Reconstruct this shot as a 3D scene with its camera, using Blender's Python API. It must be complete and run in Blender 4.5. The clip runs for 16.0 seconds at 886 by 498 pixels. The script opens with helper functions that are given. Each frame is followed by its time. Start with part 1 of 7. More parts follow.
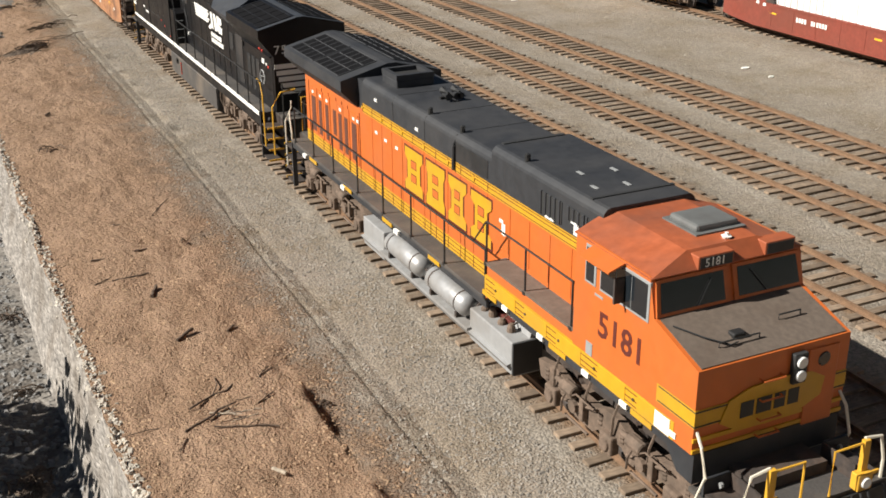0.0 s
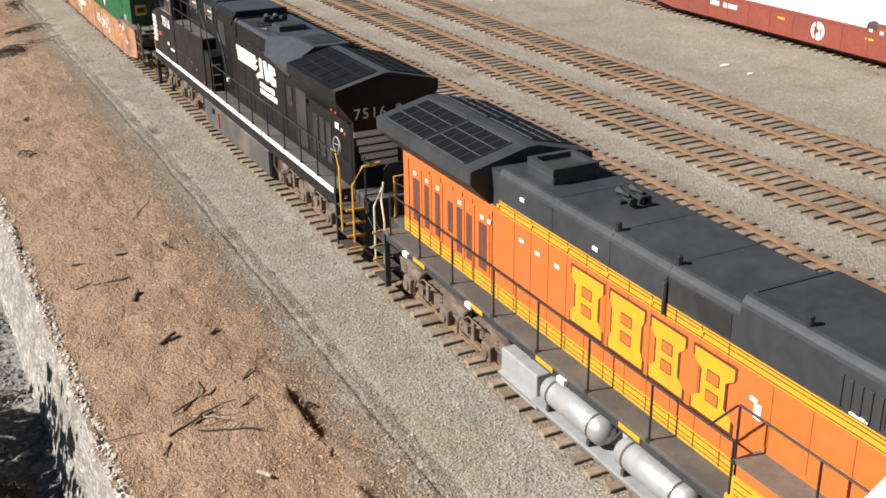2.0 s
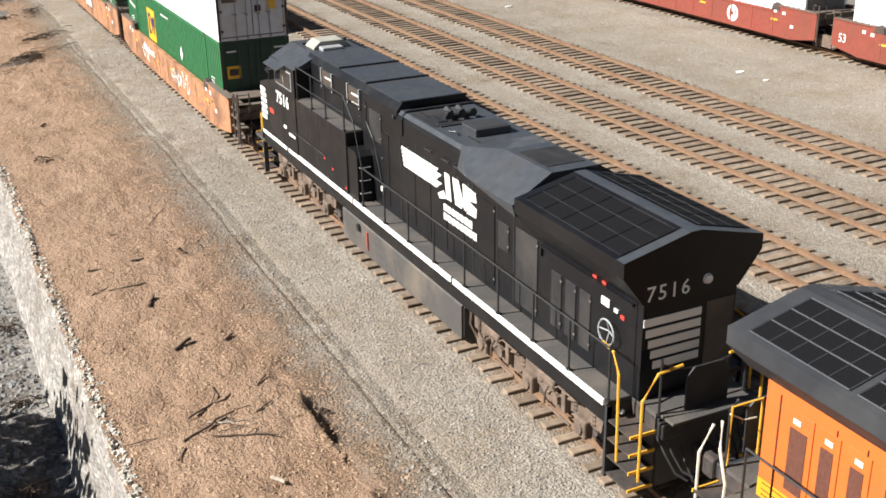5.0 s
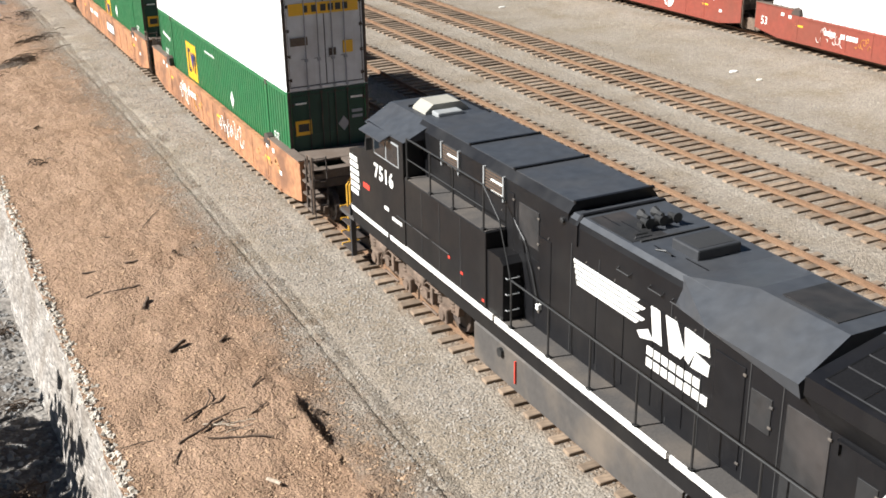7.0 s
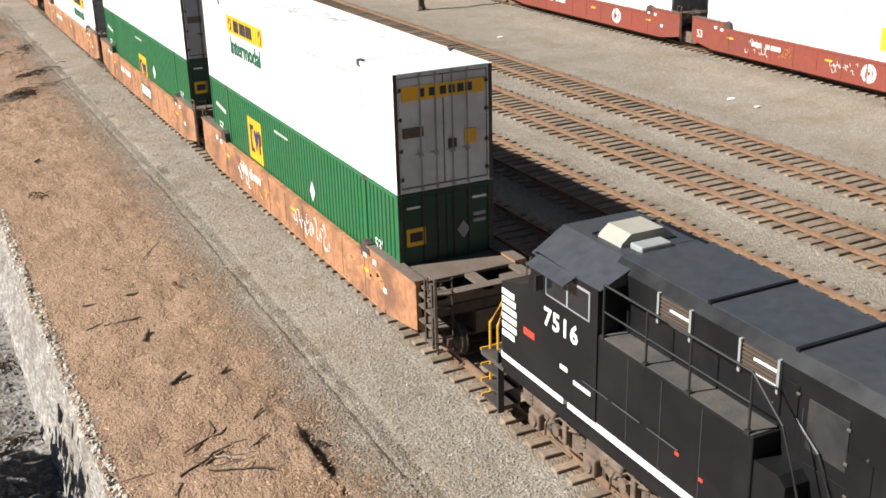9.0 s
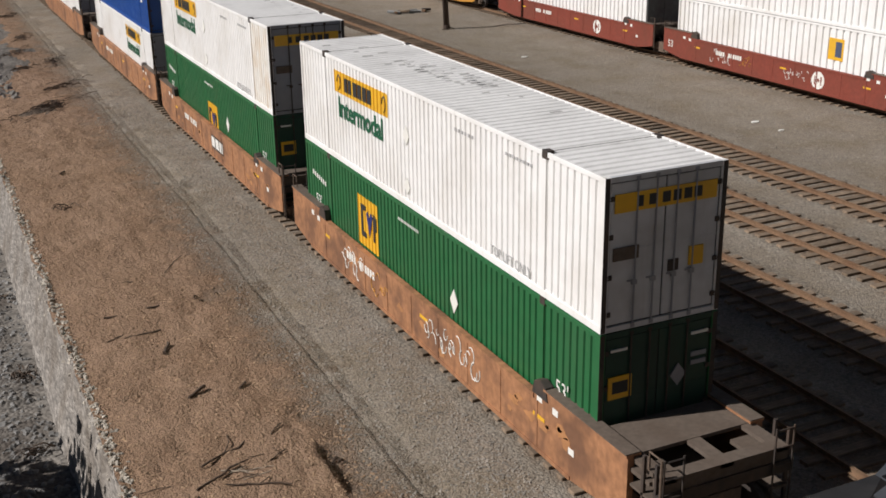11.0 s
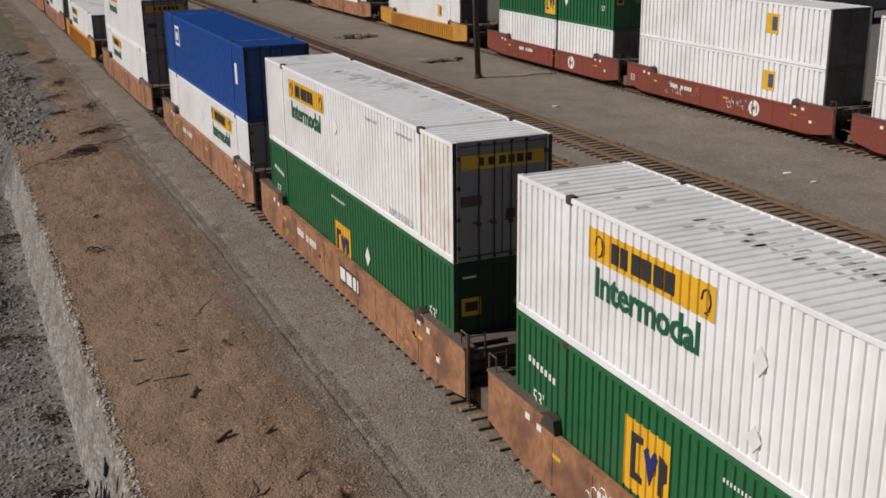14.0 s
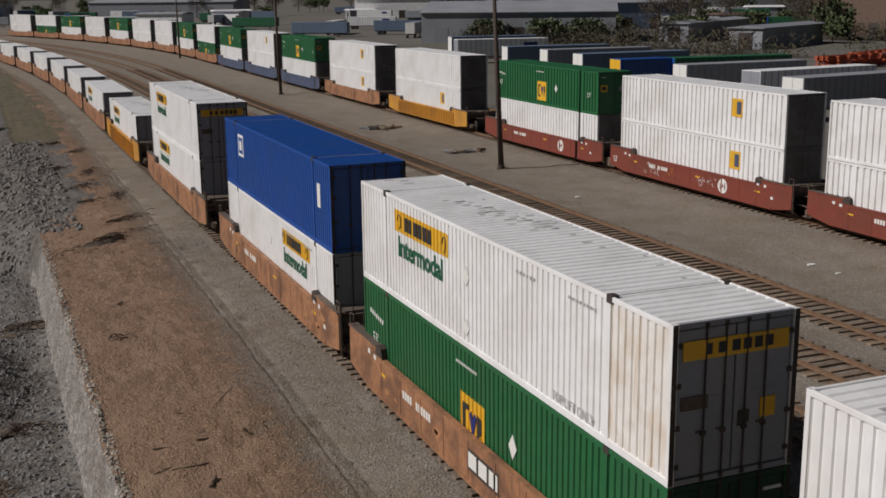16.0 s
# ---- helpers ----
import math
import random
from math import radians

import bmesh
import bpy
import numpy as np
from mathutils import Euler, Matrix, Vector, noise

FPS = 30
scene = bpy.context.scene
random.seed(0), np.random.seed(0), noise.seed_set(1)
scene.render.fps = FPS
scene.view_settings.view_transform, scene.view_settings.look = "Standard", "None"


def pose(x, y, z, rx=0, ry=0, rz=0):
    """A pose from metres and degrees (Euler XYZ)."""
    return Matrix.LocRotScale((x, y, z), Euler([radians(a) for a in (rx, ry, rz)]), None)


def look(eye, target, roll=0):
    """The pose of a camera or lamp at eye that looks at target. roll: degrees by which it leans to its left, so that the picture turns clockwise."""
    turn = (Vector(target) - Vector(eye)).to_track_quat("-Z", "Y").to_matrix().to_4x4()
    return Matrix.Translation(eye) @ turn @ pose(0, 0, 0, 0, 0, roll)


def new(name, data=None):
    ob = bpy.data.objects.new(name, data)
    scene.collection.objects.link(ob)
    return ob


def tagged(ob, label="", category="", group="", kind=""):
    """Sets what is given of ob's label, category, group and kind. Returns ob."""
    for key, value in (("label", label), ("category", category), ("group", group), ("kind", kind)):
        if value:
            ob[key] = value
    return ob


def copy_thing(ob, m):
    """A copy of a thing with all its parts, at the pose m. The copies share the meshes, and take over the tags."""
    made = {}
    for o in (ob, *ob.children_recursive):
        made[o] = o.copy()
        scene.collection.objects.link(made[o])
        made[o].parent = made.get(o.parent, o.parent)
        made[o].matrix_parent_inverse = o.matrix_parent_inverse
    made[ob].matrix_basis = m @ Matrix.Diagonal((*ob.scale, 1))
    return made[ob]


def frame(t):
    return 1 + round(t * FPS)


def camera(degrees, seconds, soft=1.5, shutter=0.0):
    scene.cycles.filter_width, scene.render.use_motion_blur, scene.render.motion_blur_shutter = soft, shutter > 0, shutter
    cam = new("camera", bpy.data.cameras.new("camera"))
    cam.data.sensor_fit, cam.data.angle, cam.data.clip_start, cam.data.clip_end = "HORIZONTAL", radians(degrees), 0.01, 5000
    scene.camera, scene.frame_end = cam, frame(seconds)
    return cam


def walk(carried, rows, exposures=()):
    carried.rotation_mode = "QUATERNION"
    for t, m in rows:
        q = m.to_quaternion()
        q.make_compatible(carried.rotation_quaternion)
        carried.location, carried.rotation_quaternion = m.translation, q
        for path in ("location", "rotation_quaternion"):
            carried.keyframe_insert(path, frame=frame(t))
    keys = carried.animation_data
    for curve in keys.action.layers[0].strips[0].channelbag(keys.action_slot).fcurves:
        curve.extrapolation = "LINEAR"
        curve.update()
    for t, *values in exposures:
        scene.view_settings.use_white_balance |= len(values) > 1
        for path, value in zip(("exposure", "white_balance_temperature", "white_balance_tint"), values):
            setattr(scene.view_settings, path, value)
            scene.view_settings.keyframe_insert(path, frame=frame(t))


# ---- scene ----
FOV = 43.05
EYE = (0.0, 0.0, 11.95)
# seconds, yaw, pitch, roll
TURNS = (
    (0.0, -25.81, -22.73, 0.34),
    (0.5, -26.55, -23.22, 0.49),
    (1.0, -26.98, -23.62, 0.79),
    (1.5, -27.04, -23.46, 0.93),
    (2.0, -26.90, -22.73, 0.64),
    (2.5, -26.32, -22.17, 0.81),
    (3.0, -25.93, -22.27, 0.88),
    (3.5, -25.63, -22.22, 0.81),
    (4.0, -25.74, -22.27, 0.78),
    (6.5, -26.60, -22.44, 0.91),
    (7.0, -26.53, -22.36, 0.96),
    (7.5, -26.49, -22.45, 0.97),
    (8.0, -26.56, -22.03, 1.06),
    (8.5, -26.62, -21.35, 1.08),
    (9.0, -26.70, -20.87, 1.46),
    (11.5, -24.82, -19.28, 0.65),
    (12.0, -24.39, -18.35, 0.42),
    (12.5, -24.04, -17.98, 0.31),
    (13.0, -23.89, -17.66, 0.37),
    (13.5, -23.77, -17.56, 0.45),
    (14.0, -23.71, -17.47, 0.66),
    (14.5, -23.44, -16.52, 1.17),
    (15.0, -23.43, -16.32, 1.11),
    (15.5, -23.27, -15.35, 0.95),
    (16.0, -22.51, -12.90, 0.61),
)
cam = camera(FOV, 16.0, soft=1.7)
EXPOSURES = ((0.0, 0.73, 6250, 10), (1.5, 0.86, 6000, 10), (3.5, 1.18, 5950, 10), (8.0, 1.22, 5900, 10), (9.2, 0.92, 6000, 10), (11.3, -0.24, 6050, 14), (14.0, -0.47, 5980, 15), (16.0, -0.66, 5980, 15))
walk(cam, [(t, pose(*EYE, 90 + pitch, roll, yaw)) for t, yaw, pitch, roll in TURNS], EXPOSURES)

from mathutils.bvhtree import BVHTree

# ---- light ----
SUN_TO = Vector((-0.76, 0.17, 0.625)).normalized()
world = bpy.data.worlds.new("sky")
scene.world = world
world.use_nodes = True
sky = world.node_tree.nodes.new("ShaderNodeTexSky")
sky.sky_type, sky.sun_disc = "NISHITA", False
sky.ozone_density, sky.dust_density = 3.0, 0.4
sky.sun_elevation, sky.sun_rotation = math.asin(SUN_TO.z), math.atan2(SUN_TO.x, SUN_TO.y)
world.node_tree.links.new(sky.outputs[0], world.node_tree.nodes["Background"].inputs[0])
world.node_tree.nodes["Background"].inputs[1].default_value = 0.0155
sun = new("sun", bpy.data.lights.new("sun", "SUN"))
sun.data.energy, sun.data.angle, sun.data.color = 5.2, radians(0.5), (1.0, 0.93, 0.82)
sun.matrix_world = look(Vector((0, 0, 60)) + SUN_TO * 10, (0, 0, 60))


# ---- materials ----
def mat(name, color, rough=0.7, metal=0.0, vary=0.15, dirt=None, dirt_amount=0.3, fine=40.0, coarse=1.2, bump=0.15, grain=None, rand=0.0, streak=0.0, cells=0.0, spec=0.5, ridges=0.0):
    """A surface with fine grain, coarse stains of the dirt colour, relief, and optional vertical streaks or stone cells."""
    m = bpy.data.materials.new(name)
    m.use_nodes = True
    nt = m.node_tree
    N, link = nt.nodes, nt.links.new
    bsdf = N["Principled BSDF"]
    bsdf.inputs["Roughness"].default_value, bsdf.inputs["Metallic"].default_value = rough, metal
    bsdf.inputs["Specular IOR Level"].default_value = spec
    tc = N.new("ShaderNodeTexCoord")
    vec = tc.outputs["Object"]

    def noise_tex(scale, detail=4.0, v=vec):
        n = N.new("ShaderNodeTexNoise")
        n.inputs["Scale"].default_value, n.inputs["Detail"].default_value = scale, detail
        link(v, n.inputs["Vector"])
        return n.outputs["Fac"]

    def ramp(fac, lo, hi):
        r = N.new("ShaderNodeMapRange")
        r.inputs["From Min"].default_value, r.inputs["From Max"].default_value = lo, hi
        link(fac, r.inputs["Value"])
        return r.outputs["Result"]

    def mix(fac, a, b, mode="MIX"):
        x = N.new("ShaderNodeMix")
        x.data_type, x.blend_type = "RGBA", mode
        for sock, val in ((x.inputs["Factor"], fac), (x.inputs["A"], a), (x.inputs["B"], b)):
            if isinstance(val, (int, float)):
                sock.default_value = val
            elif isinstance(val, tuple):
                sock.default_value = (*val, 1)
            else:
                link(val, sock)
        return x.outputs["Result"]

    def scaled(k):
        mp = N.new("ShaderNodeMapping")
        mp.inputs["Scale"].default_value = k
        link(vec, mp.inputs["Vector"])
        return mp.outputs["Vector"]

    gvec = scaled(grain) if grain else vec
    f = noise_tex(fine, 3.0, gvec)
    dark = tuple(c * (1 - vary) for c in color)
    lite = tuple(min(1.0, c * (1 + vary)) for c in color)
    col = mix(ramp(f, 0.3, 0.7), dark, lite)
    height = f
    if cells:
        v = N.new("ShaderNodeTexVoronoi")
        v.inputs["Scale"].default_value = cells
        link(gvec, v.inputs["Vector"])
        g = N.new("ShaderNodeSeparateColor")
        link(v.outputs["Color"], g.inputs[0])
        shade = ramp(g.outputs[0], -0.6, 1.6)
        grey = N.new("ShaderNodeCombineColor")
        for i in range(3):
            link(shade, grey.inputs[i])
        col = mix(0.75, col, grey.outputs[0], "OVERLAY")
        height = ramp(v.outputs["Distance"], 0.7, 0.0)
    if dirt:
        c = noise_tex(coarse, 6.0)
        col = mix(ramp(c, 0.5 - 0.05, 0.5 + 0.35 - 0.25 * dirt_amount), col, mix(0.35 + 0.5 * dirt_amount, col, dirt))
    if streak:
        c = noise_tex(3.0, 5.0, scaled((2.2, 2.2, 0.12)))
        col = mix(ramp(c, 0.56, 0.85), col, mix(streak, col, dirt or (0.1, 0.08, 0.06)))
    if rand:
        oi = N.new("ShaderNodeObjectInfo")
        hsv = N.new("ShaderNodeHueSaturation")
        link(ramp(oi.outputs["Random"], -0.5 / rand, 0.5 / rand), hsv.inputs["Value"])
        hsv.inputs["Value"].default_value = 1
        r = N.new("ShaderNodeMapRange")
        r.inputs["To Min"].default_value, r.inputs["To Max"].default_value = 1 - rand, 1 + rand
        link(oi.outputs["Random"], r.inputs["Value"])
        link(r.outputs["Result"], hsv.inputs["Value"])
        link(col, hsv.inputs["Color"])
        col = hsv.outputs["Color"]
    link(col, bsdf.inputs["Base Color"])
    link(ramp(noise_tex(coarse * 3, 4.0), 0.2, 0.8), (rr := N.new("ShaderNodeMapRange")).inputs["Value"])
    rr.inputs["To Min"].default_value, rr.inputs["To Max"].default_value = max(0.05, rough - 0.12), min(1, rough + 0.12)
    link(rr.outputs["Result"], bsdf.inputs["Roughness"])
    if bump:
        b = N.new("ShaderNodeBump")
        b.inputs["Strength"].default_value, b.inputs["Distance"].default_value = min(1, bump * 2), 0.02 * (1 if not cells else 2)
        link(height, b.inputs["Height"])
        link(b.outputs["Normal"], bsdf.inputs["Normal"])
        if ridges:
            broad = N.new("ShaderNodeBump")
            broad.inputs["Strength"].default_value, broad.inputs["Distance"].default_value = 1.0, ridges
            link(noise_tex(3.2, 6.0, scaled((0.4, 1.1, 1.0))), broad.inputs["Height"])
            link(broad.outputs["Normal"], b.inputs["Normal"])
    return m


GRAVEL = mat("pale_grey_gravel", (0.2175, 0.1862, 0.1479), 0.9, vary=0.25, dirt=(0.1696, 0.134, 0.0957), dirt_amount=0.4, fine=9, coarse=0.25, bump=0.3, cells=20)


def blended(name, low, high, low_dirt, high_dirt, attribute, spread=0.7, cells=(22.0, 30.0), relief=0.05):
    """Two loose ground covers that run into one another raggedly, by a weight stored on the sheet's points."""
    m = bpy.data.materials.new(name)
    m.use_nodes = True
    N, link = m.node_tree.nodes, m.node_tree.links.new
    bsdf = N["Principled BSDF"]
    bsdf.inputs["Specular IOR Level"].default_value = 0.25
    bsdf.inputs["Roughness"].default_value = 0.93
    vec = N.new("ShaderNodeTexCoord").outputs["Object"]

    def tex(scale, detail=5.0, squash=None):
        n = N.new("ShaderNodeTexNoise")
        n.inputs["Scale"].default_value, n.inputs["Detail"].default_value = scale, detail
        n.inputs["Roughness"].default_value = 0.6
        v = vec
        if squash:
            mp = N.new("ShaderNodeMapping")
            mp.inputs["Scale"].default_value, mp.inputs["Rotation"].default_value = squash, (0, 0, 0.6)
            link(vec, mp.inputs["Vector"])
            v = mp.outputs["Vector"]
        link(v, n.inputs["Vector"])
        return n.outputs["Fac"]

    def span(fac, lo, hi, to_lo=0.0, to_hi=1.0):
        r = N.new("ShaderNodeMapRange")
        for key, val in (("From Min", lo), ("From Max", hi), ("To Min", to_lo), ("To Max", to_hi)):
            r.inputs[key].default_value = val
        link(fac, r.inputs["Value"])
        return r.outputs["Result"]

    def calc(op, a, b):
        n = N.new("ShaderNodeMath")
        n.operation = op
        for sock, val in zip(n.inputs, (a, b)):
            if isinstance(val, (int, float)):
                sock.default_value = val
            else:
                link(val, sock)
        return n.outputs[0]

    def mix(fac, a, b, mode="MIX"):
        x = N.new("ShaderNodeMix")
        x.data_type, x.blend_type = "RGBA", mode
        for sock, val in ((x.inputs["Factor"], fac), (x.inputs["A"], a), (x.inputs["B"], b)):
            if isinstance(val, (int, float)):
                sock.default_value = val
            elif isinstance(val, tuple):
                sock.default_value = (*val, 1)
            else:
                link(val, sock)
        return x.outputs["Result"]

    def stones(scale):
        v = N.new("ShaderNodeTexVoronoi")
        v.inputs["Scale"].default_value = scale
        link(vec, v.inputs["Vector"])
        sep = N.new("ShaderNodeSeparateColor")
        link(v.outputs["Color"], sep.inputs[0])
        return span(sep.outputs[0], 0, 1, 0.25, 0.75), span(v.outputs["Distance"], 0.0, 0.7, 1.0, 0.0)

    at = N.new("ShaderNodeAttribute")
    at.attribute_name = attribute
    weight = calc("ADD", at.outputs["Fac"], calc("MULTIPLY", calc("SUBTRACT", tex(0.9, 7.0), 0.5), spread * 1.6))
    weight = span(calc("ADD", weight, calc("MULTIPLY", calc("SUBTRACT", tex(14.0, 3.0), 0.5), spread * 0.9)), 0.2, 0.8)
    la, lh = stones(cells[0])
    ha, hh = stones(cells[1])
    grey = N.new("ShaderNodeCombineColor")
    for i in range(3):
        link(la, grey.inputs[i])
    low_col = mix(0.6, mix(span(tex(0.45, 6.0), 0.42, 0.68), low, low_dirt), grey.outputs[0], "OVERLAY")
    patch = mix(span(tex(0.8, 8.0, (1.0, 0.45, 1.0)), 0.38, 0.66), high, high_dirt)
    speck = N.new("ShaderNodeCombineColor")
    for i in range(3):
        link(span(tex(26.0, 3.0), 0.25, 0.75, 0.22, 0.78), speck.inputs[i])
    high_col = mix(0.75, patch, speck.outputs[0], "OVERLAY")
    link(mix(weight, low_col, high_col), bsdf.inputs["Base Color"])
    fine = N.new("ShaderNodeBump")
    fine.inputs["Strength"].default_value, fine.inputs["Distance"].default_value = 0.7, 0.03
    link(calc("ADD", lh, calc("MULTIPLY", tex(18.0, 4.0), 1.2)), fine.inputs["Height"])
    broad = N.new("ShaderNodeBump")
    broad.inputs["Strength"].default_value, broad.inputs["Distance"].default_value = 1.0, 1.0
    lumps = calc("MULTIPLY", calc("ADD", tex(2.6, 7.0, (1.0, 0.5, 1.0)), calc("MULTIPLY", tex(7.0, 5.0), 0.4)), relief)
    link(calc("MULTIPLY", lumps, calc("ADD", calc("MULTIPLY", weight, 0.9), 0.1)), broad.inputs["Height"])
    link(broad.outputs["Normal"], fine.inputs["Normal"])
    link(fine.outputs["Normal"], bsdf.inputs["Normal"])
    return m


BANK = blended("soil_running_into_gravel", (0.242, 0.209, 0.169), (0.30, 0.199, 0.131), (0.206, 0.168, 0.122), (0.233, 0.148, 0.092), "soil_share", relief=0.2)
RAILBED = blended("rust_stained_ballast", (0.24, 0.211, 0.173), (0.187, 0.1218, 0.07395), (0.187, 0.1522, 0.1131), (0.1436, 0.0957, 0.0609), "rust_share", 0.55, (17.0, 17.0), 0.05)
CUT = mat("pale_cut_bank", (0.25, 0.228, 0.203), 0.95, vary=0.35, dirt=(0.132, 0.1056, 0.0792), dirt_amount=0.6, fine=5, coarse=0.9, bump=0.5, cells=11, grain=(1.0, 0.5, 1.4))
RUBBLE = mat("grey_brown_rubble", (0.143, 0.13, 0.114), 0.95, vary=0.4, dirt=(0.0627, 0.0462, 0.03432), dirt_amount=0.6, fine=3, coarse=0.55, bump=0.6, cells=9)
FARLAND = mat("far_yard_ground", (0.15, 0.135, 0.115), 0.95, vary=0.2, dirt=(0.09, 0.095, 0.06), dirt_amount=0.6, fine=1.5, coarse=0.03, bump=0.0)
SCRUB = mat("dry_scrub_ground", (0.12, 0.0975, 0.05625), 0.95, vary=0.3, dirt=(0.05625, 0.06, 0.0225), dirt_amount=0.6, fine=6, coarse=0.4, bump=0.4)
TIE = mat("weathered_tie", (0.22, 0.163, 0.112), 0.9, vary=0.3, dirt=(0.0738, 0.0533, 0.03936), dirt_amount=0.4, fine=14, coarse=3, bump=0.4, grain=(0.15, 1, 1), rand=0.28)
RAIL = mat("rusty_rail", (0.225, 0.142, 0.085), 0.7, 0.3, vary=0.2, dirt=(0.1333, 0.05917, 0.02958), dirt_amount=0.4, fine=12, coarse=1.5, bump=0.1)
WHITE = mat("white_container_paint", (0.87, 0.865, 0.85), 0.5, vary=0.03, dirt=(0.55, 0.50, 0.42), dirt_amount=0.25, fine=3, coarse=0.5, bump=0.02, streak=0.25)
WHITEROOF = mat("scuffed_white_roof", (0.86, 0.855, 0.84), 0.5, vary=0.04, dirt=(0.42, 0.41, 0.39), dirt_amount=0.12, fine=6, coarse=0.9, bump=0.03)
SCUFF = mat("dark_roof_scuff", (0.38, 0.37, 0.36), 0.7, vary=0.3, fine=8, bump=0.0)
STAINED = mat("rust_streaked_white_paint", (0.84, 0.815, 0.76), 0.55, vary=0.04, dirt=(0.52, 0.31, 0.10), dirt_amount=0.2, fine=3, coarse=1.6, bump=0.03, streak=0.95)
FADED = mat("faded_orange_patch", (0.44, 0.21, 0.085), 0.75, vary=0.2, dirt=(0.3, 0.14, 0.06), dirt_amount=0.6, fine=5, coarse=2.5, bump=0.05)
# Shade of the white door ends is put into this grey.
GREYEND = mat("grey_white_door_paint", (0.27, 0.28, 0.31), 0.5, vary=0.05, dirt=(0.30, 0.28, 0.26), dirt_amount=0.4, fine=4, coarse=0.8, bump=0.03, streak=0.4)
# Same white on the first stack's doors, with less shade put in.
SHADEDWHITE = mat("pale_door_paint", (0.60, 0.61, 0.63), 0.5, vary=0.05, dirt=(0.34, 0.32, 0.30), dirt_amount=0.35, fine=4, coarse=1.2, bump=0.03, streak=0.4)
# Far door ends: their shade is put into the colour, with grime streaks.
SHADEGRIME = mat("grimy_end_paint", (0.15, 0.145, 0.14), 0.7, vary=0.15, dirt=(0.07, 0.05, 0.04), dirt_amount=0.5, fine=4, coarse=0.8, bump=0.04, streak=0.5)
GREEN = mat("green_container_paint", (0.0198, 0.1305, 0.045), 0.45, vary=0.08, dirt=(0.045, 0.117, 0.054), dirt_amount=0.3, fine=3, coarse=0.6, bump=0.02, streak=0.2)
# The container green again, darkened by the door end's shade.
SHADEDGREEN = mat("dark_green_door_paint", (0.012, 0.052, 0.034), 0.5, vary=0.1, dirt=(0.02, 0.035, 0.03), dirt_amount=0.4, fine=4, coarse=0.8, bump=0.03, streak=0.3)
BLUE = mat("blue_container_paint", (0.0133, 0.076, 0.323), 0.4, vary=0.06, dirt=(0.0285, 0.076, 0.228), dirt_amount=0.3, fine=3, coarse=0.6, bump=0.02)
YELLOW = mat("yellow_sign_paint", (0.80, 0.45, 0.02), 0.5, vary=0.05, dirt=(0.5, 0.3, 0.05), dirt_amount=0.3, fine=5, bump=0.02)
DKGREEN = mat("dark_green_letters", (0.015, 0.11, 0.055), 0.5, vary=0.05, bump=0.0)
INK = mat("black_letters", (0.03, 0.03, 0.03), 0.6, vary=0.05, bump=0.0)
PALE = mat("white_letters", (0.78, 0.77, 0.72), 0.6, vary=0.05, bump=0.0)
NAVY = mat("navy_letters", (0.02, 0.03, 0.16), 0.5, vary=0.05, bump=0.0)
RUSTCAR = mat("orange_brown_car_paint", (0.3515, 0.1691, 0.08075), 0.7, vary=0.22, dirt=(0.133, 0.0665, 0.0399), dirt_amount=0.8, fine=6, coarse=1.1, bump=0.1, streak=0.7)
REDCAR = mat("oxide_red_car_paint", (0.2116, 0.046, 0.0276), 0.65, vary=0.12, dirt=(0.138, 0.046, 0.0276), dirt_amount=0.5, fine=6, coarse=0.5, bump=0.05, streak=0.3)
YELCAR = mat("yellow_car_paint", (0.55, 0.26, 0.03), 0.6, vary=0.12, dirt=(0.30, 0.14, 0.05), dirt_amount=0.5, fine=6, coarse=0.5, bump=0.05, streak=0.3)
BLUECAR = mat("slate_blue_car_paint", (0.07, 0.09, 0.15), 0.6, vary=0.12, dirt=(0.06, 0.06, 0.07), dirt_amount=0.5, fine=6, coarse=0.5, bump=0.05)
STEEL = mat("dark_dirty_steel", (0.055, 0.045, 0.04), 0.7, 0.2, vary=0.2, dirt=(0.14, 0.09, 0.06), dirt_amount=0.4, fine=12, coarse=2, bump=0.15)
DECK = mat("dusty_brown_deck", (0.1215, 0.0945, 0.0738), 0.85, vary=0.15, dirt=(0.09, 0.063, 0.045), dirt_amount=0.5, fine=10, coarse=1.5, bump=0.1)
TRUCK = mat("dusty_truck_iron", (0.155, 0.11, 0.08), 0.85, 0.1, vary=0.25, dirt=(0.05, 0.04, 0.03), dirt_amount=0.5, fine=12, coarse=3, bump=0.2)
WOODPOLE = mat("dark_timber_pole", (0.07, 0.05, 0.038), 0.9, vary=0.25, fine=10, bump=0.3, grain=(1, 1, 0.1))


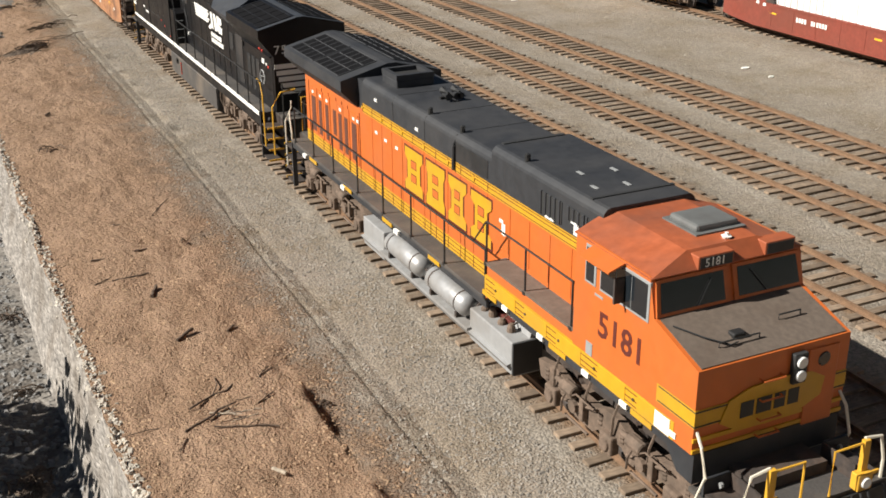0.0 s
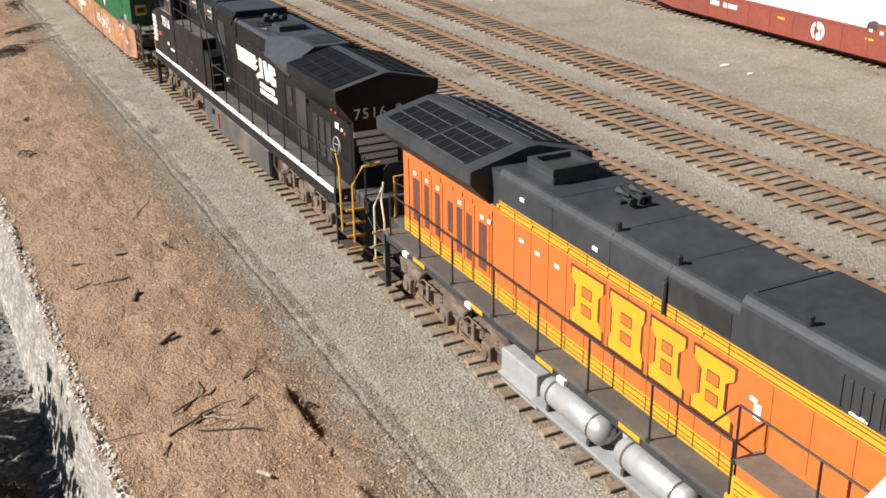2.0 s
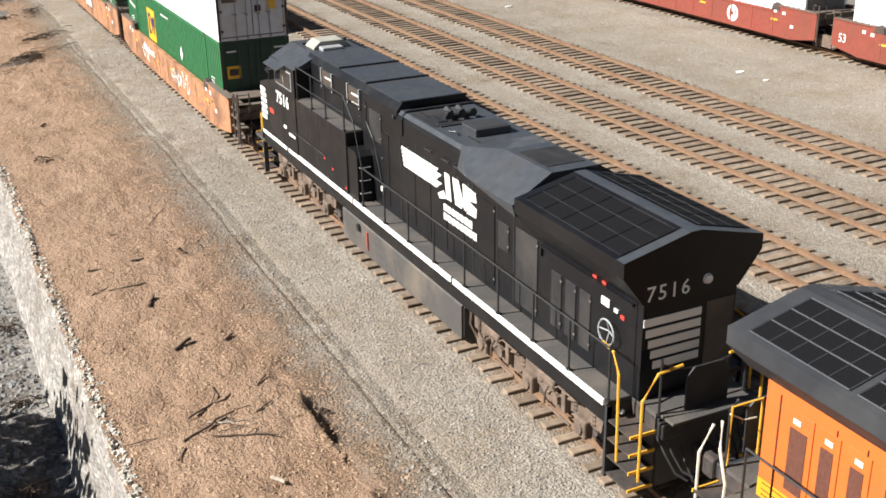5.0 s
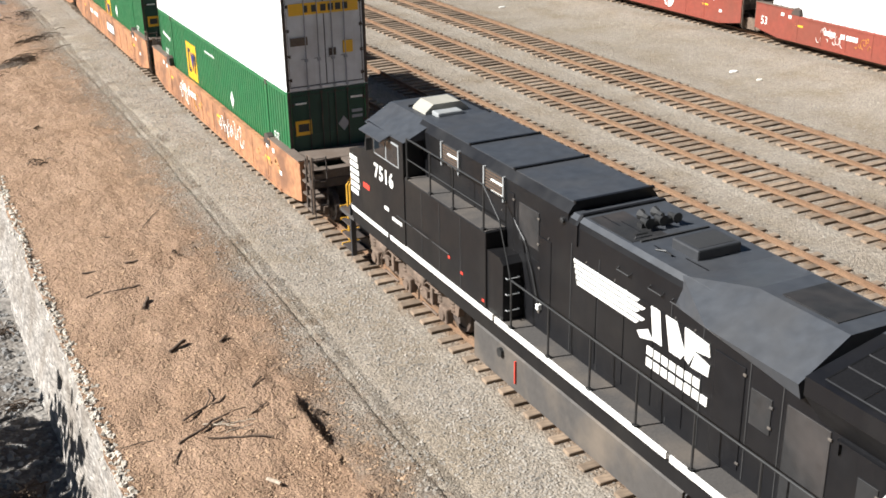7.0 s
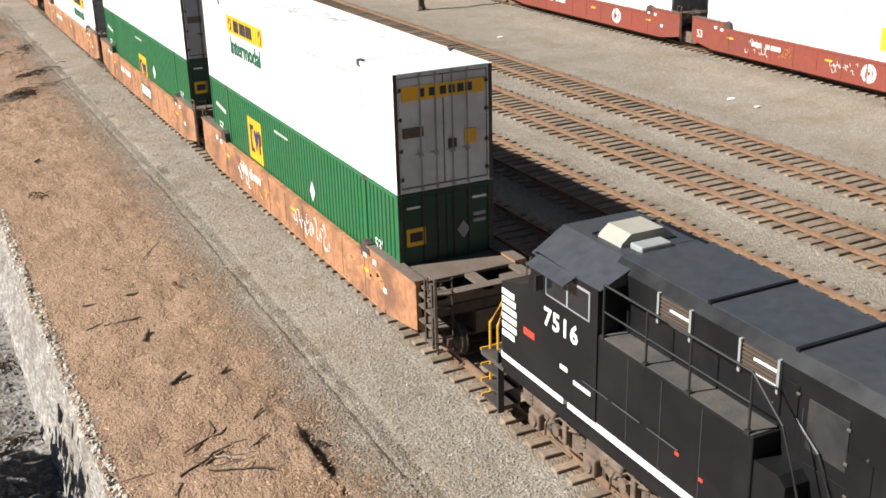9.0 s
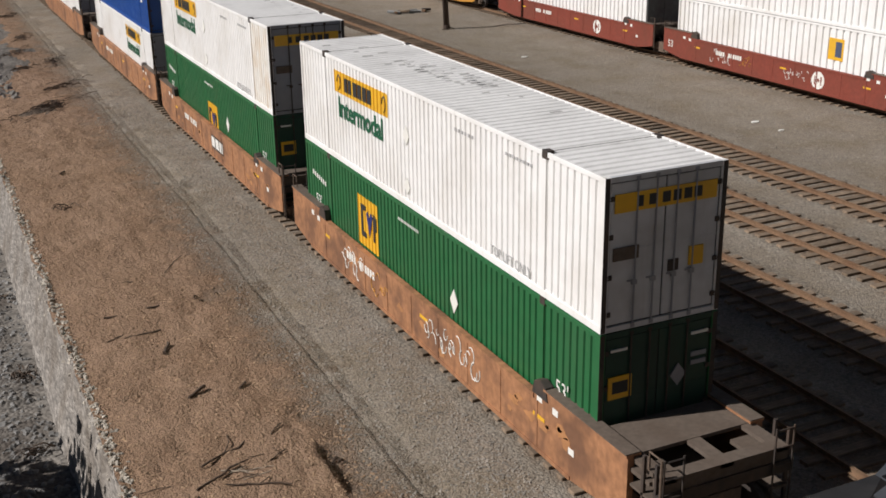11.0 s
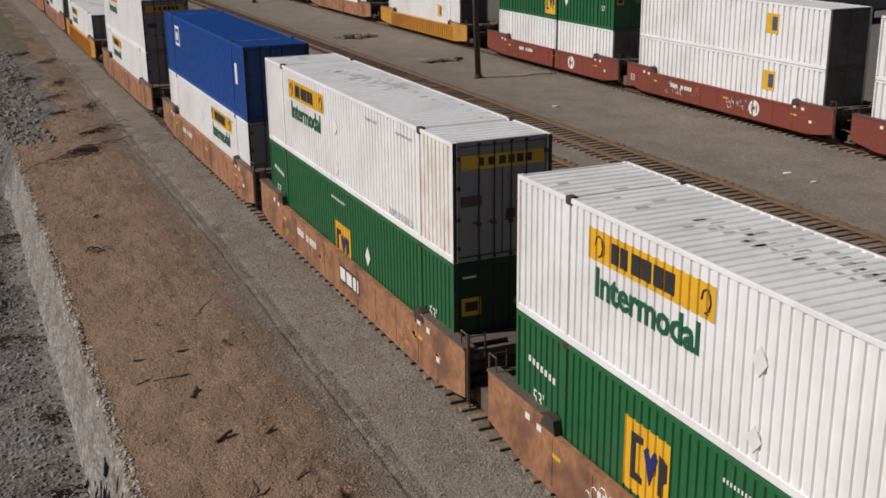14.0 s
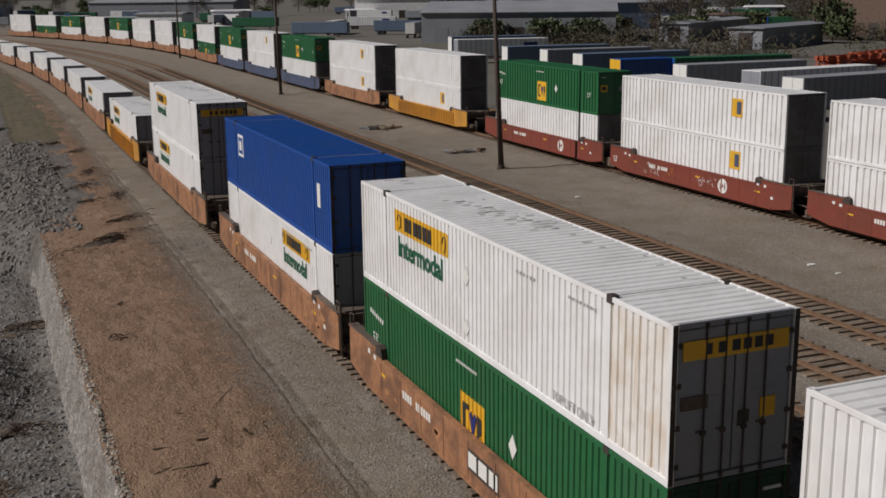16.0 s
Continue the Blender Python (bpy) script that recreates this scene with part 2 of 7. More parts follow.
# ---- building helpers ----
class Geo:
    """Collects faces of one part."""

    def __init__(self):
        self.v, self.f = [], []

    def add(self, verts, faces):
        n = len(self.v)
        self.v += [tuple(p) for p in verts]
        self.f += [tuple(i + n for i in q) for q in faces]
        return self

    def box(self, x0, x1, y0, y1, z0, z1, c=0.0):
        if c <= 0:
            v = [(x, y, z) for x in (x0, x1) for y in (y0, y1) for z in (z0, z1)]
            return self.add(v, [(0, 1, 3, 2), (4, 6, 7, 5), (0, 4, 5, 1), (2, 3, 7, 6), (0, 2, 6, 4), (1, 5, 7, 3)])
        bm = bmesh.new()
        bmesh.ops.create_cube(bm, size=1)
        for p in bm.verts:
            p.co = ((x0 + x1) / 2 + p.co.x * (x1 - x0), (y0 + y1) / 2 + p.co.y * (y1 - y0), (z0 + z1) / 2 + p.co.z * (z1 - z0))
        bmesh.ops.bevel(bm, geom=bm.edges[:], offset=c, segments=2, affect="EDGES", profile=0.5)
        bm.verts.index_update()
        self.add([p.co[:] for p in bm.verts], [[p.index for p in q.verts] for q in bm.faces])
        bm.free()
        return self

    def prism(self, pts, axis, a, b):
        """A closed outline (two coordinates in the order of the other axes) swept from a to b along the axis."""
        def at(p, w):
            return (w, p[0], p[1]) if axis == "x" else (p[0], w, p[1]) if axis == "y" else (p[0], p[1], w)
        n = len(pts)
        v = [at(p, a) for p in pts] + [at(p, b) for p in pts]
        return self.add(v, [tuple(range(n)), tuple(range(2 * n - 1, n - 1, -1))] + [(i, i + n, (i + 1) % n + n, (i + 1) % n) for i in range(n)])

    def tube(self, pts, r, n=8):
        """A round bar through the points."""
        pts = [Vector(p) for p in pts]
        rings = []
        for i, p in enumerate(pts):
            d = (pts[min(i + 1, len(pts) - 1)] - pts[max(i - 1, 0)]).normalized()
            u = d.cross(Vector((0, 0, 1)) if abs(d.z) < 0.9 else Vector((1, 0, 0))).normalized()
            w = d.cross(u)
            rings.append([p + (u * math.cos(k * math.tau / n) + w * math.sin(k * math.tau / n)) * r for k in range(n)])
        v = [q for ring in rings for q in ring]
        f = [(i * n + k, i * n + (k + 1) % n, (i + 1) * n + (k + 1) % n, (i + 1) * n + k) for i in range(len(pts) - 1) for k in range(n)]
        return self.add(v, f + [tuple(range(n - 1, -1, -1)), tuple(range((len(pts) - 1) * n, len(pts) * n))])

    def lathe(self, axis, centre, prof, n=16):
        """A turned shape: profile of (along, radius) about an axis through the centre."""
        v, m = [], len(prof)
        for a, r in prof:
            for k in range(n):
                c, s = math.cos(k * math.tau / n) * r, math.sin(k * math.tau / n) * r
                v.append((centre[0] + a, centre[1] + c, centre[2] + s) if axis == "x" else (centre[0] + c, centre[1] + a, centre[2] + s) if axis == "y" else (centre[0] + c, centre[1] + s, centre[2] + a))
        f = [(i * n + k, i * n + (k + 1) % n, (i + 1) * n + (k + 1) % n, (i + 1) * n + k) for i in range(m - 1) for k in range(n)]
        return self.add(v, f + [tuple(range(n - 1, -1, -1)), tuple(range((m - 1) * n, m * n))])

    def mesh(self, name, smooth=False):
        me = bpy.data.meshes.new(name)
        me.from_pydata(self.v, [], self.f)
        bm = bmesh.new()
        bm.from_mesh(me)
        bmesh.ops.recalc_face_normals(bm, faces=bm.faces)
        bm.to_mesh(me)
        bm.free()
        if smooth:
            me.shade_smooth()
        return me


def part(name, geo, material, parent, label="", smooth=False):
    me = geo if isinstance(geo, bpy.types.Mesh) else geo.mesh(name, smooth)
    if material and not me.materials:
        me.materials.append(material)
    ob = new(name, me)
    ob.parent = parent
    if label:
        ob["label"] = label
    if name in ("code_bars", "code_line", "pinstripe", "twig_tangle", "small_marks", "reflectors", "pinstripes", "twigs", "scrawl", "nose_mark", "diamond_mark"):
        ob["kind"] = "stuff"
    return ob


def thing(name, label, category, group="", kind=""):
    return tagged(new(name), label, category, group, kind)


def lettering(text, size, depth=0.006, spread=1.0, bold=0.0):
    """Letters in Blender's own font as flat mesh, upright in the x-z plane, starting at the origin."""
    cu = bpy.data.curves.new("letters", "FONT")
    cu.body, cu.size, cu.extrude, cu.space_character, cu.resolution_u, cu.offset = text, size, depth, spread, 2, bold
    ob = new("letters", cu)
    dg = bpy.context.evaluated_depsgraph_get()
    me = bpy.data.meshes.new_from_object(ob.evaluated_get(dg))
    bpy.data.objects.remove(ob)
    me.transform(Matrix.Rotation(radians(90), 4, "X"))
    return me


def on_side(me, x, y, z, stretch=1.0):
    """Letters moved onto a wall that faces -x, read from there; y is where they begin (they run towards -y)."""
    me = me.copy()
    me.transform(Matrix.Translation((x, y, z)) @ Matrix.Rotation(radians(-90), 4, "Z") @ Matrix.Diagonal((stretch, 1, 1, 1)))
    return me


# ---- tracks and paths ----
class Path:
    """A track's centre line: straight along y, then a curve to the left."""

    def __init__(self, x, start, radius):
        self.x, self.start, self.radius = x, start, radius

    def at(self, s):
        if s <= self.start:
            return self.x, s, 0.0
        a = (s - self.start) / self.radius
        return self.x - self.radius * (1 - math.cos(a)), self.start + self.radius * math.sin(a), a

    def placed(self, s, z=0.0, half=6.5):
        x0, y0, _ = self.at(s - half)
        x1, y1, _ = self.at(s + half)
        return pose((x0 + x1) / 2, (y0 + y1) / 2, z, 0, 0, math.degrees(math.atan2(x0 - x1, y1 - y0)))


MAIN = Path(11.5, 130, 850)
FAR = Path(40.0, 215, 480)
LINES = [MAIN] + [Path(x, 130 + (x - 11.5) * 2.98, 850 - (x - 11.5) * 13) for x in (16.2, 20.22, 24.55, 28.7)] + [FAR]


def main_shift(t):
    """How far the near train has come along its track since the start."""
    return 0.10 + 4.160 * t - 0.02275 * t * t + 0.00075 * t ** 3


def far_shift(t):
    return 2.358 * (t - 16.0)


TIMES = [i * 1.0 for i in range(17)]
MOVES = []


def ride_main(ob, s, z=0.0, half=6.5):
    MOVES.append((ob, [(t, MAIN.placed(s - main_shift(t), z, half)) for t in TIMES]))
    return ob


def ride_far(ob, s, z=0.0, half=6.5):
    MOVES.append((ob, [(t, FAR.placed(s + far_shift(t), z, half)) for t in TIMES]))
    return ob


# ---- ground ----
def wob(y, k, amp):
    return (noise.noise((y * 0.35, k * 7.3, 0.0)) + 0.5 * noise.noise((y * 1.3, k * 3.1, 4.0))) * amp


def ground_sheet():
    """One sheet from the low rubble on one side over the cut bank, soil, path and track beds to the horizon."""
    ys = [-1500, -400, -120, -40, -10, 0]
    y = 4.0
    while y < 70:
        ys.append(y)
        y += 0.22
    while y < 110:
        ys.append(y)
        y += 0.6
    while y < 160:
        ys.append(y)
        y += 1.5
    while y < 420:
        ys.append(y)
        y += 8
    ys += [500, 650, 900, 1400, 2200, 3500]
    cols = [("low", v) for v in (-1500, -400, -120, -50, -25, -14, -9, -6, -4.2, -3, -2, -1.2, -0.5, 0.1, 0.7, 1.25)]
    cols += [("foot", 1.78), ("face", 1.98), ("face", 2.15), ("lip", 2.3), ("soil", 2.45)]
    cols += [("soil", 2.75 + 0.19 * i) for i in range(20)] + [("soil", 6.6), ("edge", 6.9), ("edge", 7.25), ("path", 7.6), ("path", 7.68), ("path", 7.76), ("path", 7.84), ("path", 7.95), ("path", 8.1), ("path", 8.17), ("path", 8.24), ("path", 8.4), ("path", 9.0), ("path", 9.6)]
    cols += [("bed", 10.0 + 0.7 * i) for i in range(47)] + [("yard", v) for v in (44, 47, 52, 60, 75, 100, 150, 250, 500, 1000, 2500)]
    verts, faces, mats, shares = [], [], [], []
    nc = len(cols)
    for y in ys:
        fade = 1.0 if y < 57 else max(0.0, 1 - (y - 57) / 16)      # the cut runs out into a rubble slope
        drop = -2.1
        slide = 4.0 * (1 - fade) if y < 400 else 0.0
        bend = MAIN.at(max(y, 0))[0] - 11.5 if y < 420 else 0.0
        for kind, x in cols:
            x2 = x + (bend if x > -40 and x < 44 else 0.0)
            n1 = noise.noise((x * 0.5, y * 0.5, 1.0))
            n2 = noise.noise((x * 1.7, y * 1.7, 2.0))
            z = 0.0
            if kind == "low":
                x2 -= slide * max(0.0, 1 + min(0, x) / 14)
                z = drop + 0.25 * n1 + 0.12 * n2
                if y > 40:
                    z -= min(1, (y - 40) / 40) * max(0, -x) * 0.12
                if x < -30:
                    z = drop - 2
                pile = math.hypot((x + 1.6) / 2.3, (y - 43) / 6.5)
                z += 1.3 * max(0, 1 - pile) ** 0.8 * (1 + 0.4 * n2)
            elif kind == "foot":
                x2 += wob(y, 1, 0.10) - slide
                z = drop + 0.1 * n2
            elif kind == "face":
                x2 += wob(y, 2, 0.12) - slide * (0.66 if x < 2 else 0.33) + (1 - fade) * 0.3 * n2
                z = drop * (0.62 if x < 2 else 0.28)
            elif kind == "lip":
                x2 += wob(y, 3, 0.16)
                z = 0.06 + 0.03 * n2
            elif kind == "soil":
                if x < 2.6:
                    x2 += wob(y, 3, 0.16)
                if x > 6.5:
                    x2 += -0.35 + 0.7 * min(1, max(0, (y - 16) / 22)) + wob(y, 5, 0.2)
                n3 = noise.noise((x * 2.6 + y * 1.1, y * 1.5 - x * 0.6, 7.0))
                z = 0.10 * math.sin((x - 2.3) / 5 * math.pi) + 0.09 * n1 + 0.07 * n2 + 0.07 * n3 - 0.05 * abs(n2)
            elif kind == "edge":
                x2 += -0.35 + 0.7 * min(1, max(0, (y - 16) / 22)) + wob(y, 5 if x < 7 else 6, 0.22)
                z = (0.05 if x < 7 else 0.0) + 0.03 * n2
            elif kind == "path":
                x2 += (-0.2 + 0.35 * min(1, max(0, (y - 16) / 22)) if x < 8.3 else 0.0) + wob(y, 7, 0.05)
                z = (-0.05 if x == 7.76 else 0.035 if x in (7.68, 7.84) else -0.03 if x == 8.17 else 0.02 if x < 7.7 else 0.0) + 0.035 * n2
            elif kind == "bed":
                z = 0.015 * n1 - (0.1 if 31 < x < 37 else 0.0)
            verts.append((x2, y, z))
            shares.append(1.0 if kind in ("low", "foot", "face", "lip") or kind == "soil" and x < 6.3 else 0.0 if kind in ("bed", "yard") else max(0.0, min(1.0, 0.95 - (x - 6.0) / 2.6)))
    kinds = {"low": 3, "foot": 2, "face": 2, "lip": 1, "soil": 1, "edge": 5, "path": 0, "bed": 4, "yard": 6}
    for j in range(len(ys) - 1):
        for i in range(nc - 1):
            a = j * nc + i
            faces.append((a, a + 1, a + nc + 1, a + nc))
            k = cols[i][0]
            s = kinds[k]
            yy, xx = ys[j], cols[i][1]
            if k == "path" and xx > 8.3:
                s = 4
            ragged = 1.6 * noise.noise((xx * 0.8, yy * 0.3, 3.0)) + 0.8 * noise.noise((xx * 2.5, yy * 1.1, 5.0))
            if k in ("soil", "lip") and yy > 60:
                s = 3 if xx + ragged < min(5.6, 2.0 + (yy - 60) * 0.35) else 1
            if k in ("soil", "lip", "edge") and yy + 6 * ragged > 98:
                s = 7 if xx + ragged < 6.3 else 0
            if k == "edge":
                s = 5
            if k == "low" and (yy + 8 * ragged > 84 or xx < -30):
                s = 7
            if k in ("foot", "face") and yy + 2 * ragged > 58:
                s = 3
            if k == "bed" and 31 < xx < 38.2:
                s = 0
            if yy > 450:
                s = 6
            mats.append(s)
    me = bpy.data.meshes.new("ground")
    me.from_pydata(verts, [], faces)
    for m in (BANK, BANK, CUT, RUBBLE, BANK, BANK, FARLAND, SCRUB):
        me.materials.append(m)
    me.polygons.foreach_set("material_index", mats)
    me.attributes.new("soil_share", "FLOAT", "POINT").data.foreach_set("value", shares)
    me.shade_smooth()
    return tagged(new("ground", me), "pale gravel yard with a brown soil bank and cut edge", "ground", kind="structure")


ground = ground_sheet()

RAIL_TOP = 0.235
PROFILE = ((-0.07, 0.0), (0.07, 0.0), (0.07, 0.015), (0.012, 0.03), (0.012, 0.11), (0.036, 0.12), (0.036, 0.15), (-0.036, 0.15), (-0.036, 0.12), (-0.012, 0.11), (-0.012, 0.03), (-0.07, 0.015))


def tie_mesh():
    g = Geo().box(-1.3, 1.3, -0.115, 0.115, -0.1, 0.09, c=0.014)
    me = g.mesh("tie")
    me.materials.append(TIE)
    return me


TIE_MESH = tie_mesh()


def track(name, path, label, first, last, near):
    """A track: two rails, the nearer ties one by one, the further ties in one piece."""
    top = thing(name, label, "track", kind="structure")
    steps = [first] + [s for s in range(int(first) + 10, int(last), 10)] + [last]
    for side in (-0.753, 0.753):
        v, f, n = [], [], len(PROFILE)
        for s in steps:
            x, y, a = path.at(s)
            for px, pz in PROFILE:
                d = side + px
                v.append((x + d * math.cos(a), y + d * math.sin(a), 0.085 + pz))
        for i in range(len(steps) - 1):
            f += [(i * n + k, i * n + (k + 1) % n, (i + 1) * n + (k + 1) % n, (i + 1) * n + k) for k in range(n)]
        part("rail", Geo().add(v, f), RAIL, top)
    lanes = ((-2.0, -0.06, 0.0), (-1.65, 0.012, 0.1), (-1.2, 0.022, 0.34), (-0.95, 0.022, 0.52), (-0.75, 0.022, 0.9), (-0.52, 0.022, 0.45), (-0.2, 0.02, 0.3))
    lanes = lanes + tuple((-d, z, w) for d, z, w in reversed(lanes))
    v, w, f, n = [], [], [], len(lanes)
    stations = [first + 0.8 * i for i in range(110)] + [first + 88 + 6 * i for i in range(56)]
    for s in stations:
        x, y, a = path.at(s)
        for d, z, share in lanes:
            d += 0.16 * noise.noise((d * 2, s * 0.7, path.x))
            v.append((x + d * math.cos(a), y + d * math.sin(a), z + 0.014 * noise.noise((d * 3, s * 1.9, 2.0))))
            w.append(share)
    f = [(i * n + k, i * n + k + 1, (i + 1) * n + k + 1, (i + 1) * n + k) for i in range(len(stations) - 1) for k in range(n - 1)]
    me = bpy.data.meshes.new("ballast_bed")
    me.from_pydata(v, [], f)
    me.attributes.new("rust_share", "FLOAT", "POINT").data.foreach_set("value", w)
    me.shade_smooth()
    part("ballast_bed", me, RAILBED, top, "rust-stained ballast between the rails")
    rng = random.Random(int(path.x * 10))
    rest = Geo()
    s, count = first, 0
    while s < min(last, 190):
        x, y, a = path.at(s)
        m = pose(x + rng.uniform(-0.05, 0.05), y, rng.uniform(-0.015, 0.012), 0, 0, math.degrees(a) + rng.uniform(-1.2, 1.2))
        if near[0] < s < near[1] and count < 290:
            ob = part("tie", TIE_MESH, None, top)
            ob.matrix_basis = m
            count += 1
        else:
            c, h = 1.3, 0.11
            rest.add([m @ Vector(p) for p in ((-c, -h, 0.085), (c, -h, 0.085), (c, h, 0.085), (-c, h, 0.085), (-c, -h, -0.1), (c, -h, -0.1), (c, h, -0.1), (-c, h, -0.1))], [(0, 1, 2, 3), (4, 5, 1, 0), (5, 6, 2, 1), (6, 7, 3, 2), (7, 4, 0, 3)])
        s += 0.535 + rng.uniform(-0.03, 0.03)
    part("distant_ties", rest, TIE, top)["kind"] = "stuff"
    return top


# ---- containers and well cars ----
CACHE = {}


def cached(key, make):
    if key not in CACHE:
        CACHE[key] = make()
    return CACHE[key]


GREYAC2 = mat("faded_grey_letters", (0.46, 0.46, 0.46), 0.6, vary=0.1, bump=0.0)
HALF, WID, TALL = 8.077, 1.295, 2.88


def corrugated(y0, y1, z0, z1, x, sign, period=0.28, depth=0.028):
    """A ribbed wall along y that faces sign*x, in flats parted by narrow grooves."""
    g = Geo()
    n = max(1, round((y1 - y0) / period))
    p = (y1 - y0) / n
    line = []
    for i in range(n):
        a = y0 + i * p
        line += [(a, 0), (a + p * 0.62, 0), (a + p * 0.70, 1), (a + p * 0.92, 1)]
    line.append((y1, 0))
    v = [(x - sign * depth * d, yy, z) for yy, d in line for z in (z0, z1)]
    return g.add(v, [(2 * i, 2 * i + 2, 2 * i + 3, 2 * i + 1) for i in range(len(line) - 1)])


def ribbed_patch(y0, y1, z0, z1):
    """Paint that follows the ribs of a long container's near side, its edges on whole ribs."""
    a, b = -HALF + 2.1, HALF - 2.1
    p = (b - a) / round((b - a) / 0.235)
    k0, k1 = round((y0 - a) / p), round((y1 - a) / p)
    return corrugated(a + k0 * p, a + k1 * p, z0, z1, -WID + 0.006, -1, p, 0.034)


def ribbed_roof(y0, y1, z, period=0.40, depth=0.03):
    n = round((y1 - y0) / period)
    p = (y1 - y0) / n
    line = []
    for i in range(n):
        a = y0 + i * p
        line += [(a, 0), (a + p * 0.6, 0), (a + p * 0.7, 1), (a + p * 0.9, 1)]
    line.append((y1, 0))
    v = [(xx, yy, z - depth * d) for yy, d in line for xx in (-WID + 0.04, WID - 0.04)]
    return Geo().add(v, [(2 * i, 2 * i + 1, 2 * i + 3, 2 * i + 2) for i in range(len(line) - 1)])


def container(label, paint, end_paint, group, marks="", tall=TALL, near=True, stained=False, half=HALF):
    """A long ribbed container on its base at z 0; its doors face -y."""
    ob = thing("container", label, "container", group)
    key = (paint.name, tall, half)
    inset = 1.98 if half > 7 else 0.35
    per, deep = (0.235, 0.034) if near else (0.42, 0.08)
    for sg in (-1, 1):
        for a, b in ((-half + 0.09, -half + inset), (-half + inset + 0.12, half - inset - 0.12), (half - inset, half - 0.09)):
            pm = STAINED if stained and b < -half + 3 and sg < 0 else paint
            me = cached(("side", sg, a, b, tall, pm.name, near), lambda: corrugated(a, b, 0.14, tall - 0.1, sg * (WID - 0.012), sg, per, deep).mesh("side_panel"))
            part("side_panel", me, pm, ob, "rust-streaked white panel" if pm is STAINED else "")
        for yy in (-half, half - 0.09):
            part("corner_post", cached(("post", sg, yy, key), lambda: Geo().box(*sorted((sg * WID, sg * (WID - 0.12))), yy, yy + 0.09, 0, tall).mesh("corner_post")), paint, ob)
        for yy in (-half + inset, half - inset - 0.12):
            part("lifting_post", cached(("lift", sg, yy, key), lambda: Geo().box(*sorted((sg * (WID + 0.002), sg * (WID - 0.1))), yy, yy + 0.12, 0.02, tall + 0.012).box(*sorted((sg * (WID + 0.006), sg * (WID - 0.16))), yy - 0.02, yy + 0.14, tall - 0.11, tall + 0.02).mesh("lifting_post")), paint, ob)
        part("top_rail", cached(("top", sg, key), lambda: Geo().box(*sorted((sg * WID, sg * (WID - 0.06))), -half, half, tall - 0.1, tall, c=0.012).mesh("top_rail")), paint, ob)
        part("bottom_rail", cached(("bot", sg, key), lambda: Geo().box(*sorted((sg * (WID + 0.004), sg * (WID - 0.08))), -half, half, 0, 0.15, c=0.01).mesh("bottom_rail")), paint, ob)
    part("roof", cached(("roof", key, near), lambda: ribbed_roof(-half + 0.05, half - 0.05, tall - 0.01, per * 1.15).mesh("roof")), WHITEROOF if paint is WHITE else paint, ob)
    part("floor_panel", cached(("floor", key), lambda: Geo().box(-WID + 0.09, WID - 0.09, -half + 0.1, half - 0.1, 0.03, 0.13).mesh("floor_panel")), STEEL, ob)
    part("front_wall", cached(("front", key), lambda: Geo().box(-WID + 0.12, WID - 0.12, half - 0.07, half - 0.02, 0.02, tall - 0.01).mesh("front_wall")), paint, ob)
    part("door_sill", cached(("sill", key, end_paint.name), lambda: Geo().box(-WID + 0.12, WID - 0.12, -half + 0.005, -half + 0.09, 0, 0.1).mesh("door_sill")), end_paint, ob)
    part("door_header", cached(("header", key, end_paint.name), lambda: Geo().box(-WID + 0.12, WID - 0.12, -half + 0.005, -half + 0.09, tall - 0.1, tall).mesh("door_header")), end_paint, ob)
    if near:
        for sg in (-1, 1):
            part("door_post", cached(("dpost", sg, tall, half), lambda: Geo().box(*sorted((sg * (WID - 0.002), sg * (WID - 0.1))), -half - 0.004, -half + 0.006, 0.01, tall - 0.01).mesh("door_post")), GREYEND if end_paint is SHADEDWHITE else STEEL, ob, "dark door-end post")
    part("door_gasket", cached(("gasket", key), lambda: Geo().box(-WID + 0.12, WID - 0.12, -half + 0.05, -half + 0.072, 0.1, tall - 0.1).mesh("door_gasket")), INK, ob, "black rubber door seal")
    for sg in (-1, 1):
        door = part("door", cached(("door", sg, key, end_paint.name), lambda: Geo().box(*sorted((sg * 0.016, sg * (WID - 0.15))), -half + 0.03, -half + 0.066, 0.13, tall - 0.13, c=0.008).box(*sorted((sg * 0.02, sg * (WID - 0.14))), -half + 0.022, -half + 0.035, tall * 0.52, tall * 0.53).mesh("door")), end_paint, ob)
        if near:
            for xx in (0.22, 0.62):
                part("lock_rod", cached(("rod", sg, xx, tall, half, end_paint.name), lambda: Geo().tube([(sg * xx, -half + 0.0, 0.06), (sg * xx, -half + 0.0, tall - 0.06)], 0.018, 6).box(sg * xx - 0.05, sg * xx + 0.05, -half - 0.02, -half + 0.03, 0.85, 0.93).box(sg * xx - 0.16, sg * xx + 0.02, -half - 0.025, -half - 0.005, 0.92, 0.95).box(sg * xx - 0.04, sg * xx + 0.04, -half - 0.01, -half + 0.03, 0.02, 0.1).box(sg * xx - 0.04, sg * xx + 0.04, -half - 0.01, -half + 0.03, tall - 0.1, tall - 0.03).mesh("lock_rod")), STEEL if end_paint is not SHADEDWHITE else GREYEND, door)
            part("hinge", cached(("hinge", sg, tall, half), lambda: [g := Geo(), [g.box(sg * (WID - 0.13) - 0.07, sg * (WID - 0.13) + 0.07, -half + 0.0, -half + 0.028, 0.3, 0.39)]][0].mesh("hinge")), STEEL, door)
            for zz in (0.7, 1.45, 2.15):
                part("hinge", CACHE[("hinge", sg, tall, half)], STEEL, door).location = (0, 0, zz)
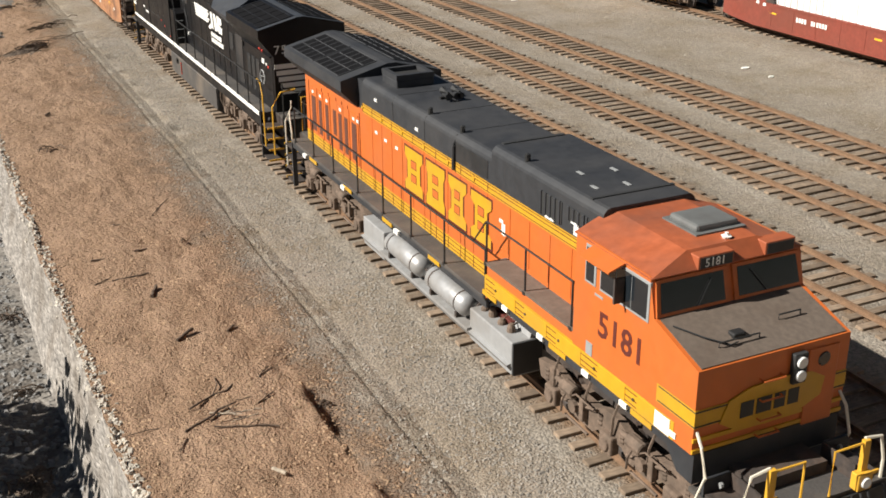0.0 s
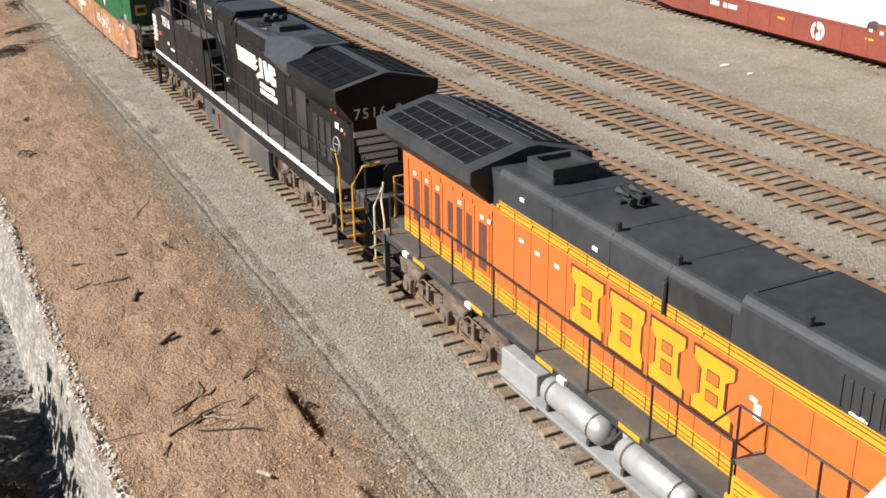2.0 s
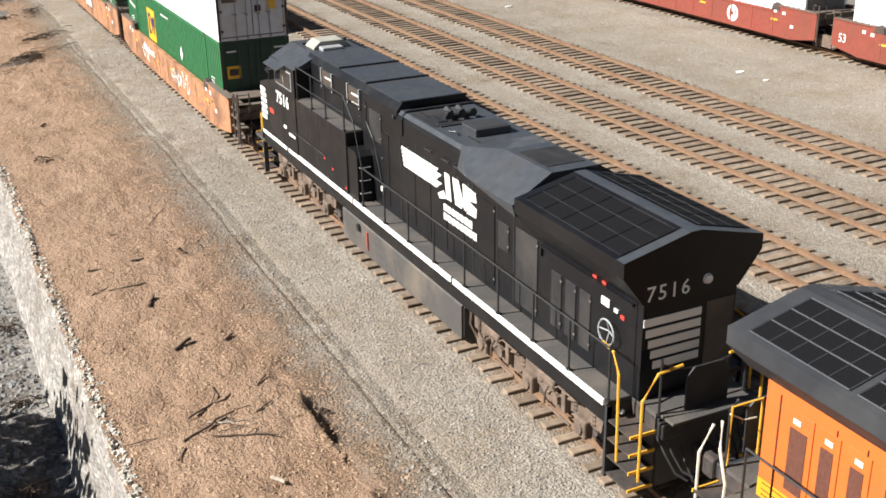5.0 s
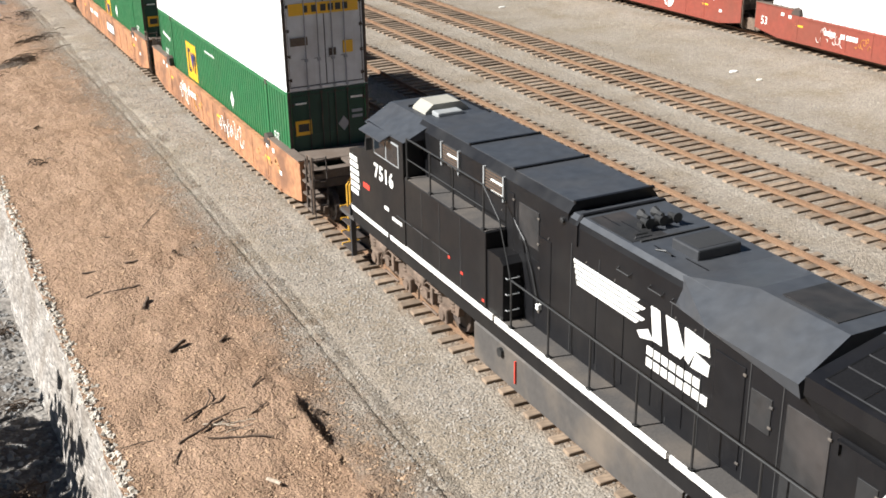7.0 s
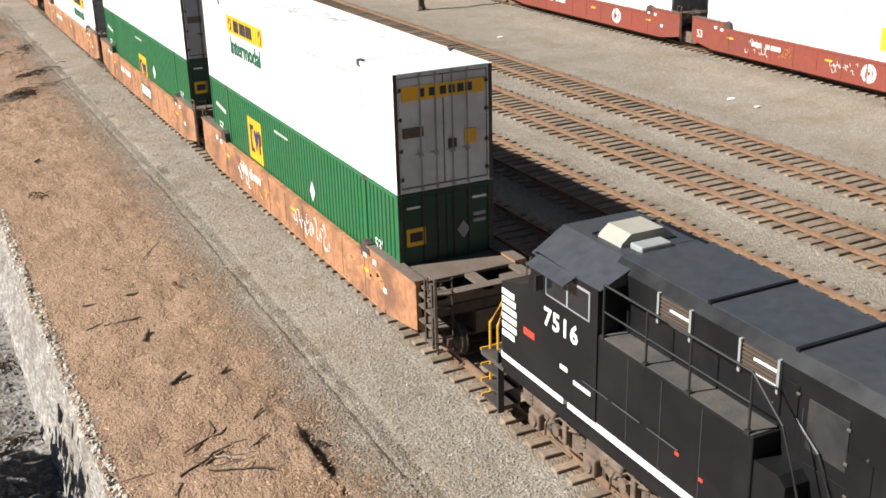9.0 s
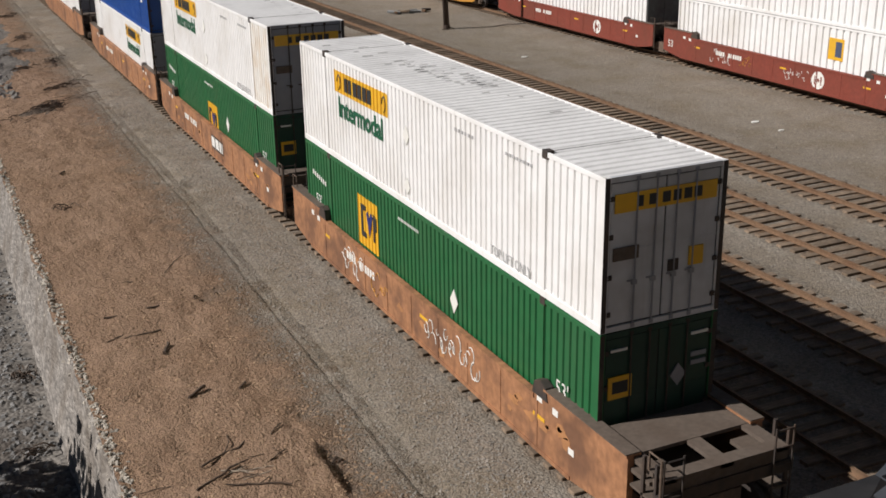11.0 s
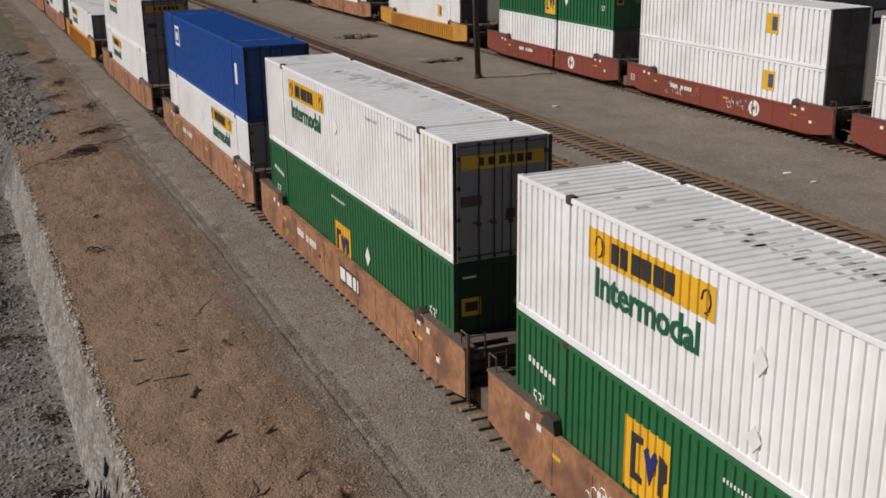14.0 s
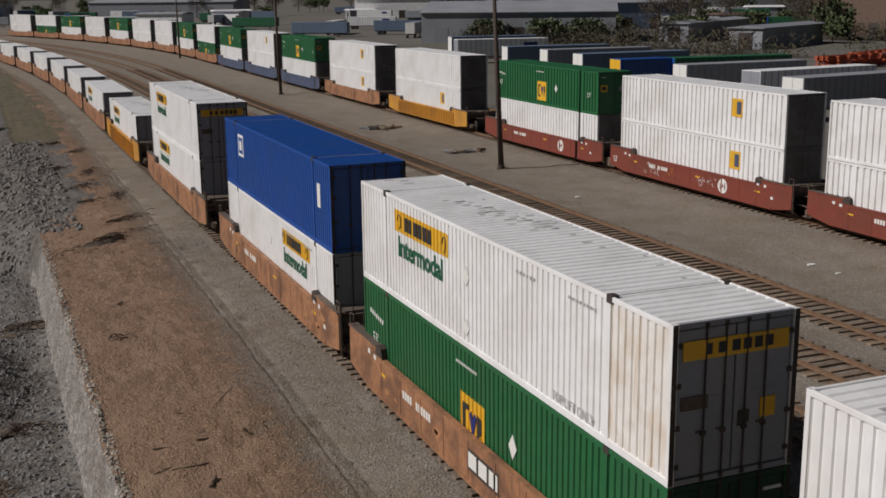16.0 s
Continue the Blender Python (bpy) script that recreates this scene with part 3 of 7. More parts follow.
    if near:
        for sg in (-1, 1):
            for yy in (-half + inset, half - inset - 0.12):
                part("lift_casting", cached(("cast", sg, yy, tall), lambda: Geo().box(*sorted((sg * (WID + 0.010), sg * (WID - 0.15))), yy - 0.05, yy + 0.15, tall - 0.14, tall + 0.028, c=0.015).mesh("lift_casting")), STEEL, ob, "dark scuffed lifting casting")
        for yy in (-half + inset + 0.06, half - inset - 0.06):
            part("roof_seam", cached(("rseam", yy, tall), lambda: Geo().box(-WID + 0.16, WID - 0.16, yy - 0.02, yy + 0.02, tall - 0.03, tall - 0.002).mesh("roof_seam")), SCUFF, ob)
        if paint is WHITE:
            sr = random.Random(int(half * 10) + len(label) + len(end_paint.name))
            g = Geo()
            n = round((2 * half - 0.1) / (per * 1.15))
            p = (2 * half - 0.1) / n
            for i in range(n):
                yy = -half + 0.05 + i * p
                for _ in range(sr.choice((2, 3, 4)) if abs(yy - 1.6) < 2.2 else sr.choice((0, 0, 0, 0, 1))):
                    sx, w = max(-1.05, min(1.05, 0.25 - 0.12 * (yy - 1.6) + sr.gauss(0, 0.25))), sr.uniform(0.02, 0.16)
                    g.box(sx - w, sx + w, yy + p * sr.uniform(0.03, 0.25), yy + p * sr.uniform(0.35, 0.57), tall - 0.0098, tall - 0.0075)
            part("scuffs", g, SCUFF, ob, "dark scuff streaks on the roof")["kind"] = "stuff"
    x = -WID - 0.006
    if "sign" in marks.split():
        o = -6.7 if "turned" in marks else 0.0
        part("sign", ribbed_patch(o + 1.5, o + 5.22, 1.94, 2.53), YELLOW, ob, "yellow sign with dark blocks")
        for a, w in ((4.48, 0.2), (4.2, 0.22), (3.85, 0.26), (3.52, 0.26), (3.18, 0.27), (2.84, 0.25)):
            part("sign_block", cached(("sb", w), lambda: Geo().box(x - 0.004, x + 0.01, -w, 0, 2.05, 2.42).mesh("sign_block")), INK, ob).location = (0, o + a, 0)
        for a in (1.75, 4.9):
            part("sign_scroll", cached(("scroll",), lambda: Geo().tube([(x - 0.003, 0.12 * math.cos(q * 0.8), 2.24 + 0.2 * math.sin(q * 0.8)) for q in range(7)], 0.014, 4).mesh("sign_scroll")), INK, ob).location = (0, o + a, 0)
        part("lettering", cached(("inter", o), lambda: on_side(lettering("Intermodal", 0.78, 0.004, 0.97, 0.016), x, o + 5.02, 1.30, 0.95)), DKGREEN, ob, "dark green word Intermodal")
    if "endsign" in marks:
        part("end_sign", Geo().box(-1.08, 1.08, -half - 0.002, -half + 0.02, 2.22, 2.56), YELLOW, ob, "yellow end sign with dark bars")
        for a, w in ((-0.62, 0.12), (-0.38, 0.14), (-0.10, 0.17), (0.13, 0.17), (0.36, 0.17), (0.58, 0.17)):
            part("end_sign_block", cached(("esb", w, half), lambda: Geo().box(0, w, -half - 0.006, -half + 0.01, 2.29, 2.49).mesh("end_sign_block")), INK, ob).location = (a, 0, 0)
        part("placard", Geo().box(0.55, 0.86, -half - 0.004, -half + 0.025, 1.0, 1.36), YELLOW, ob)
        part("placard", Geo().box(-1.08, -0.55, -half - 0.004, -half + 0.025, 1.34, 1.58), DECK, ob, "dull brown notice")
        part("placard", Geo().box(0.1, 0.32, -half - 0.004, -half + 0.025, 0.96, 1.18), STEEL, ob)
    if "emblem" in marks:
        yy, zz = (3.78, 0.0) if "far" not in marks else (0.82, -0.6)
        part("emblem", ribbed_patch(yy - 1.4, yy, 0.93 + zz, 2.32 + zz) if near else Geo().box(x, x + 0.03, yy - 1.4, yy, 0.93 + zz, 2.32 + zz), YELLOW, ob, "yellow square emblem")
        part("emblem_block", Geo().prism([(yy - 0.16, 1.2 + zz), (yy - 0.16, 2.1 + zz), (yy - 0.52, 2.1 + zz), (yy - 0.52, 1.98 + zz), (yy - 0.3, 1.94 + zz), (yy - 0.3, 1.36 + zz), (yy - 0.52, 1.32 + zz), (yy - 0.52, 1.2 + zz)], "x", x - 0.004, x + 0.01), INK, ob)
        part("emblem_block", Geo().prism([(yy - 0.56, 1.9 + zz), (yy - 0.76, 1.3 + zz), (yy - 0.98, 1.9 + zz), (yy - 0.86, 2.0 + zz), (yy - 0.76, 1.8 + zz), (yy - 0.66, 2.0 + zz)], "x", x - 0.005, x + 0.01), NAVY, ob)
        part("emblem_block", Geo().prism([(yy - 1.02, 1.25 + zz), (yy - 1.02, 2.02 + zz), (yy - 1.26, 1.94 + zz), (yy - 1.26, 1.6 + zz), (yy - 1.12, 1.52 + zz), (yy - 1.12, 1.25 + zz)], "x", x - 0.004, x + 0.01), INK, ob)
        part("diamond_mark", Geo().prism([(-1.9, 1.35), (-2.1, 1.65), (-2.3, 1.35), (-2.1, 1.05)], "x", x - 0.001, x + 0.012), PALE, ob)
        part("code_line", [g := Geo(), [g.box(x - 0.001, x + 0.012, 1.0 - 0.09 * i, 1.045 - 0.09 * i, 2.39, 2.46) for i in range(14)]][0], PALE, ob)
        part("length_mark", cached(("53", paint.name), lambda: on_side(lettering("53'", 0.46, 0.003), x, -6.6, 1.1, 0.9)), PALE, ob, "white length figure 53'")
        part("length_mark", CACHE[("53", paint.name)], PALE, ob, "white length figure 53'").location = (0, 13.9, 0)
        part("code_line", [g := Geo(), [g.box(x - 0.001, x + 0.012, 7.4 - 0.17 * i, 7.5 - 0.17 * i, 1.95 - 0.02 * i, 2.08 - 0.02 * i) for i in range(7)]][0], PALE, ob)
        part("end_emblem", Geo().box(-1.08, -0.58, -half - 0.002, -half + 0.025, 1.55, 2.0), YELLOW, ob, "yellow end emblem")
        part("end_emblem_block", Geo().box(-1.0, -0.66, -half - 0.006, -half + 0.02, 1.66, 1.9), INK, ob)
        part("end_diamond", Geo().prism([(0.28, 1.75), (0.46, 1.98), (0.64, 1.75), (0.46, 1.52)], "y", -half - 0.004, -half + 0.02), GREYEND, ob)
        for zz in (2.05, 1.88):
            part("end_code", Geo().box(0.74, 1.08, -half - 0.004, -half + 0.02, zz, zz + 0.09), GREYEND, ob)
        part("end_code", Geo().box(0.72, 1.1, -half - 0.004, -half + 0.02, 2.5, 2.56), PALE, ob)
        part("end_code", Geo().box(-1.05, -0.7, -half - 0.004, -half + 0.02, 2.5, 2.55), PALE, ob)
    if "codes" in marks:
        part("code_line", [g := Geo(), [g.box(x - 0.002, x + 0.012, -2.3 - 0.16 * i, -2.23 - 0.16 * i, tall - 0.43, tall - 0.36) for i in range(6)], [g.box(x - 0.002, x + 0.012, -4.6 - 0.14 * i, -4.52 - 0.14 * i, tall - 0.42, tall - 0.36) for i in range(8)]][0], GREYAC2, ob)
        part("notice", cached(("lift",), lambda: on_side(lettering("TOP LIFT ONLY", 0.30, 0.003), x, -3.9, 0.2, 0.8)), GREYAC2, ob, "faded lifting notice")
        part("diamond_mark", Geo().prism([(0.6, 1.75), (0.42, 2.0), (0.24, 1.75), (0.42, 1.5)], "x", x - 0.001, x + 0.012).prism([(0.6, 0.5), (0.42, 0.72), (0.24, 0.5), (0.42, 0.28)], "x", x - 0.001, x + 0.012), PALE, ob)
    if "whitemark" in marks:
        part("mark", Geo().box(x, x + 0.03, 4.5, 5.45, 1.5, 2.42), PALE, ob, "white square mark")
        part("mark_block", Geo().box(x - 0.004, x + 0.01, 4.62, 5.33, 1.62, 2.3), BLUE, ob)
        part("mark_block", Geo().box(x - 0.008, x + 0.01, 4.78, 5.17, 1.76, 2.16), PALE, ob)
        part("mark", Geo().box(x, x + 0.03, -6.9, -6.55, 1.3, 2.1), PALE, ob, "small white code column")
    if "square" in marks:
        part("emblem", Geo().box(x, x + 0.03, -4.45, -3.5, 1.35, 2.35), YELLOW, ob, "faded yellow square emblem")
        part("emblem_block", Geo().box(x - 0.004, x + 0.01, -4.35, -3.95, 1.5, 2.2), BLUECAR, ob)
    return ob


def wheelset_mesh(r):
    def make():
        g = Geo().tube([(-0.9, 0, 0), (0.9, 0, 0)], 0.08, 8)
        for sg in (-1, 1):
            g.lathe("x", (sg * 0.75, 0, 0), [(-0.065 * sg, r + 0.025), (-0.03 * sg, r + 0.025), (-0.028 * sg, r), (0.07 * sg, r - 0.01), (0.065 * sg, r - 0.1), (0.03 * sg, r - 0.12), (0.035 * sg, 0.2), (0.07 * sg, 0.15)], 20)
        me = g.mesh("wheelset")
        me.materials.append(STEEL)
        return me
    return cached(("wheel", r), make)


WHEELS = []


def truck_part(parent, y, r=0.46, gap=0.89, spin=None):
    """A two-axle truck as a part, with its wheelsets under it."""
    def frame_geo():
        g = Geo()
        for sg in (-1, 1):
            a, b = sorted((sg * 0.98, sg * 1.12))
            g.prism([(-gap - 0.28, r + 0.08), (-gap - 0.22, r - 0.16), (-gap + 0.2, r - 0.16), (-0.45, r - 0.28), (0.45, r - 0.28), (gap - 0.2, r - 0.16), (gap + 0.22, r - 0.16), (gap + 0.28, r + 0.08), (gap - 0.1, r + 0.22), (0.4, r + 0.28), (-0.4, r + 0.28), (-gap + 0.1, r + 0.22)], "x", a, b)
            for yy in (-0.16, 0.0, 0.16):
                g.lathe("z", (sg * 1.05, yy, r - 0.22), [(0, 0.07), (0.38, 0.07)], 8)
            for yy in (-gap, gap):
                g.box(*sorted((sg * 1.0, sg * 1.2)), yy - 0.14, yy + 0.14, r - 0.14, r + 0.14, c=0.03)
        g.box(-1.0, 1.0, -0.2, 0.2, r - 0.05, r + 0.2, c=0.02)
        me = g.mesh("truck")
        me.materials.append(TRUCK)
        return me
    tr = part("truck", cached(("truck", r, gap), frame_geo), None, parent, "brown dusty two-axle truck")
    tr.location = (0, y, RAIL_TOP)
    for yy in (-gap, gap):
        w = part("wheelset", wheelset_mesh(r), None, tr)
        w.location = (0, yy, r)
        if spin:
            WHEELS.append((w, yy, r, spin))
    return tr


CAR_W = 1.47


def deck_frame(y0, y1):
    """End platform of a well car: a plate by the container, then openings between bars, over the centre sill."""
    inner, outer = (y1, y0) if y0 < 0 else (y0, y1)
    mid = inner + (outer - inner) * 0.52
    g = Geo().box(-CAR_W + 0.13, CAR_W - 0.13, *sorted((inner, mid)), 1.80, 1.87)
    for x0, x1 in ((-CAR_W + 0.13, -CAR_W + 0.4), (-0.14, 0.14), (CAR_W - 0.4, CAR_W - 0.13)):
        g.box(x0, x1, *sorted((mid, outer)), 1.78, 1.86)
    return g.box(-CAR_W + 0.13, CAR_W - 0.13, *sorted((outer, outer + (mid - outer) * 0.3)), 1.6, 1.868).box(-0.35, 0.35, y0, y1, 0.75, 1.3)



def well_car(label, paint, length_a, length_b, group, trucks, decorated="", spin=None, slats=False):
    """A well car about its container's centre: two deep side sills, end decks, floor, trucks."""
    car = thing("well_car", label, "rail car", group)
    a, b = -HALF - length_a, HALF + length_b
    cut = a + (0.85 if length_a > 2.0 else 0.0)
    if cut > a:
        for sg in (-1, 1):
            for yy in (a + 0.06, a + 0.42):
                part("end_post", Geo().box(*sorted((sg * 1.38, sg * 1.44)), yy, yy + 0.06, 0.55, 2.15), STEEL, car, "dark end post")
            for z in (0.62, 1.0, 1.38):
                part("end_step", Geo().box(*sorted((sg * 1.0, sg * 1.44)), a + 0.04, cut - 0.05, z, z + 0.05), DECK, car, "dusty end step")
            part("end_plate", Geo().box(*sorted((sg * 0.75, sg * 1.4)), a + 0.3, cut, 1.62, 1.7), DECK, car)
    for sg in (-1, 1):
        x0, x1 = sorted((sg * CAR_W, sg * (CAR_W - 0.13)))
        def sill():
            g = Geo().prism([(cut, 0.72), (cut + 0.5, 0.62), (-HALF + 0.6, 0.45), (HALF - 0.6, 0.45), (b - 0.5, 0.62), (b, 0.72), (b, 1.9), (HALF - 1.6, 1.9), (HALF - 2.0, 1.68), (-HALF + 2.0, 1.68), (-HALF + 1.6, 1.9), (cut, 1.9)], "x", x0, x1)
            g.box(*sorted((sg * (CAR_W + 0.03), sg * (CAR_W - 0.28))), cut, -HALF + 1.6, 1.9, 1.94).box(*sorted((sg * (CAR_W + 0.03), sg * (CAR_W - 0.28))), HALF - 1.6, b, 1.9, 1.94)
            g.box(*sorted((sg * (CAR_W + 0.025), sg * CAR_W)), -HALF + 2.0, HALF - 2.0, 1.58, 1.68).box(*sorted((sg * (CAR_W + 0.025), sg * CAR_W)), -HALF + 0.6, HALF - 0.6, 0.45, 0.54)
            n = 9
            for i in range(n):
                yy = -HALF + 1.9 + i * (2 * HALF - 3.8) / (n - 1)
                g.box(*sorted((sg * (CAR_W + 0.012), sg * CAR_W)), yy - 0.05, yy + 0.05, 0.54, 1.58)
            if slats:
                for i in range(36):
                    yy = -HALF + 1.2 + i * (2 * HALF - 2.4) / 35
                    g.box(*sorted((sg * (CAR_W + 0.07), sg * CAR_W)), yy - 0.06, yy + 0.06, 0.5, 1.6)
            return g.mesh("side_sill")
        part("side_sill", cached(("sillcar", sg, round(a, 2), round(b, 2), paint.name, slats), sill), paint, car)
        for ya, yb in ((cut, -HALF + 1.5), (HALF - 1.5, b)):
            part("chord_plate", cached(("chord", sg, round(ya, 2), round(yb, 2)), lambda: Geo().box(*sorted((sg * (CAR_W + 0.04), sg * (CAR_W - 0.27))), ya + 0.01, yb - 0.01, 1.944, 1.965).mesh("chord_plate")), DECK, car, "dusty dark top plate")
        for yy in (-HALF + 1.75, HALF - 1.75):
            part("guide", cached(("guide", sg, yy), lambda: Geo().prism([(yy - 0.3, 1.7), (yy + 0.3, 1.7), (yy + 0.22, 1.98), (yy, 2.06), (yy - 0.22, 1.98)], "x", *sorted((sg * (CAR_W + 0.02), sg * (CAR_W - 0.16)))).mesh("guide")), STEEL, car, "black container guide")
    for y0, y1 in ((a, -HALF - 0.1), (HALF + 0.1, b)):
        part("end_deck", cached(("deck", round(y0, 2), round(y1, 2)), lambda: deck_frame(y0, y1).mesh("end_deck")), DECK, car, "dusty brown end deck")
    part("well_floor", cached(("wfloor",), lambda: Geo().box(-CAR_W + 0.13, CAR_W - 0.13, -HALF - 0.1, HALF + 0.1, 0.5, 0.78).mesh("well_floor")), STEEL, car)
    for y in trucks:
        truck_part(car, y, spin=spin)
    for y, d in ((a, -1), (b, 1)):
        for sg in (-1, 1):
            part("ladder", cached(("ladder", round(y, 2), sg), lambda: [g := Geo(), g.tube([(sg * 1.38, y + d * 0.06, 0.45), (sg * 1.38, y + d * 0.06, 2.3)], 0.02, 5), g.tube([(sg * 0.98, y + d * 0.06, 0.45), (sg * 0.98, y + d * 0.06, 2.3)], 0.02, 5), [g.tube([(sg * 1.38, y + d * 0.06, z), (sg * 0.98, y + d * 0.06, z)], 0.016, 5) for z in (0.5, 0.85, 1.2, 1.55, 1.9, 2.25)]][0].mesh("ladder")), STEEL, car)
    part("drawbar", cached(("drawbar", round(b, 2)), lambda: Geo().box(-0.16, 0.16, b - 0.3, b + 1.3, 0.78, 1.08, c=0.03).box(-0.55, 0.55, b - 0.05, b + 0.12, 0.7, 1.25).mesh("drawbar")), STEEL, car)
    for yy, d in ((a, 1), (b, -1)):
        part("corner_rail", cached(("crail", round(yy, 2)), lambda: Geo().tube([(-1.42, yy - d * 0.04, 0.6), (-1.42, yy - d * 0.04, 2.3), (-1.42, yy + d * 0.3, 2.3), (-1.42, yy + d * 0.3, 1.94)], 0.022, 6).mesh("corner_rail")), TRUCK, car, "worn rusty corner grab rail")
        part("end_beam", cached(("ebeam", round(yy, 2)), lambda: Geo().box(-CAR_W + 0.02, CAR_W - 0.02, *sorted((yy - d * 0.03, yy + d * 0.12)), 1.36, 1.6).mesh("end_beam")), STEEL, car)
    x = -CAR_W - 0.008
    rng = random.Random(len(label))
    if "scrawl" in decorated:
        for y0, w, m in ((4.7, 1.7, PALE), (-0.9, 2.9, PALE), (2.4, 1.0, YELCAR)):
            g = Geo()
            for k in range(int(w / 0.16)):
                cy, cz, rr = y0 - 0.16 * k + rng.uniform(-0.05, 0.05), 1.08 + rng.uniform(-0.22, 0.22), rng.uniform(0.08, 0.24)
                a0 = rng.uniform(0, 6)
                g.tube([(x, cy + rr * 0.7 * math.cos(a0 + q * 0.7), cz + rr * math.sin(a0 + q * 0.7)) for q in range(rng.randint(4, 8))], 0.014, 4)
            part("scrawl", g, m, car, "pale sprayed scrawl")
    if "plate" in decorated:
        part("mark", Geo().box(x, x + 0.02, -1.75, 0.05, 0.82, 1.36), STEEL, car, "dark panel with white shapes")
        for q in (-0.08, -0.66, -1.24):
            part("mark_block", Geo().box(x - 0.004, x + 0.01, q - 0.46, q, 0.90, 1.29), PALE, car, "plain white block")
    if "round" in decorated:
        part("round_mark", Geo().lathe("x", (x, -3.2, 1.06), [(0.0, 0.42), (0.02, 0.42)], 24), PALE, car, "white round emblem")
        part("round_mark_figure", Geo().lathe("x", (x - 0.004, -3.2, 1.06), [(0.0, 0.1), (0.01, 0.1)], 10).box(x - 0.004, x + 0.01, -3.45, -3.36, 0.85, 1.25).box(x - 0.004, x + 0.01, -3.05, -2.96, 0.85, 1.25), REDCAR, car)
    if "bars" in decorated:
        part("code_line", [g := Geo(), [g.box(x, x + 0.02, q - 0.13, q, 1.1, 1.32) for q in (4.4, 4.22, 4.04, 3.86, 3.4, 3.22, 3.04, 2.86, 2.68, 2.5)]][0], PALE, car)
        for q in (-6.5, -1.0, 5.8):
            part("reflector", cached(("refl",), lambda: Geo().box(x, x + 0.02, 0, 0.45, 1.2, 1.28).mesh("reflector")), YELLOW, car, "yellow reflector strip").location = (0, q, 0)
        for q, z in ((-7.0, 1.55), (-6.4, 1.58), (7.1, 1.55), (6.6, 1.5), (-7.6, 1.0)):
            part("small_mark", cached(("smark",), lambda: Geo().box(x, x + 0.02, 0, 0.2, 0, 0.14).mesh("small_mark")), PALE, car).location = (0, q, z)
    if "bars" in decorated and paint is RUSTCAR:
        for k in range(16):
            py, pz, pw = rng.choice((rng.uniform(-7.8, -5.0), rng.uniform(-7.6, 7.4))), rng.uniform(0.7, 1.4), rng.uniform(0.08, 0.3)
            ring = [(py + pw * math.cos(q * math.tau / 11) * rng.uniform(0.5, 1.3), pz + pw * 0.5 * math.sin(q * math.tau / 11) * rng.uniform(0.4, 1.3)) for q in range(11)]
            part("worn_patch", Geo().prism(ring, "x", -CAR_W - 0.004, -CAR_W + 0.02), FADED, car)
    if "number" in decorated:
        part("length_mark", cached(("car53",), lambda: on_side(lettering("53", 0.55, 0.003), x, HALF + 0.6, 0.95, 0.9)), PALE, car, "white length figure 53")
    return car


# ---- the near train: units behind the locomotives ----
BASE = 0.78
LOW = 3.69


def unit(ride, y0, car_label, paint, lower, upper, trucks, group, ends=(1.6, 1.6), decorated="", spin=None, slats=False):
    """A well car with its stack; y0 is where its container begins along the train."""
    mid = y0 + HALF
    ride(well_car(car_label, paint, ends[0], ends[1], group, trucks, decorated, spin, slats), mid)
    for spec, z in ((lower, BASE), (upper, LOW)):
        if spec:
            ride(container(*spec), mid, z)


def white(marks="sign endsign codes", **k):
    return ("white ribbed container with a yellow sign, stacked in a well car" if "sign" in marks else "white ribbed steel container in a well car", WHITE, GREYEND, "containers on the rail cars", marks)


GREEN_C = ("green ribbed container with a yellow square emblem in a well", GREEN, SHADEDGREEN, "containers on the rail cars", "emblem")
GREEN_F = ("green ribbed container with a yellow square emblem in a well", GREEN, SHADEDGREEN, "containers on the rail cars", "emblem far")
CARS = "well cars of the near train"
TW = HALF + 1.62
unit(ride_main, 59.42, "orange-brown well car with pale sprayed scrawls behind the locomotives", RUSTCAR, GREEN_C, (white()[0], WHITE, SHADEDWHITE) + white()[3:], (-HALF - 1.0, TW), CARS, (2.1, 1.0), "scrawl bars", "main")
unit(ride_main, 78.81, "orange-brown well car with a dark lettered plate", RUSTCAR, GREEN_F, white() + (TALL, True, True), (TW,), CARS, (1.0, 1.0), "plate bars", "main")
unit(ride_main, 98.15, "orange-brown well car under a blue container", RUSTCAR, white("sign turned codes"), ("bright blue container with a white square mark, stacked on top", BLUE, BLUE, "containers on the rail cars", "whitemark"), (HALF + 1.0,), CARS, (1.0, 1.6), "bars", "main")
unit(ride_main, 121.2, "rust-brown well car with two white containers", RUSTCAR, white("sign"), white("sign endsign"), (-HALF - 1.0, HALF + 1.0), CARS, (1.8, 1.8))
for i in range(9):
    unit(ride_main, 145.2 + 21.2 * i, "yellow-brown well car with a single white container" if i == 0 else "brown well car with a single white container", YELCAR if i == 0 else RUSTCAR, white("sign" if i < 2 else "") + (TALL, i < 1), None, (-HALF - 1.0, HALF + 1.0), CARS, (1.6, 1.6), "", None, i == 0)

# ---- the far train, which goes the other way ----
FARCARS = "well cars of the far train"
def shade_grimed(marks):
    return ("white ribbed container with a grimy end on the far train", WHITE, SHADEGRIME, "containers on the rail cars", marks, TALL, False)


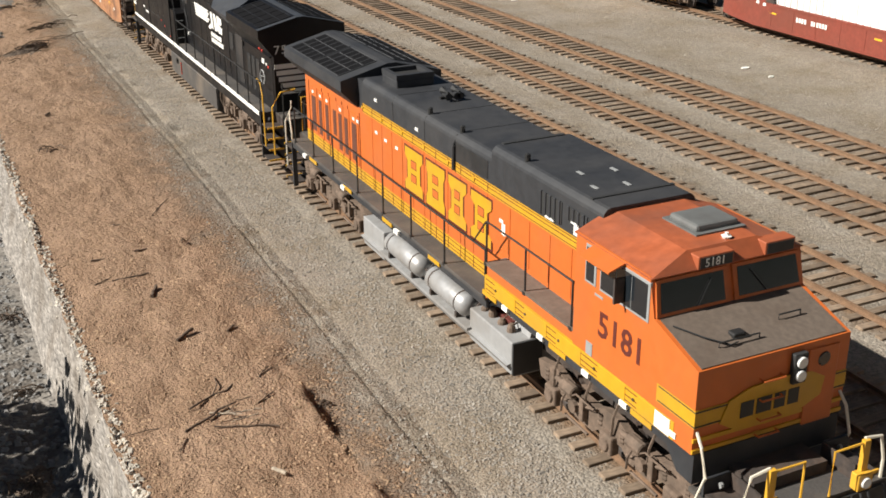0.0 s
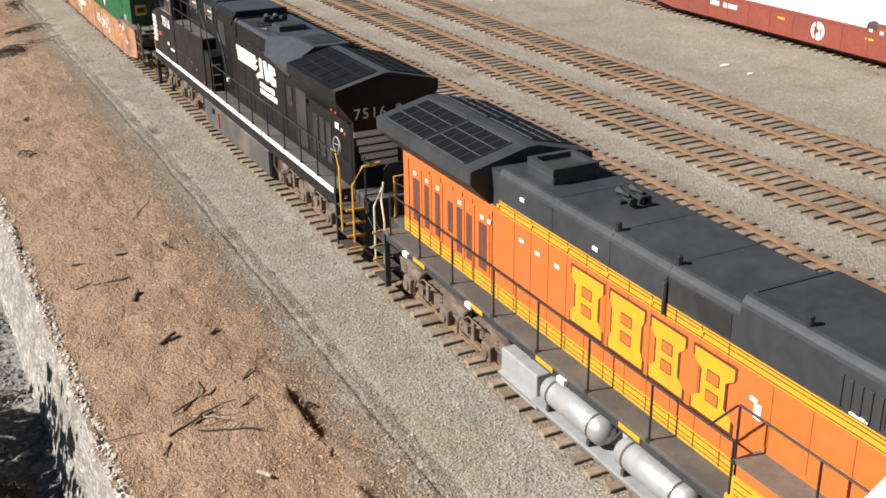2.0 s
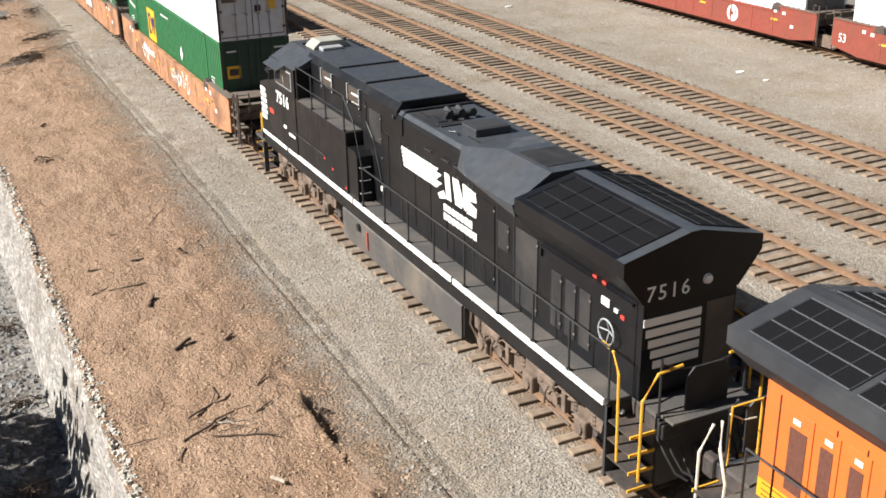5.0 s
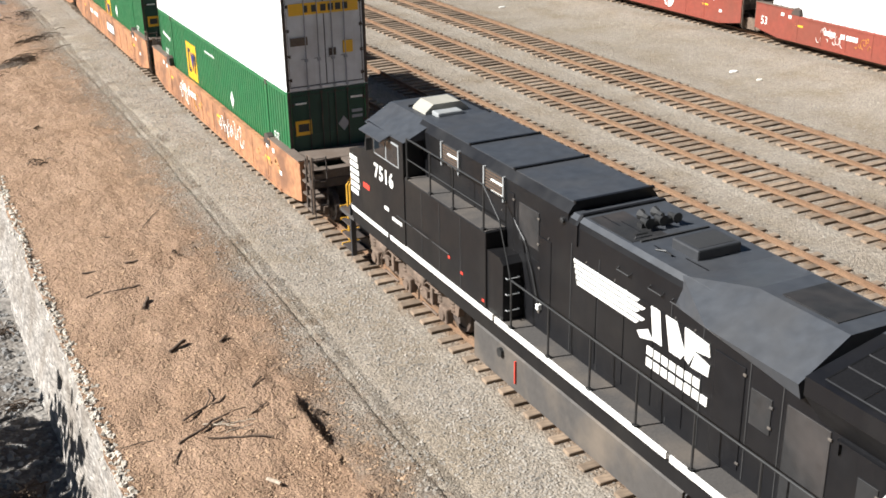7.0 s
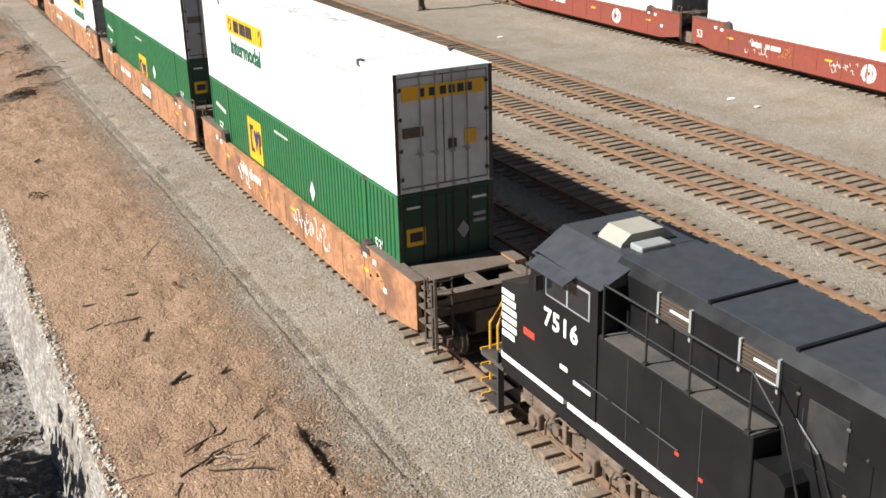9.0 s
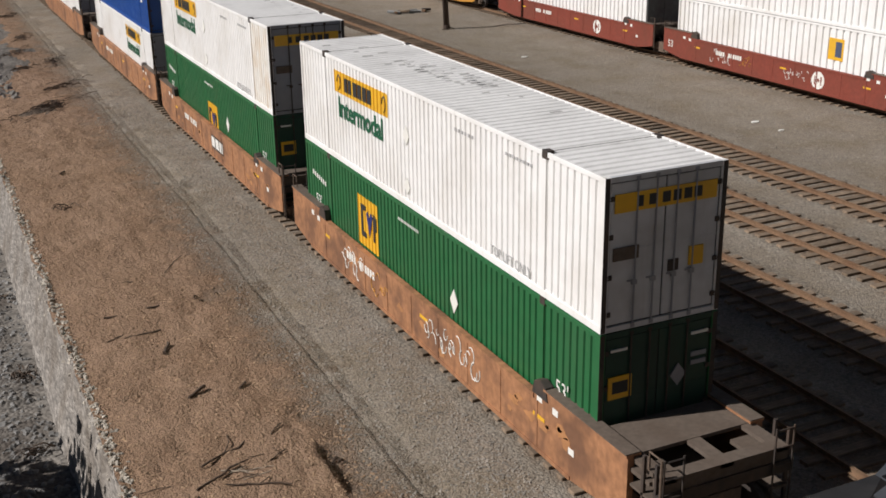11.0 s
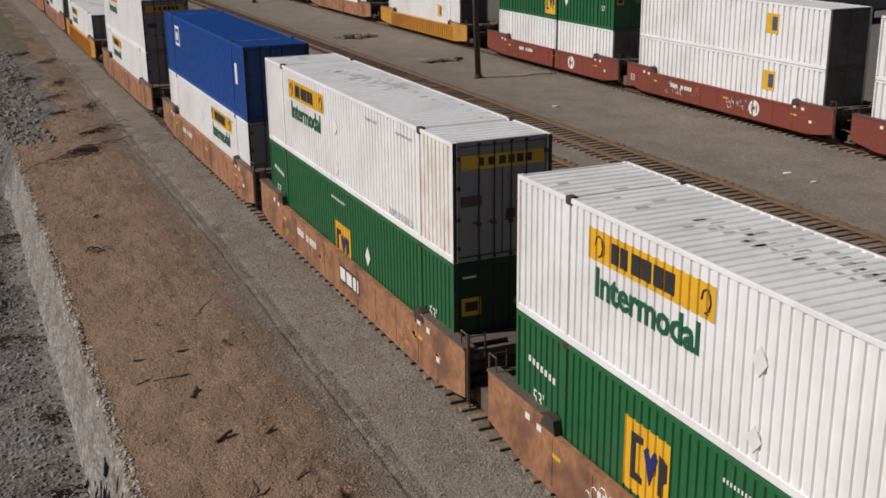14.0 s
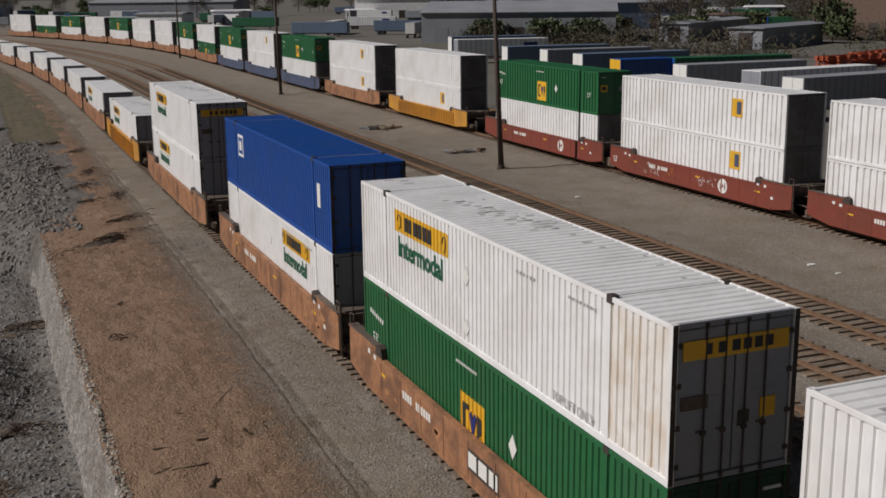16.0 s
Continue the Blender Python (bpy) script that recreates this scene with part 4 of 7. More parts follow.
W = shade_grimed("square")
P = shade_grimed("")
G = ("green ribbed container with a yellow emblem on the far train", GREEN, GREEN, "containers on the rail cars", "emblem far", TALL, False)
RED = "oxide-red well car of the far train with white marks"
unit(ride_far, 27.7, "brown well car of the far train", REDCAR, P, P, (-HALF - 1.0, TW), FARCARS, (1.6, 1.0), "bars")
unit(ride_far, 47.08, RED, REDCAR, W, W, (-HALF - 1.0, TW), FARCARS, (1.0, 1.0), "bars round number scrawl", None)
unit(ride_far, 66.3, RED, REDCAR, P, G, (HALF + 1.2,), FARCARS, (1.0, 1.7), "bars round")
unit(ride_far, 89.7, "yellow slatted well car of the far train", YELCAR, W, P, (-HALF - 1.0, HALF + 1.0), FARCARS, (1.7, 1.7), "", None, True)
unit(ride_far, 112.2, "orange-brown well car of the far train", RUSTCAR, W, W, (-HALF - 1.0, HALF + 1.0), FARCARS, (1.7, 1.7))
for i, (lo, up, paint) in enumerate(((P, G, BLUECAR), (P, W, BLUECAR), (P, G, BLUECAR), (G, P, RUSTCAR), (P, G, RUSTCAR), (P, P, RUSTCAR), (P, P, RUSTCAR), (P, G, RUSTCAR), (P, P, RUSTCAR), (P, G, RUSTCAR), (G, P, RUSTCAR), (P, P, RUSTCAR))):
    unit(ride_far, 134.2 + 20.6 * i, "slate-blue well car of the far train" if paint is BLUECAR else "orange-brown well car of the far train", paint, lo, up, (-HALF - 1.0, HALF + 1.0), FARCARS, (1.7, 1.7))


# ---- locomotives ----
ORANGE = mat("orange_loco_paint", (0.525, 0.126, 0.023), 0.45, vary=0.05, dirt=(0.3395, 0.1135, 0.04045), dirt_amount=0.25, fine=4, coarse=0.8, bump=0.02, streak=0.2)
ROOFORANGE = mat("sooty_orange_paint", (0.3285, 0.08226, 0.02817), 0.6, vary=0.12, dirt=(0.1566, 0.06264, 0.03915), dirt_amount=0.5, fine=6, coarse=1.0, bump=0.04)
YSTRIPE = mat("yellow_loco_stripe", (0.5396, 0.2942, 0.01307), 0.45, vary=0.05, dirt=(0.3685, 0.204, 0.04089), dirt_amount=0.3, fine=5, coarse=1.0, bump=0.02)
DARKRED = mat("dark_red_lines", (0.095, 0.018, 0.012), 0.6, vary=0.1, bump=0.0)
HOODBLACK = mat("sooty_charcoal_paint", (0.026, 0.0275, 0.031), 0.6, vary=0.15, dirt=(0.06, 0.058, 0.057), dirt_amount=0.4, fine=5, coarse=0.7, bump=0.05)
NSBLACK = mat("black_loco_paint", (0.0065, 0.0066, 0.0078), 0.4, vary=0.12, dirt=(0.02, 0.0185, 0.017), dirt_amount=0.4, fine=5, coarse=0.6, bump=0.03, streak=0.3, spec=0.35)
# The sky's bluish sheen on the black tops is put into this colour.
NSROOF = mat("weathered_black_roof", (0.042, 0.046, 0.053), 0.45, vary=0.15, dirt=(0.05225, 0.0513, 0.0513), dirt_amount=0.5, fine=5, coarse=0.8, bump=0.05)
WALKWAY = mat("dusty_walkway_plate", (0.058, 0.053, 0.049), 0.8, vary=0.15, dirt=(0.144, 0.117, 0.09), dirt_amount=0.4, fine=20, coarse=1.2, bump=0.2)
SCREENMESH = mat("black_screen_mesh", (0.007, 0.007, 0.008), 0.95, vary=0.2, fine=30, bump=0.1, spec=0.1)
GREYBLACK = mat("dull_grey_black_paint", (0.016, 0.016, 0.0165), 0.6, vary=0.15, dirt=(0.06, 0.05, 0.045), dirt_amount=0.5, fine=6, coarse=1.0, bump=0.05)
TANKDARK = mat("dusty_dark_tank", (0.062, 0.056, 0.051), 0.75, vary=0.12, dirt=(0.17, 0.135, 0.10), dirt_amount=0.5, fine=8, coarse=0.9, bump=0.05)
SILVER = mat("silver_air_tank", (0.37, 0.37, 0.37), 0.42, 0.35, vary=0.06, dirt=(0.264, 0.238, 0.202), dirt_amount=0.4, fine=6, coarse=2, bump=0.03)
GREYBOX = mat("grey_painted_tank", (0.27, 0.27, 0.268), 0.6, vary=0.08, dirt=(0.187, 0.162, 0.136), dirt_amount=0.5, fine=6, coarse=1, bump=0.03)
GLASSDARK = mat("dark_cab_glass", (0.012, 0.016, 0.02), 0.06, vary=0.0, bump=0.0, spec=0.8)
SLAT = mat("dark_brown_slat", (0.085, 0.055, 0.036), 0.7, vary=0.2, fine=20, bump=0.1)
LOUVRE = mat("rust_brown_louvre", (0.10, 0.035, 0.02), 0.7, vary=0.2, fine=20, bump=0.1)
RAILYEL = mat("yellow_handrail", (0.62, 0.34, 0.03), 0.5, vary=0.08, bump=0.02)
RAILWHT = mat("cream_handrail", (0.68, 0.63, 0.52), 0.5, vary=0.08, dirt=(0.4, 0.33, 0.25), bump=0.02)
BLACKRAIL = mat("black_handrail", (0.02, 0.02, 0.02), 0.5, vary=0.1, bump=0.0)
DARKAC = mat("dark_grey_ac_cover", (0.12, 0.125, 0.122), 0.6, vary=0.08, dirt=(0.08, 0.075, 0.07), fine=6, coarse=2, bump=0.03)
BEIGE = mat("beige_ac_cover", (0.31, 0.295, 0.25), 0.6, vary=0.06, dirt=(0.35, 0.31, 0.25), fine=6, coarse=2, bump=0.03)
GREYAC = mat("grey_ac_cover", (0.27, 0.28, 0.28), 0.6, vary=0.06, dirt=(0.2, 0.19, 0.17), fine=6, coarse=2, bump=0.03)
LAMP = mat("lamp_lens", (0.7, 0.7, 0.68), 0.15, vary=0.0, bump=0.0)
REDMARK = mat("red_marking", (0.55, 0.05, 0.03), 0.5, vary=0.05, bump=0.0)


def six_wheel_truck(loco, y, label):
    """A three-axle locomotive truck with springs, boxes and brake gear."""
    def make():
        g = Geo()
        for sg in (-1, 1):
            a, b = sorted((sg * 1.02, sg * 1.17))
            g.prism([(-2.55, 0.92), (-2.5, 0.66), (-1.5, 0.62), (-1.2, 0.42), (-0.6, 0.42), (-0.35, 0.6), (0.35, 0.6), (0.6, 0.42), (1.2, 0.42), (1.5, 0.62), (2.5, 0.66), (2.6, 1.0), (1.95, 1.12), (1.5, 0.98), (0.5, 0.98), (0.2, 1.1), (-0.2, 1.1), (-0.5, 0.98), (-1.5, 0.98), (-1.95, 1.12)], "x", a, b)
            for yy in (-1.95, 0.0, 1.95):
                g.box(*sorted((sg * 1.1, sg * 1.3)), yy - 0.2, yy + 0.2, 0.34, 0.72, c=0.04)
                g.lathe("x", (sg * 1.28, yy, 0.53), [(0, 0.15), (sg * 0.06, 0.13)], 12)
            for yy in (-1.1, 1.1):
                g.lathe("x", (sg * 1.17, yy, 0.72), [(0, 0.13), (sg * 0.16, 0.13)], 10)
                g.tube([(sg * 1.22, yy - 0.7, 0.98), (sg * 1.22, yy + 0.5, 0.62)], 0.035, 6)
                g.tube([(sg * 1.2, yy - 0.4, 0.3), (sg * 1.2, yy + 0.4, 0.32)], 0.03, 6)
                g.lathe("y", (sg * 1.27, yy - 0.05, 1.02), [(0, 0.1), (0.02, 0.13), (0.42, 0.13), (0.46, 0.06), (0.7, 0.05)], 10)
                g.tube([(sg * 1.3, yy + 0.2, 0.98), (sg * 1.34, yy + 0.32, 0.7), (sg * 1.3, yy + 0.4, 0.42)], 0.025, 5)
                g.box(*sorted((sg * 1.17, sg * 1.3)), yy - 0.34, yy - 0.2, 0.55, 1.0, c=0.02)
                g.tube([(sg * 1.36, yy - 0.8, 1.08), (sg * 1.36, yy - 0.2, 1.1), (sg * 1.34, yy + 0.1, 0.9)], 0.018, 5)
            for yy in (-2.25, -1.62, -0.35, 0.35, 1.62, 2.25):
                for k in range(3):
                    g.lathe("z", (sg * 1.12, yy, 0.70 + 0.09 * k), [(0, 0.085), (0.045, 0.1), (0.09, 0.085)], 8)
        g.box(-1.0, 1.0, -2.2, -1.2, 0.62, 0.85).box(-1.0, 1.0, 1.2, 2.2, 0.62, 0.85).box(-0.5, 0.5, -2.4, 2.4, 0.7, 0.95)
        me = g.mesh("truck")
        me.materials.append(TRUCK)
        return me
    tr = part("truck", cached(("six",), make), None, loco, label)
    tr.location = (0, y, RAIL_TOP)
    for yy in (-1.95, 0.0, 1.95):
        w = part("wheelset", wheelset_mesh(0.53), None, tr)
        w.location = (0, yy, 0.53)
        WHEELS.append((w, yy, 0.53, "main"))


def side_rails(loco, x, ys, z0, height, material, top=True, mid=False):
    """Posts and a top bar along a walkway edge, each post a part."""
    me = cached(("stanchion", height, material.name), lambda: Geo().tube([(0, 0, 0), (0, 0, height)], 0.022, 6).box(-0.04, 0.04, -0.05, 0.05, -0.02, 0.05).mesh("handrail_post"))
    for y in ys:
        ob = part("handrail_post", me, material, loco)
        ob.location = (x, y, z0)
    g = Geo().tube([(x, y, z0 + height) for y in ys], 0.02, 6)
    part("handrail", g, material, loco)
    if mid:
        part("handrail", Geo().tube([(x, y, z0 + height * 0.5) for y in ys], 0.015, 6), material, loco)


def end_steps(loco, y, d, material, x=1.3):
    """Stair well at a locomotive's end corner: stringers and treads, one on each side."""
    for sg in (-1, 1):
        part("stringer", Geo().box(*sorted((sg * (x - 0.36), sg * (x - 0.33))), *sorted((y, y + d * 0.74)), 0.45, 1.85), STEEL, loco)
        w = -0.33 if d > 0 else 0.05
        part("step_back", Geo().prism([(sg * (x + w), 0.42), (sg * (x + 0.19), 0.42), (sg * (x + 0.19), 1.86), (sg * (x + w), 1.86)], "y", *sorted((y + d * 0.7, y + d * 0.76))), HOODBLACK, loco, "black plate behind the steps")
        part("step_light", Geo().lathe("x", (sg * (x - 0.1), y + d * 0.62, 1.74), [(0, 0.05), (0.05 * sg, 0.05)], 8), GREYAC, loco)
        for z in (0.48, 0.84, 1.2, 1.56):
            tread = part("tread", Geo().box(*sorted((sg * (x - 0.35), sg * (x + 0.16))), *sorted((y + d * 0.02, y + d * 0.7)), z, z + 0.04), STEEL, loco)
            part("tread_edge", Geo().box(*sorted((sg * (x - 0.35), sg * (x + 0.18))), *sorted((y - d * 0.012, y + d * 0.02)), z, z + 0.06), material, tread, "bright step edge")


def couple(loco, y, d):
    g = Geo().box(-0.14, 0.14, *sorted((y - d * 0.5, y + d * 0.55)), 0.85, 1.15, c=0.03).box(-0.24, 0.2, *sorted((y + d * 0.42, y + d * 0.72)), 0.78, 1.2, c=0.06)
    part("coupler", g, STEEL, loco)
    for k, sx in enumerate((-0.95, -0.78, 0.62, 0.8, 0.95)):
        part("jumper_hose", Geo().tube([(sx, y, 1.55), (sx * 0.95, y + d * 0.25, 1.25 - 0.05 * k), (sx * 0.85, y + d * 0.45, 0.95), (sx * 0.7, y + d * 0.6, 0.85 + 0.04 * k)], 0.024, 6), BLACKRAIL, loco)
    for sg in (-1, 1):
        part("air_hose", Geo().tube([(sg * 0.4, y, 1.2), (sg * 0.42, y + d * 0.2, 0.95), (sg * 0.36, y + d * 0.4, 0.62), (sg * 0.2, y + d * 0.55, 0.55)], 0.028, 6), BLACKRAIL, loco)


def wing_roof(loco, y0, y1, eave, ridge, half, under, paint, screen, screens):
    """The wide radiator housing: gabled top, flared sides, with screens let into its slopes."""
    g = Geo().prism([(-1.0, under), (1.0, under), (half, eave - 0.28), (half, eave), (0.12, ridge), (-0.12, ridge), (-half, eave), (-half, eave - 0.28)], "y", y0, y1)
    part("radiator_housing", g, paint, loco)
    for sg in (-1, 1):
        dx, dz = half - 0.12, ridge - eave
        for a, b in screens:
            s = Geo()
            def at(u, y, h=0.015):
                return (sg * (0.12 + dx * u), y, ridge - dz * u + h)
            s.add([at(0.10, a), at(0.92, a), at(0.92, b), at(0.10, b)], [(0, 1, 2, 3)])
            part("radiator_screen", s, screen, loco, "fine black mesh screen")
            bars = Geo()
            for k in range(6):
                yy = a + (b - a) * k / 5
                bars.tube([at(0.10, yy, 0.02), at(0.92, yy, 0.02)], 0.014, 4)
            for u in (0.10, 0.37, 0.64, 0.92):
                bars.tube([at(u, a, 0.02), at(u, b, 0.02)], 0.014, 4)
            part("screen_frame", bars, paint, loco)


def orange_loco():
    C = 21.5
    L = thing("locomotive", "orange, yellow and black diesel locomotive leading the train", "locomotive", "locomotives")

    def y(v):
        return v - C

    # frame, deck and sill
    part("frame", Geo().box(-0.75, 0.75, y(11.3), y(32.0), 1.1, 1.75), STEEL, L)
    part("walkway", Geo().box(-1.5, 1.5, y(18.9), y(31.46), 1.84, 1.93, c=0.012).box(-0.96, 0.96, y(31.46), y(32.1), 1.84, 1.93), WALKWAY, L, "dusty dark walkway plate")
    part("side_sill", Geo().box(-1.47, -1.40, y(18.9), y(31.4), 1.68, 1.84).box(1.40, 1.47, y(18.9), y(31.4), 1.68, 1.84), HOODBLACK, L)
    for a in range(7):
        part("sill_stripe", Geo().box(-1.51, -1.46, y(13.0 + 2.7 * a), y(13.6 + 2.7 * a), *((1.99, 2.09) if a < 3 else (1.76, 1.86))), YSTRIPE, L)
    # long hood in its bands
    def hood_bands(y0, y1, top, upper):
        part("hood", Geo().box(-1.0, 1.0, y(y0), y(y1), 2.25, 3.90), ORANGE, L, "orange hood side")
        part("stripe", Geo().box(-1.006, 1.006, y(y0) + 0.002, y(y1) - 0.002, 1.93, 2.25), YSTRIPE, L, "yellow lower stripe with dark lines")
        part("stripe", Geo().box(-1.006, 1.006, y(y0) + 0.002, y(y1) - 0.002, 3.90, upper), YSTRIPE, L, "yellow upper stripe with dark lines")
        g = Geo()
        for z in (1.99, 2.08, 2.19, 3.925, 4.03, 4.10):
            if z < upper:
                g.box(-1.010, -1.0, y(y0) + 0.01, y(y1) - 0.01, z, z + 0.016)
        part("pinstripe", g, DARKRED, L)
        part("hood_roof", Geo().prism([(-1.0, upper), (1.0, upper), (1.0, top - 0.17), (0.985, top - 0.11), (0.955, top - 0.06), (0.91, top - 0.02), (0.85, top), (-0.85, top), (-0.91, top - 0.02), (-0.955, top - 0.06), (-0.985, top - 0.11), (-1.0, top - 0.17)], "y", y(y0), y(y1)), HOODBLACK, L, "sooty black hood top")
    hood_bands(19.6, 26.75, 4.80, 4.14)
    hood_bands(15.45, 19.6, 4.98, 4.14)
    part("hood", Geo().box(-1.0, 1.0, y(26.75), y(31.3), 2.25, 3.95), ORANGE, L, "orange rear hood with louvres")
    part("stripe", Geo().box(-1.006, 1.006, y(26.76), y(31.3), 1.93, 2.25), YSTRIPE, L, "yellow lower stripe with dark lines")
    part("pinstripe", [g := Geo(), [g.box(-1.010, -1.0, y(26.8), y(31.2), z, z + 0.016) for z in (1.99, 2.08, 2.19)]][0], DARKRED, L)
    wing_roof(L, y(27.1), y(31.75), 4.68, 5.02, 1.46, 3.92, HOODBLACK, SCREENMESH, ((y(27.55), y(29.35)), (y(29.5), y(31.4))))
    part("neck", Geo().box(-0.98, 0.98, y(26.75), y(27.2), 3.9, 4.72), HOODBLACK, L)
    # louvred doors of the rear hood
    for i, yy in enumerate((30.75, 30.15, 29.6, 28.98, 28.55, 28.1, 27.55)):
        w = 0.34 if i in (0, 6) else 0.24
        door = part("hood_door", Geo().box(-1.018, -0.99, y(yy - w - 0.1), y(yy + 0.08), 2.3, 3.7, c=0.005), ORANGE, L)
        part("louvre", Geo().box(-1.026, -1.01, y(yy - w), y(yy), 2.38 if i != 3 else 2.7, 3.42), LOUVRE, door, "rust-brown louvre")
    # dark joints across the stripes, hood top joints and hinges
    for i in range(12):
        yy = 19.74 + 0.636 * i
        for z0, z1 in ((1.95, 2.24), (3.92, 4.13)):
            part("panel_joint", cached(("joint", z0), lambda: Geo().box(-1.013, -1.0, -0.008, 0.008, z0, z1).mesh("panel_joint")), DARKRED, L).location = (0, y(yy), 0)
        if i % 2:
            part("hinge", cached(("ohinge",), lambda: Geo().box(-1.03, -1.0, -0.05, 0.05, 3.99, 4.05).mesh("hinge")), YSTRIPE, L).location = (0, y(yy), 0)
    for yy in (21.3, 22.9, 24.75):
        part("roof_joint", Geo().prism([(-1.008, 4.16), (-1.008, 4.635), (-0.96, 4.748), (-0.85, 4.807), (0.85, 4.807), (0.85, 4.79), (-0.85, 4.79), (-0.94, 4.735), (-0.99, 4.63), (-0.99, 4.16)], "y", y(yy) - 0.012, y(yy) + 0.012), INK, L, "dark joint of the hood top")
    part("intake_panel", Geo().box(-1.012, -0.99, y(19.75), y(21.25), 4.2, 4.6, c=0.006), GREYBLACK, L, "brown-black filter panel")
    part("door_notice", Geo().box(-1.018, -1.0, y(16.2), y(16.36), 4.18, 4.4), PALE, L, "white notice below the louvre")
    part("door_notice", Geo().box(-1.018, -1.0, y(18.95), y(19.1), 3.2, 3.45), PALE, L, "white door notice")
    for yy in (30.72, 30.1, 29.55, 28.5, 27.5, 27.2):
        part("door_label", Geo().box(-1.026, -1.01, y(yy - 0.16), y(yy - 0.02), 3.5, 3.58), PALE, L)
    for yy in (31.0, 29.9, 29.35, 28.75, 28.3, 27.85, 27.0):
        part("panel_joint", Geo().box(-1.014, -1.0, y(yy) - 0.008, y(yy) + 0.008, 1.96, 3.8), DARKRED, L)
    # engine room doors
    for i in range(11):
        y0 = 19.75 + 0.636 * i
        part("hood_door", Geo().box(-1.012, -0.99, y(y0), y(y0 + 0.612), 2.29, 3.87, c=0.004), ORANGE, L)
    for i in range(5):
        y0 = 15.6 + 0.79 * i
        part("hood_door", Geo().box(-1.012, -0.99, y(y0), y(y0 + 0.76), 2.85, 3.87, c=0.004), ORANGE, L)
    for yy, z in ((25.9, 3.55), (25.3, 3.5), (24.6, 3.5), (19.2, 3.45), (25.9, 4.4), (23.4, 4.3)):
        part("notice", Geo().box(-1.02, -1.0, y(yy - 0.16), y(yy), z, z + 0.07), PALE, L)
    # company mark as four plain yellow slabs with feet, edged in dark red
    xs = -1.016

    def slab(a, b, zb, zt, foot, waist, grow):
        """Outline of an upright slab, wide at foot and head; grow widens it all round."""
        m, h = (a + b) / 2, (a - b) / 2
        out = [(-h, zb), (h, zb), (h, zb + foot), (h * waist, zb + foot * 1.6), (h * waist, zt - foot * 1.6), (h, zt - foot), (h, zt), (-h, zt), (-h, zt - foot), (-h * waist, zt - foot * 1.6), (-h * waist, zb + foot * 1.6), (-h, zb + foot)]
        c = (zb + zt) / 2
        return [(y(m) + u + math.copysign(grow, u), v + math.copysign(grow, v - c)) for u, v in out]

    for k, (a, b, waist) in enumerate(((24.0, 23.0, 0.72), (22.78, 21.8, 0.86), (21.6, 20.72, 0.66), (20.48, 19.55, 0.6))):
        m = part("mark", Geo().prism(slab(a, b, 2.68, 3.76, 0.2, waist, 0.045), "x", xs - 0.004, xs + 0.02), DARKRED, L, "dark red edge of a yellow slab")
        part("mark_block", Geo().prism(slab(a, b, 2.68, 3.76, 0.2, waist, 0.0), "x", xs - 0.008, xs + 0.02), YSTRIPE, m, "plain yellow slab")
        for v0, v1 in ((0.26, 0.42), (0.58, 0.74)):
            h = (a - b) * 0.14
            part("mark_edge", Geo().box(xs - 0.010, xs, y((a + b) / 2) - h - 0.02, y((a + b) / 2) + h + 0.02, 2.68 + 1.08 * v0 - 0.02, 2.68 + 1.08 * v1 + 0.02), DARKRED, m)
            part("mark_gap", Geo().box(xs - 0.013, xs, y((a + b) / 2) - h, y((a + b) / 2) + h, 2.68 + 1.08 * v0, 2.68 + 1.08 * v1), ORANGE, m)
    # louvres and fittings of the front hood block
    for yy, w, z0, z1 in ((17.6, 0.8, 4.22, 4.66), (16.6, 0.55, 4.42, 4.66), (15.98, 0.4, 4.2, 4.66)):
        lv = part("louvre", Geo().box(-1.014, -0.98, y(yy - w), y(yy), z0, z1), INK, L, "dark air intake louvre")
        for i in range(int(w / 0.17) + 1):
            part("slat", Geo().box(-1.035, -1.0, y(yy - 0.07 - i * 0.17), y(yy - i * 0.17), z0 - 0.01, z1 + 0.01, c=0.008), HOODBLACK, lv)
        part("louvre_sill", Geo().box(-1.04, -1.0, y(yy - w * 0.7), y(yy - w * 0.3), z0 - 0.03, z0), PALE, lv, "pale worn sill")
    part("roof_seam", Geo().box(-0.74, 0.74, y(19.55), y(19.65), 4.97, 5.0), INK, L)
    part("roof_seam", Geo().box(-0.9, 0.9, y(15.95), y(16.03), 4.975, 5.0), INK, L)
    for x, yy in ((-0.35, 17.3), (0.1, 16.4), (-0.55, 16.5), (0.35, 17.2)):
        part("roof_plate", Geo().box(x, x + 0.07, y(yy - 0.12), y(yy + 0.1), 4.97, 4.992), GREYAC, L)
    part("exhaust_box", Geo().box(-0.62, 0.42, y(25.35), y(26.3), 4.7, 5.0, c=0.04), HOODBLACK, L)
    ring = [(-0.62, y(25.35)), (0.42, y(25.35)), (0.42, y(26.3)), (-0.62, y(26.3)), (-0.5, y(25.47)), (0.3, y(25.47)), (0.3, y(26.18)), (-0.5, y(26.18))]
    part("stack_rim", Geo().add([(*p, 4.98) for p in ring] + [(*p, 5.12) for p in ring], [(8 + i, 8 + (i + 1) % 4, 12 + (i + 1) % 4, 12 + i) for i in range(4)] + [(i, (i + 1) % 4, 8 + (i + 1) % 4, 8 + i) for i in range(4)] + [(4 + i, 12 + i, 12 + (i + 1) % 4, 4 + (i + 1) % 4) for i in range(4)]), HOODBLACK, L)
    part("exhaust_mouth", Geo().box(-0.52, 0.32, y(25.45), y(26.2), 5.0, 5.012), INK, L)
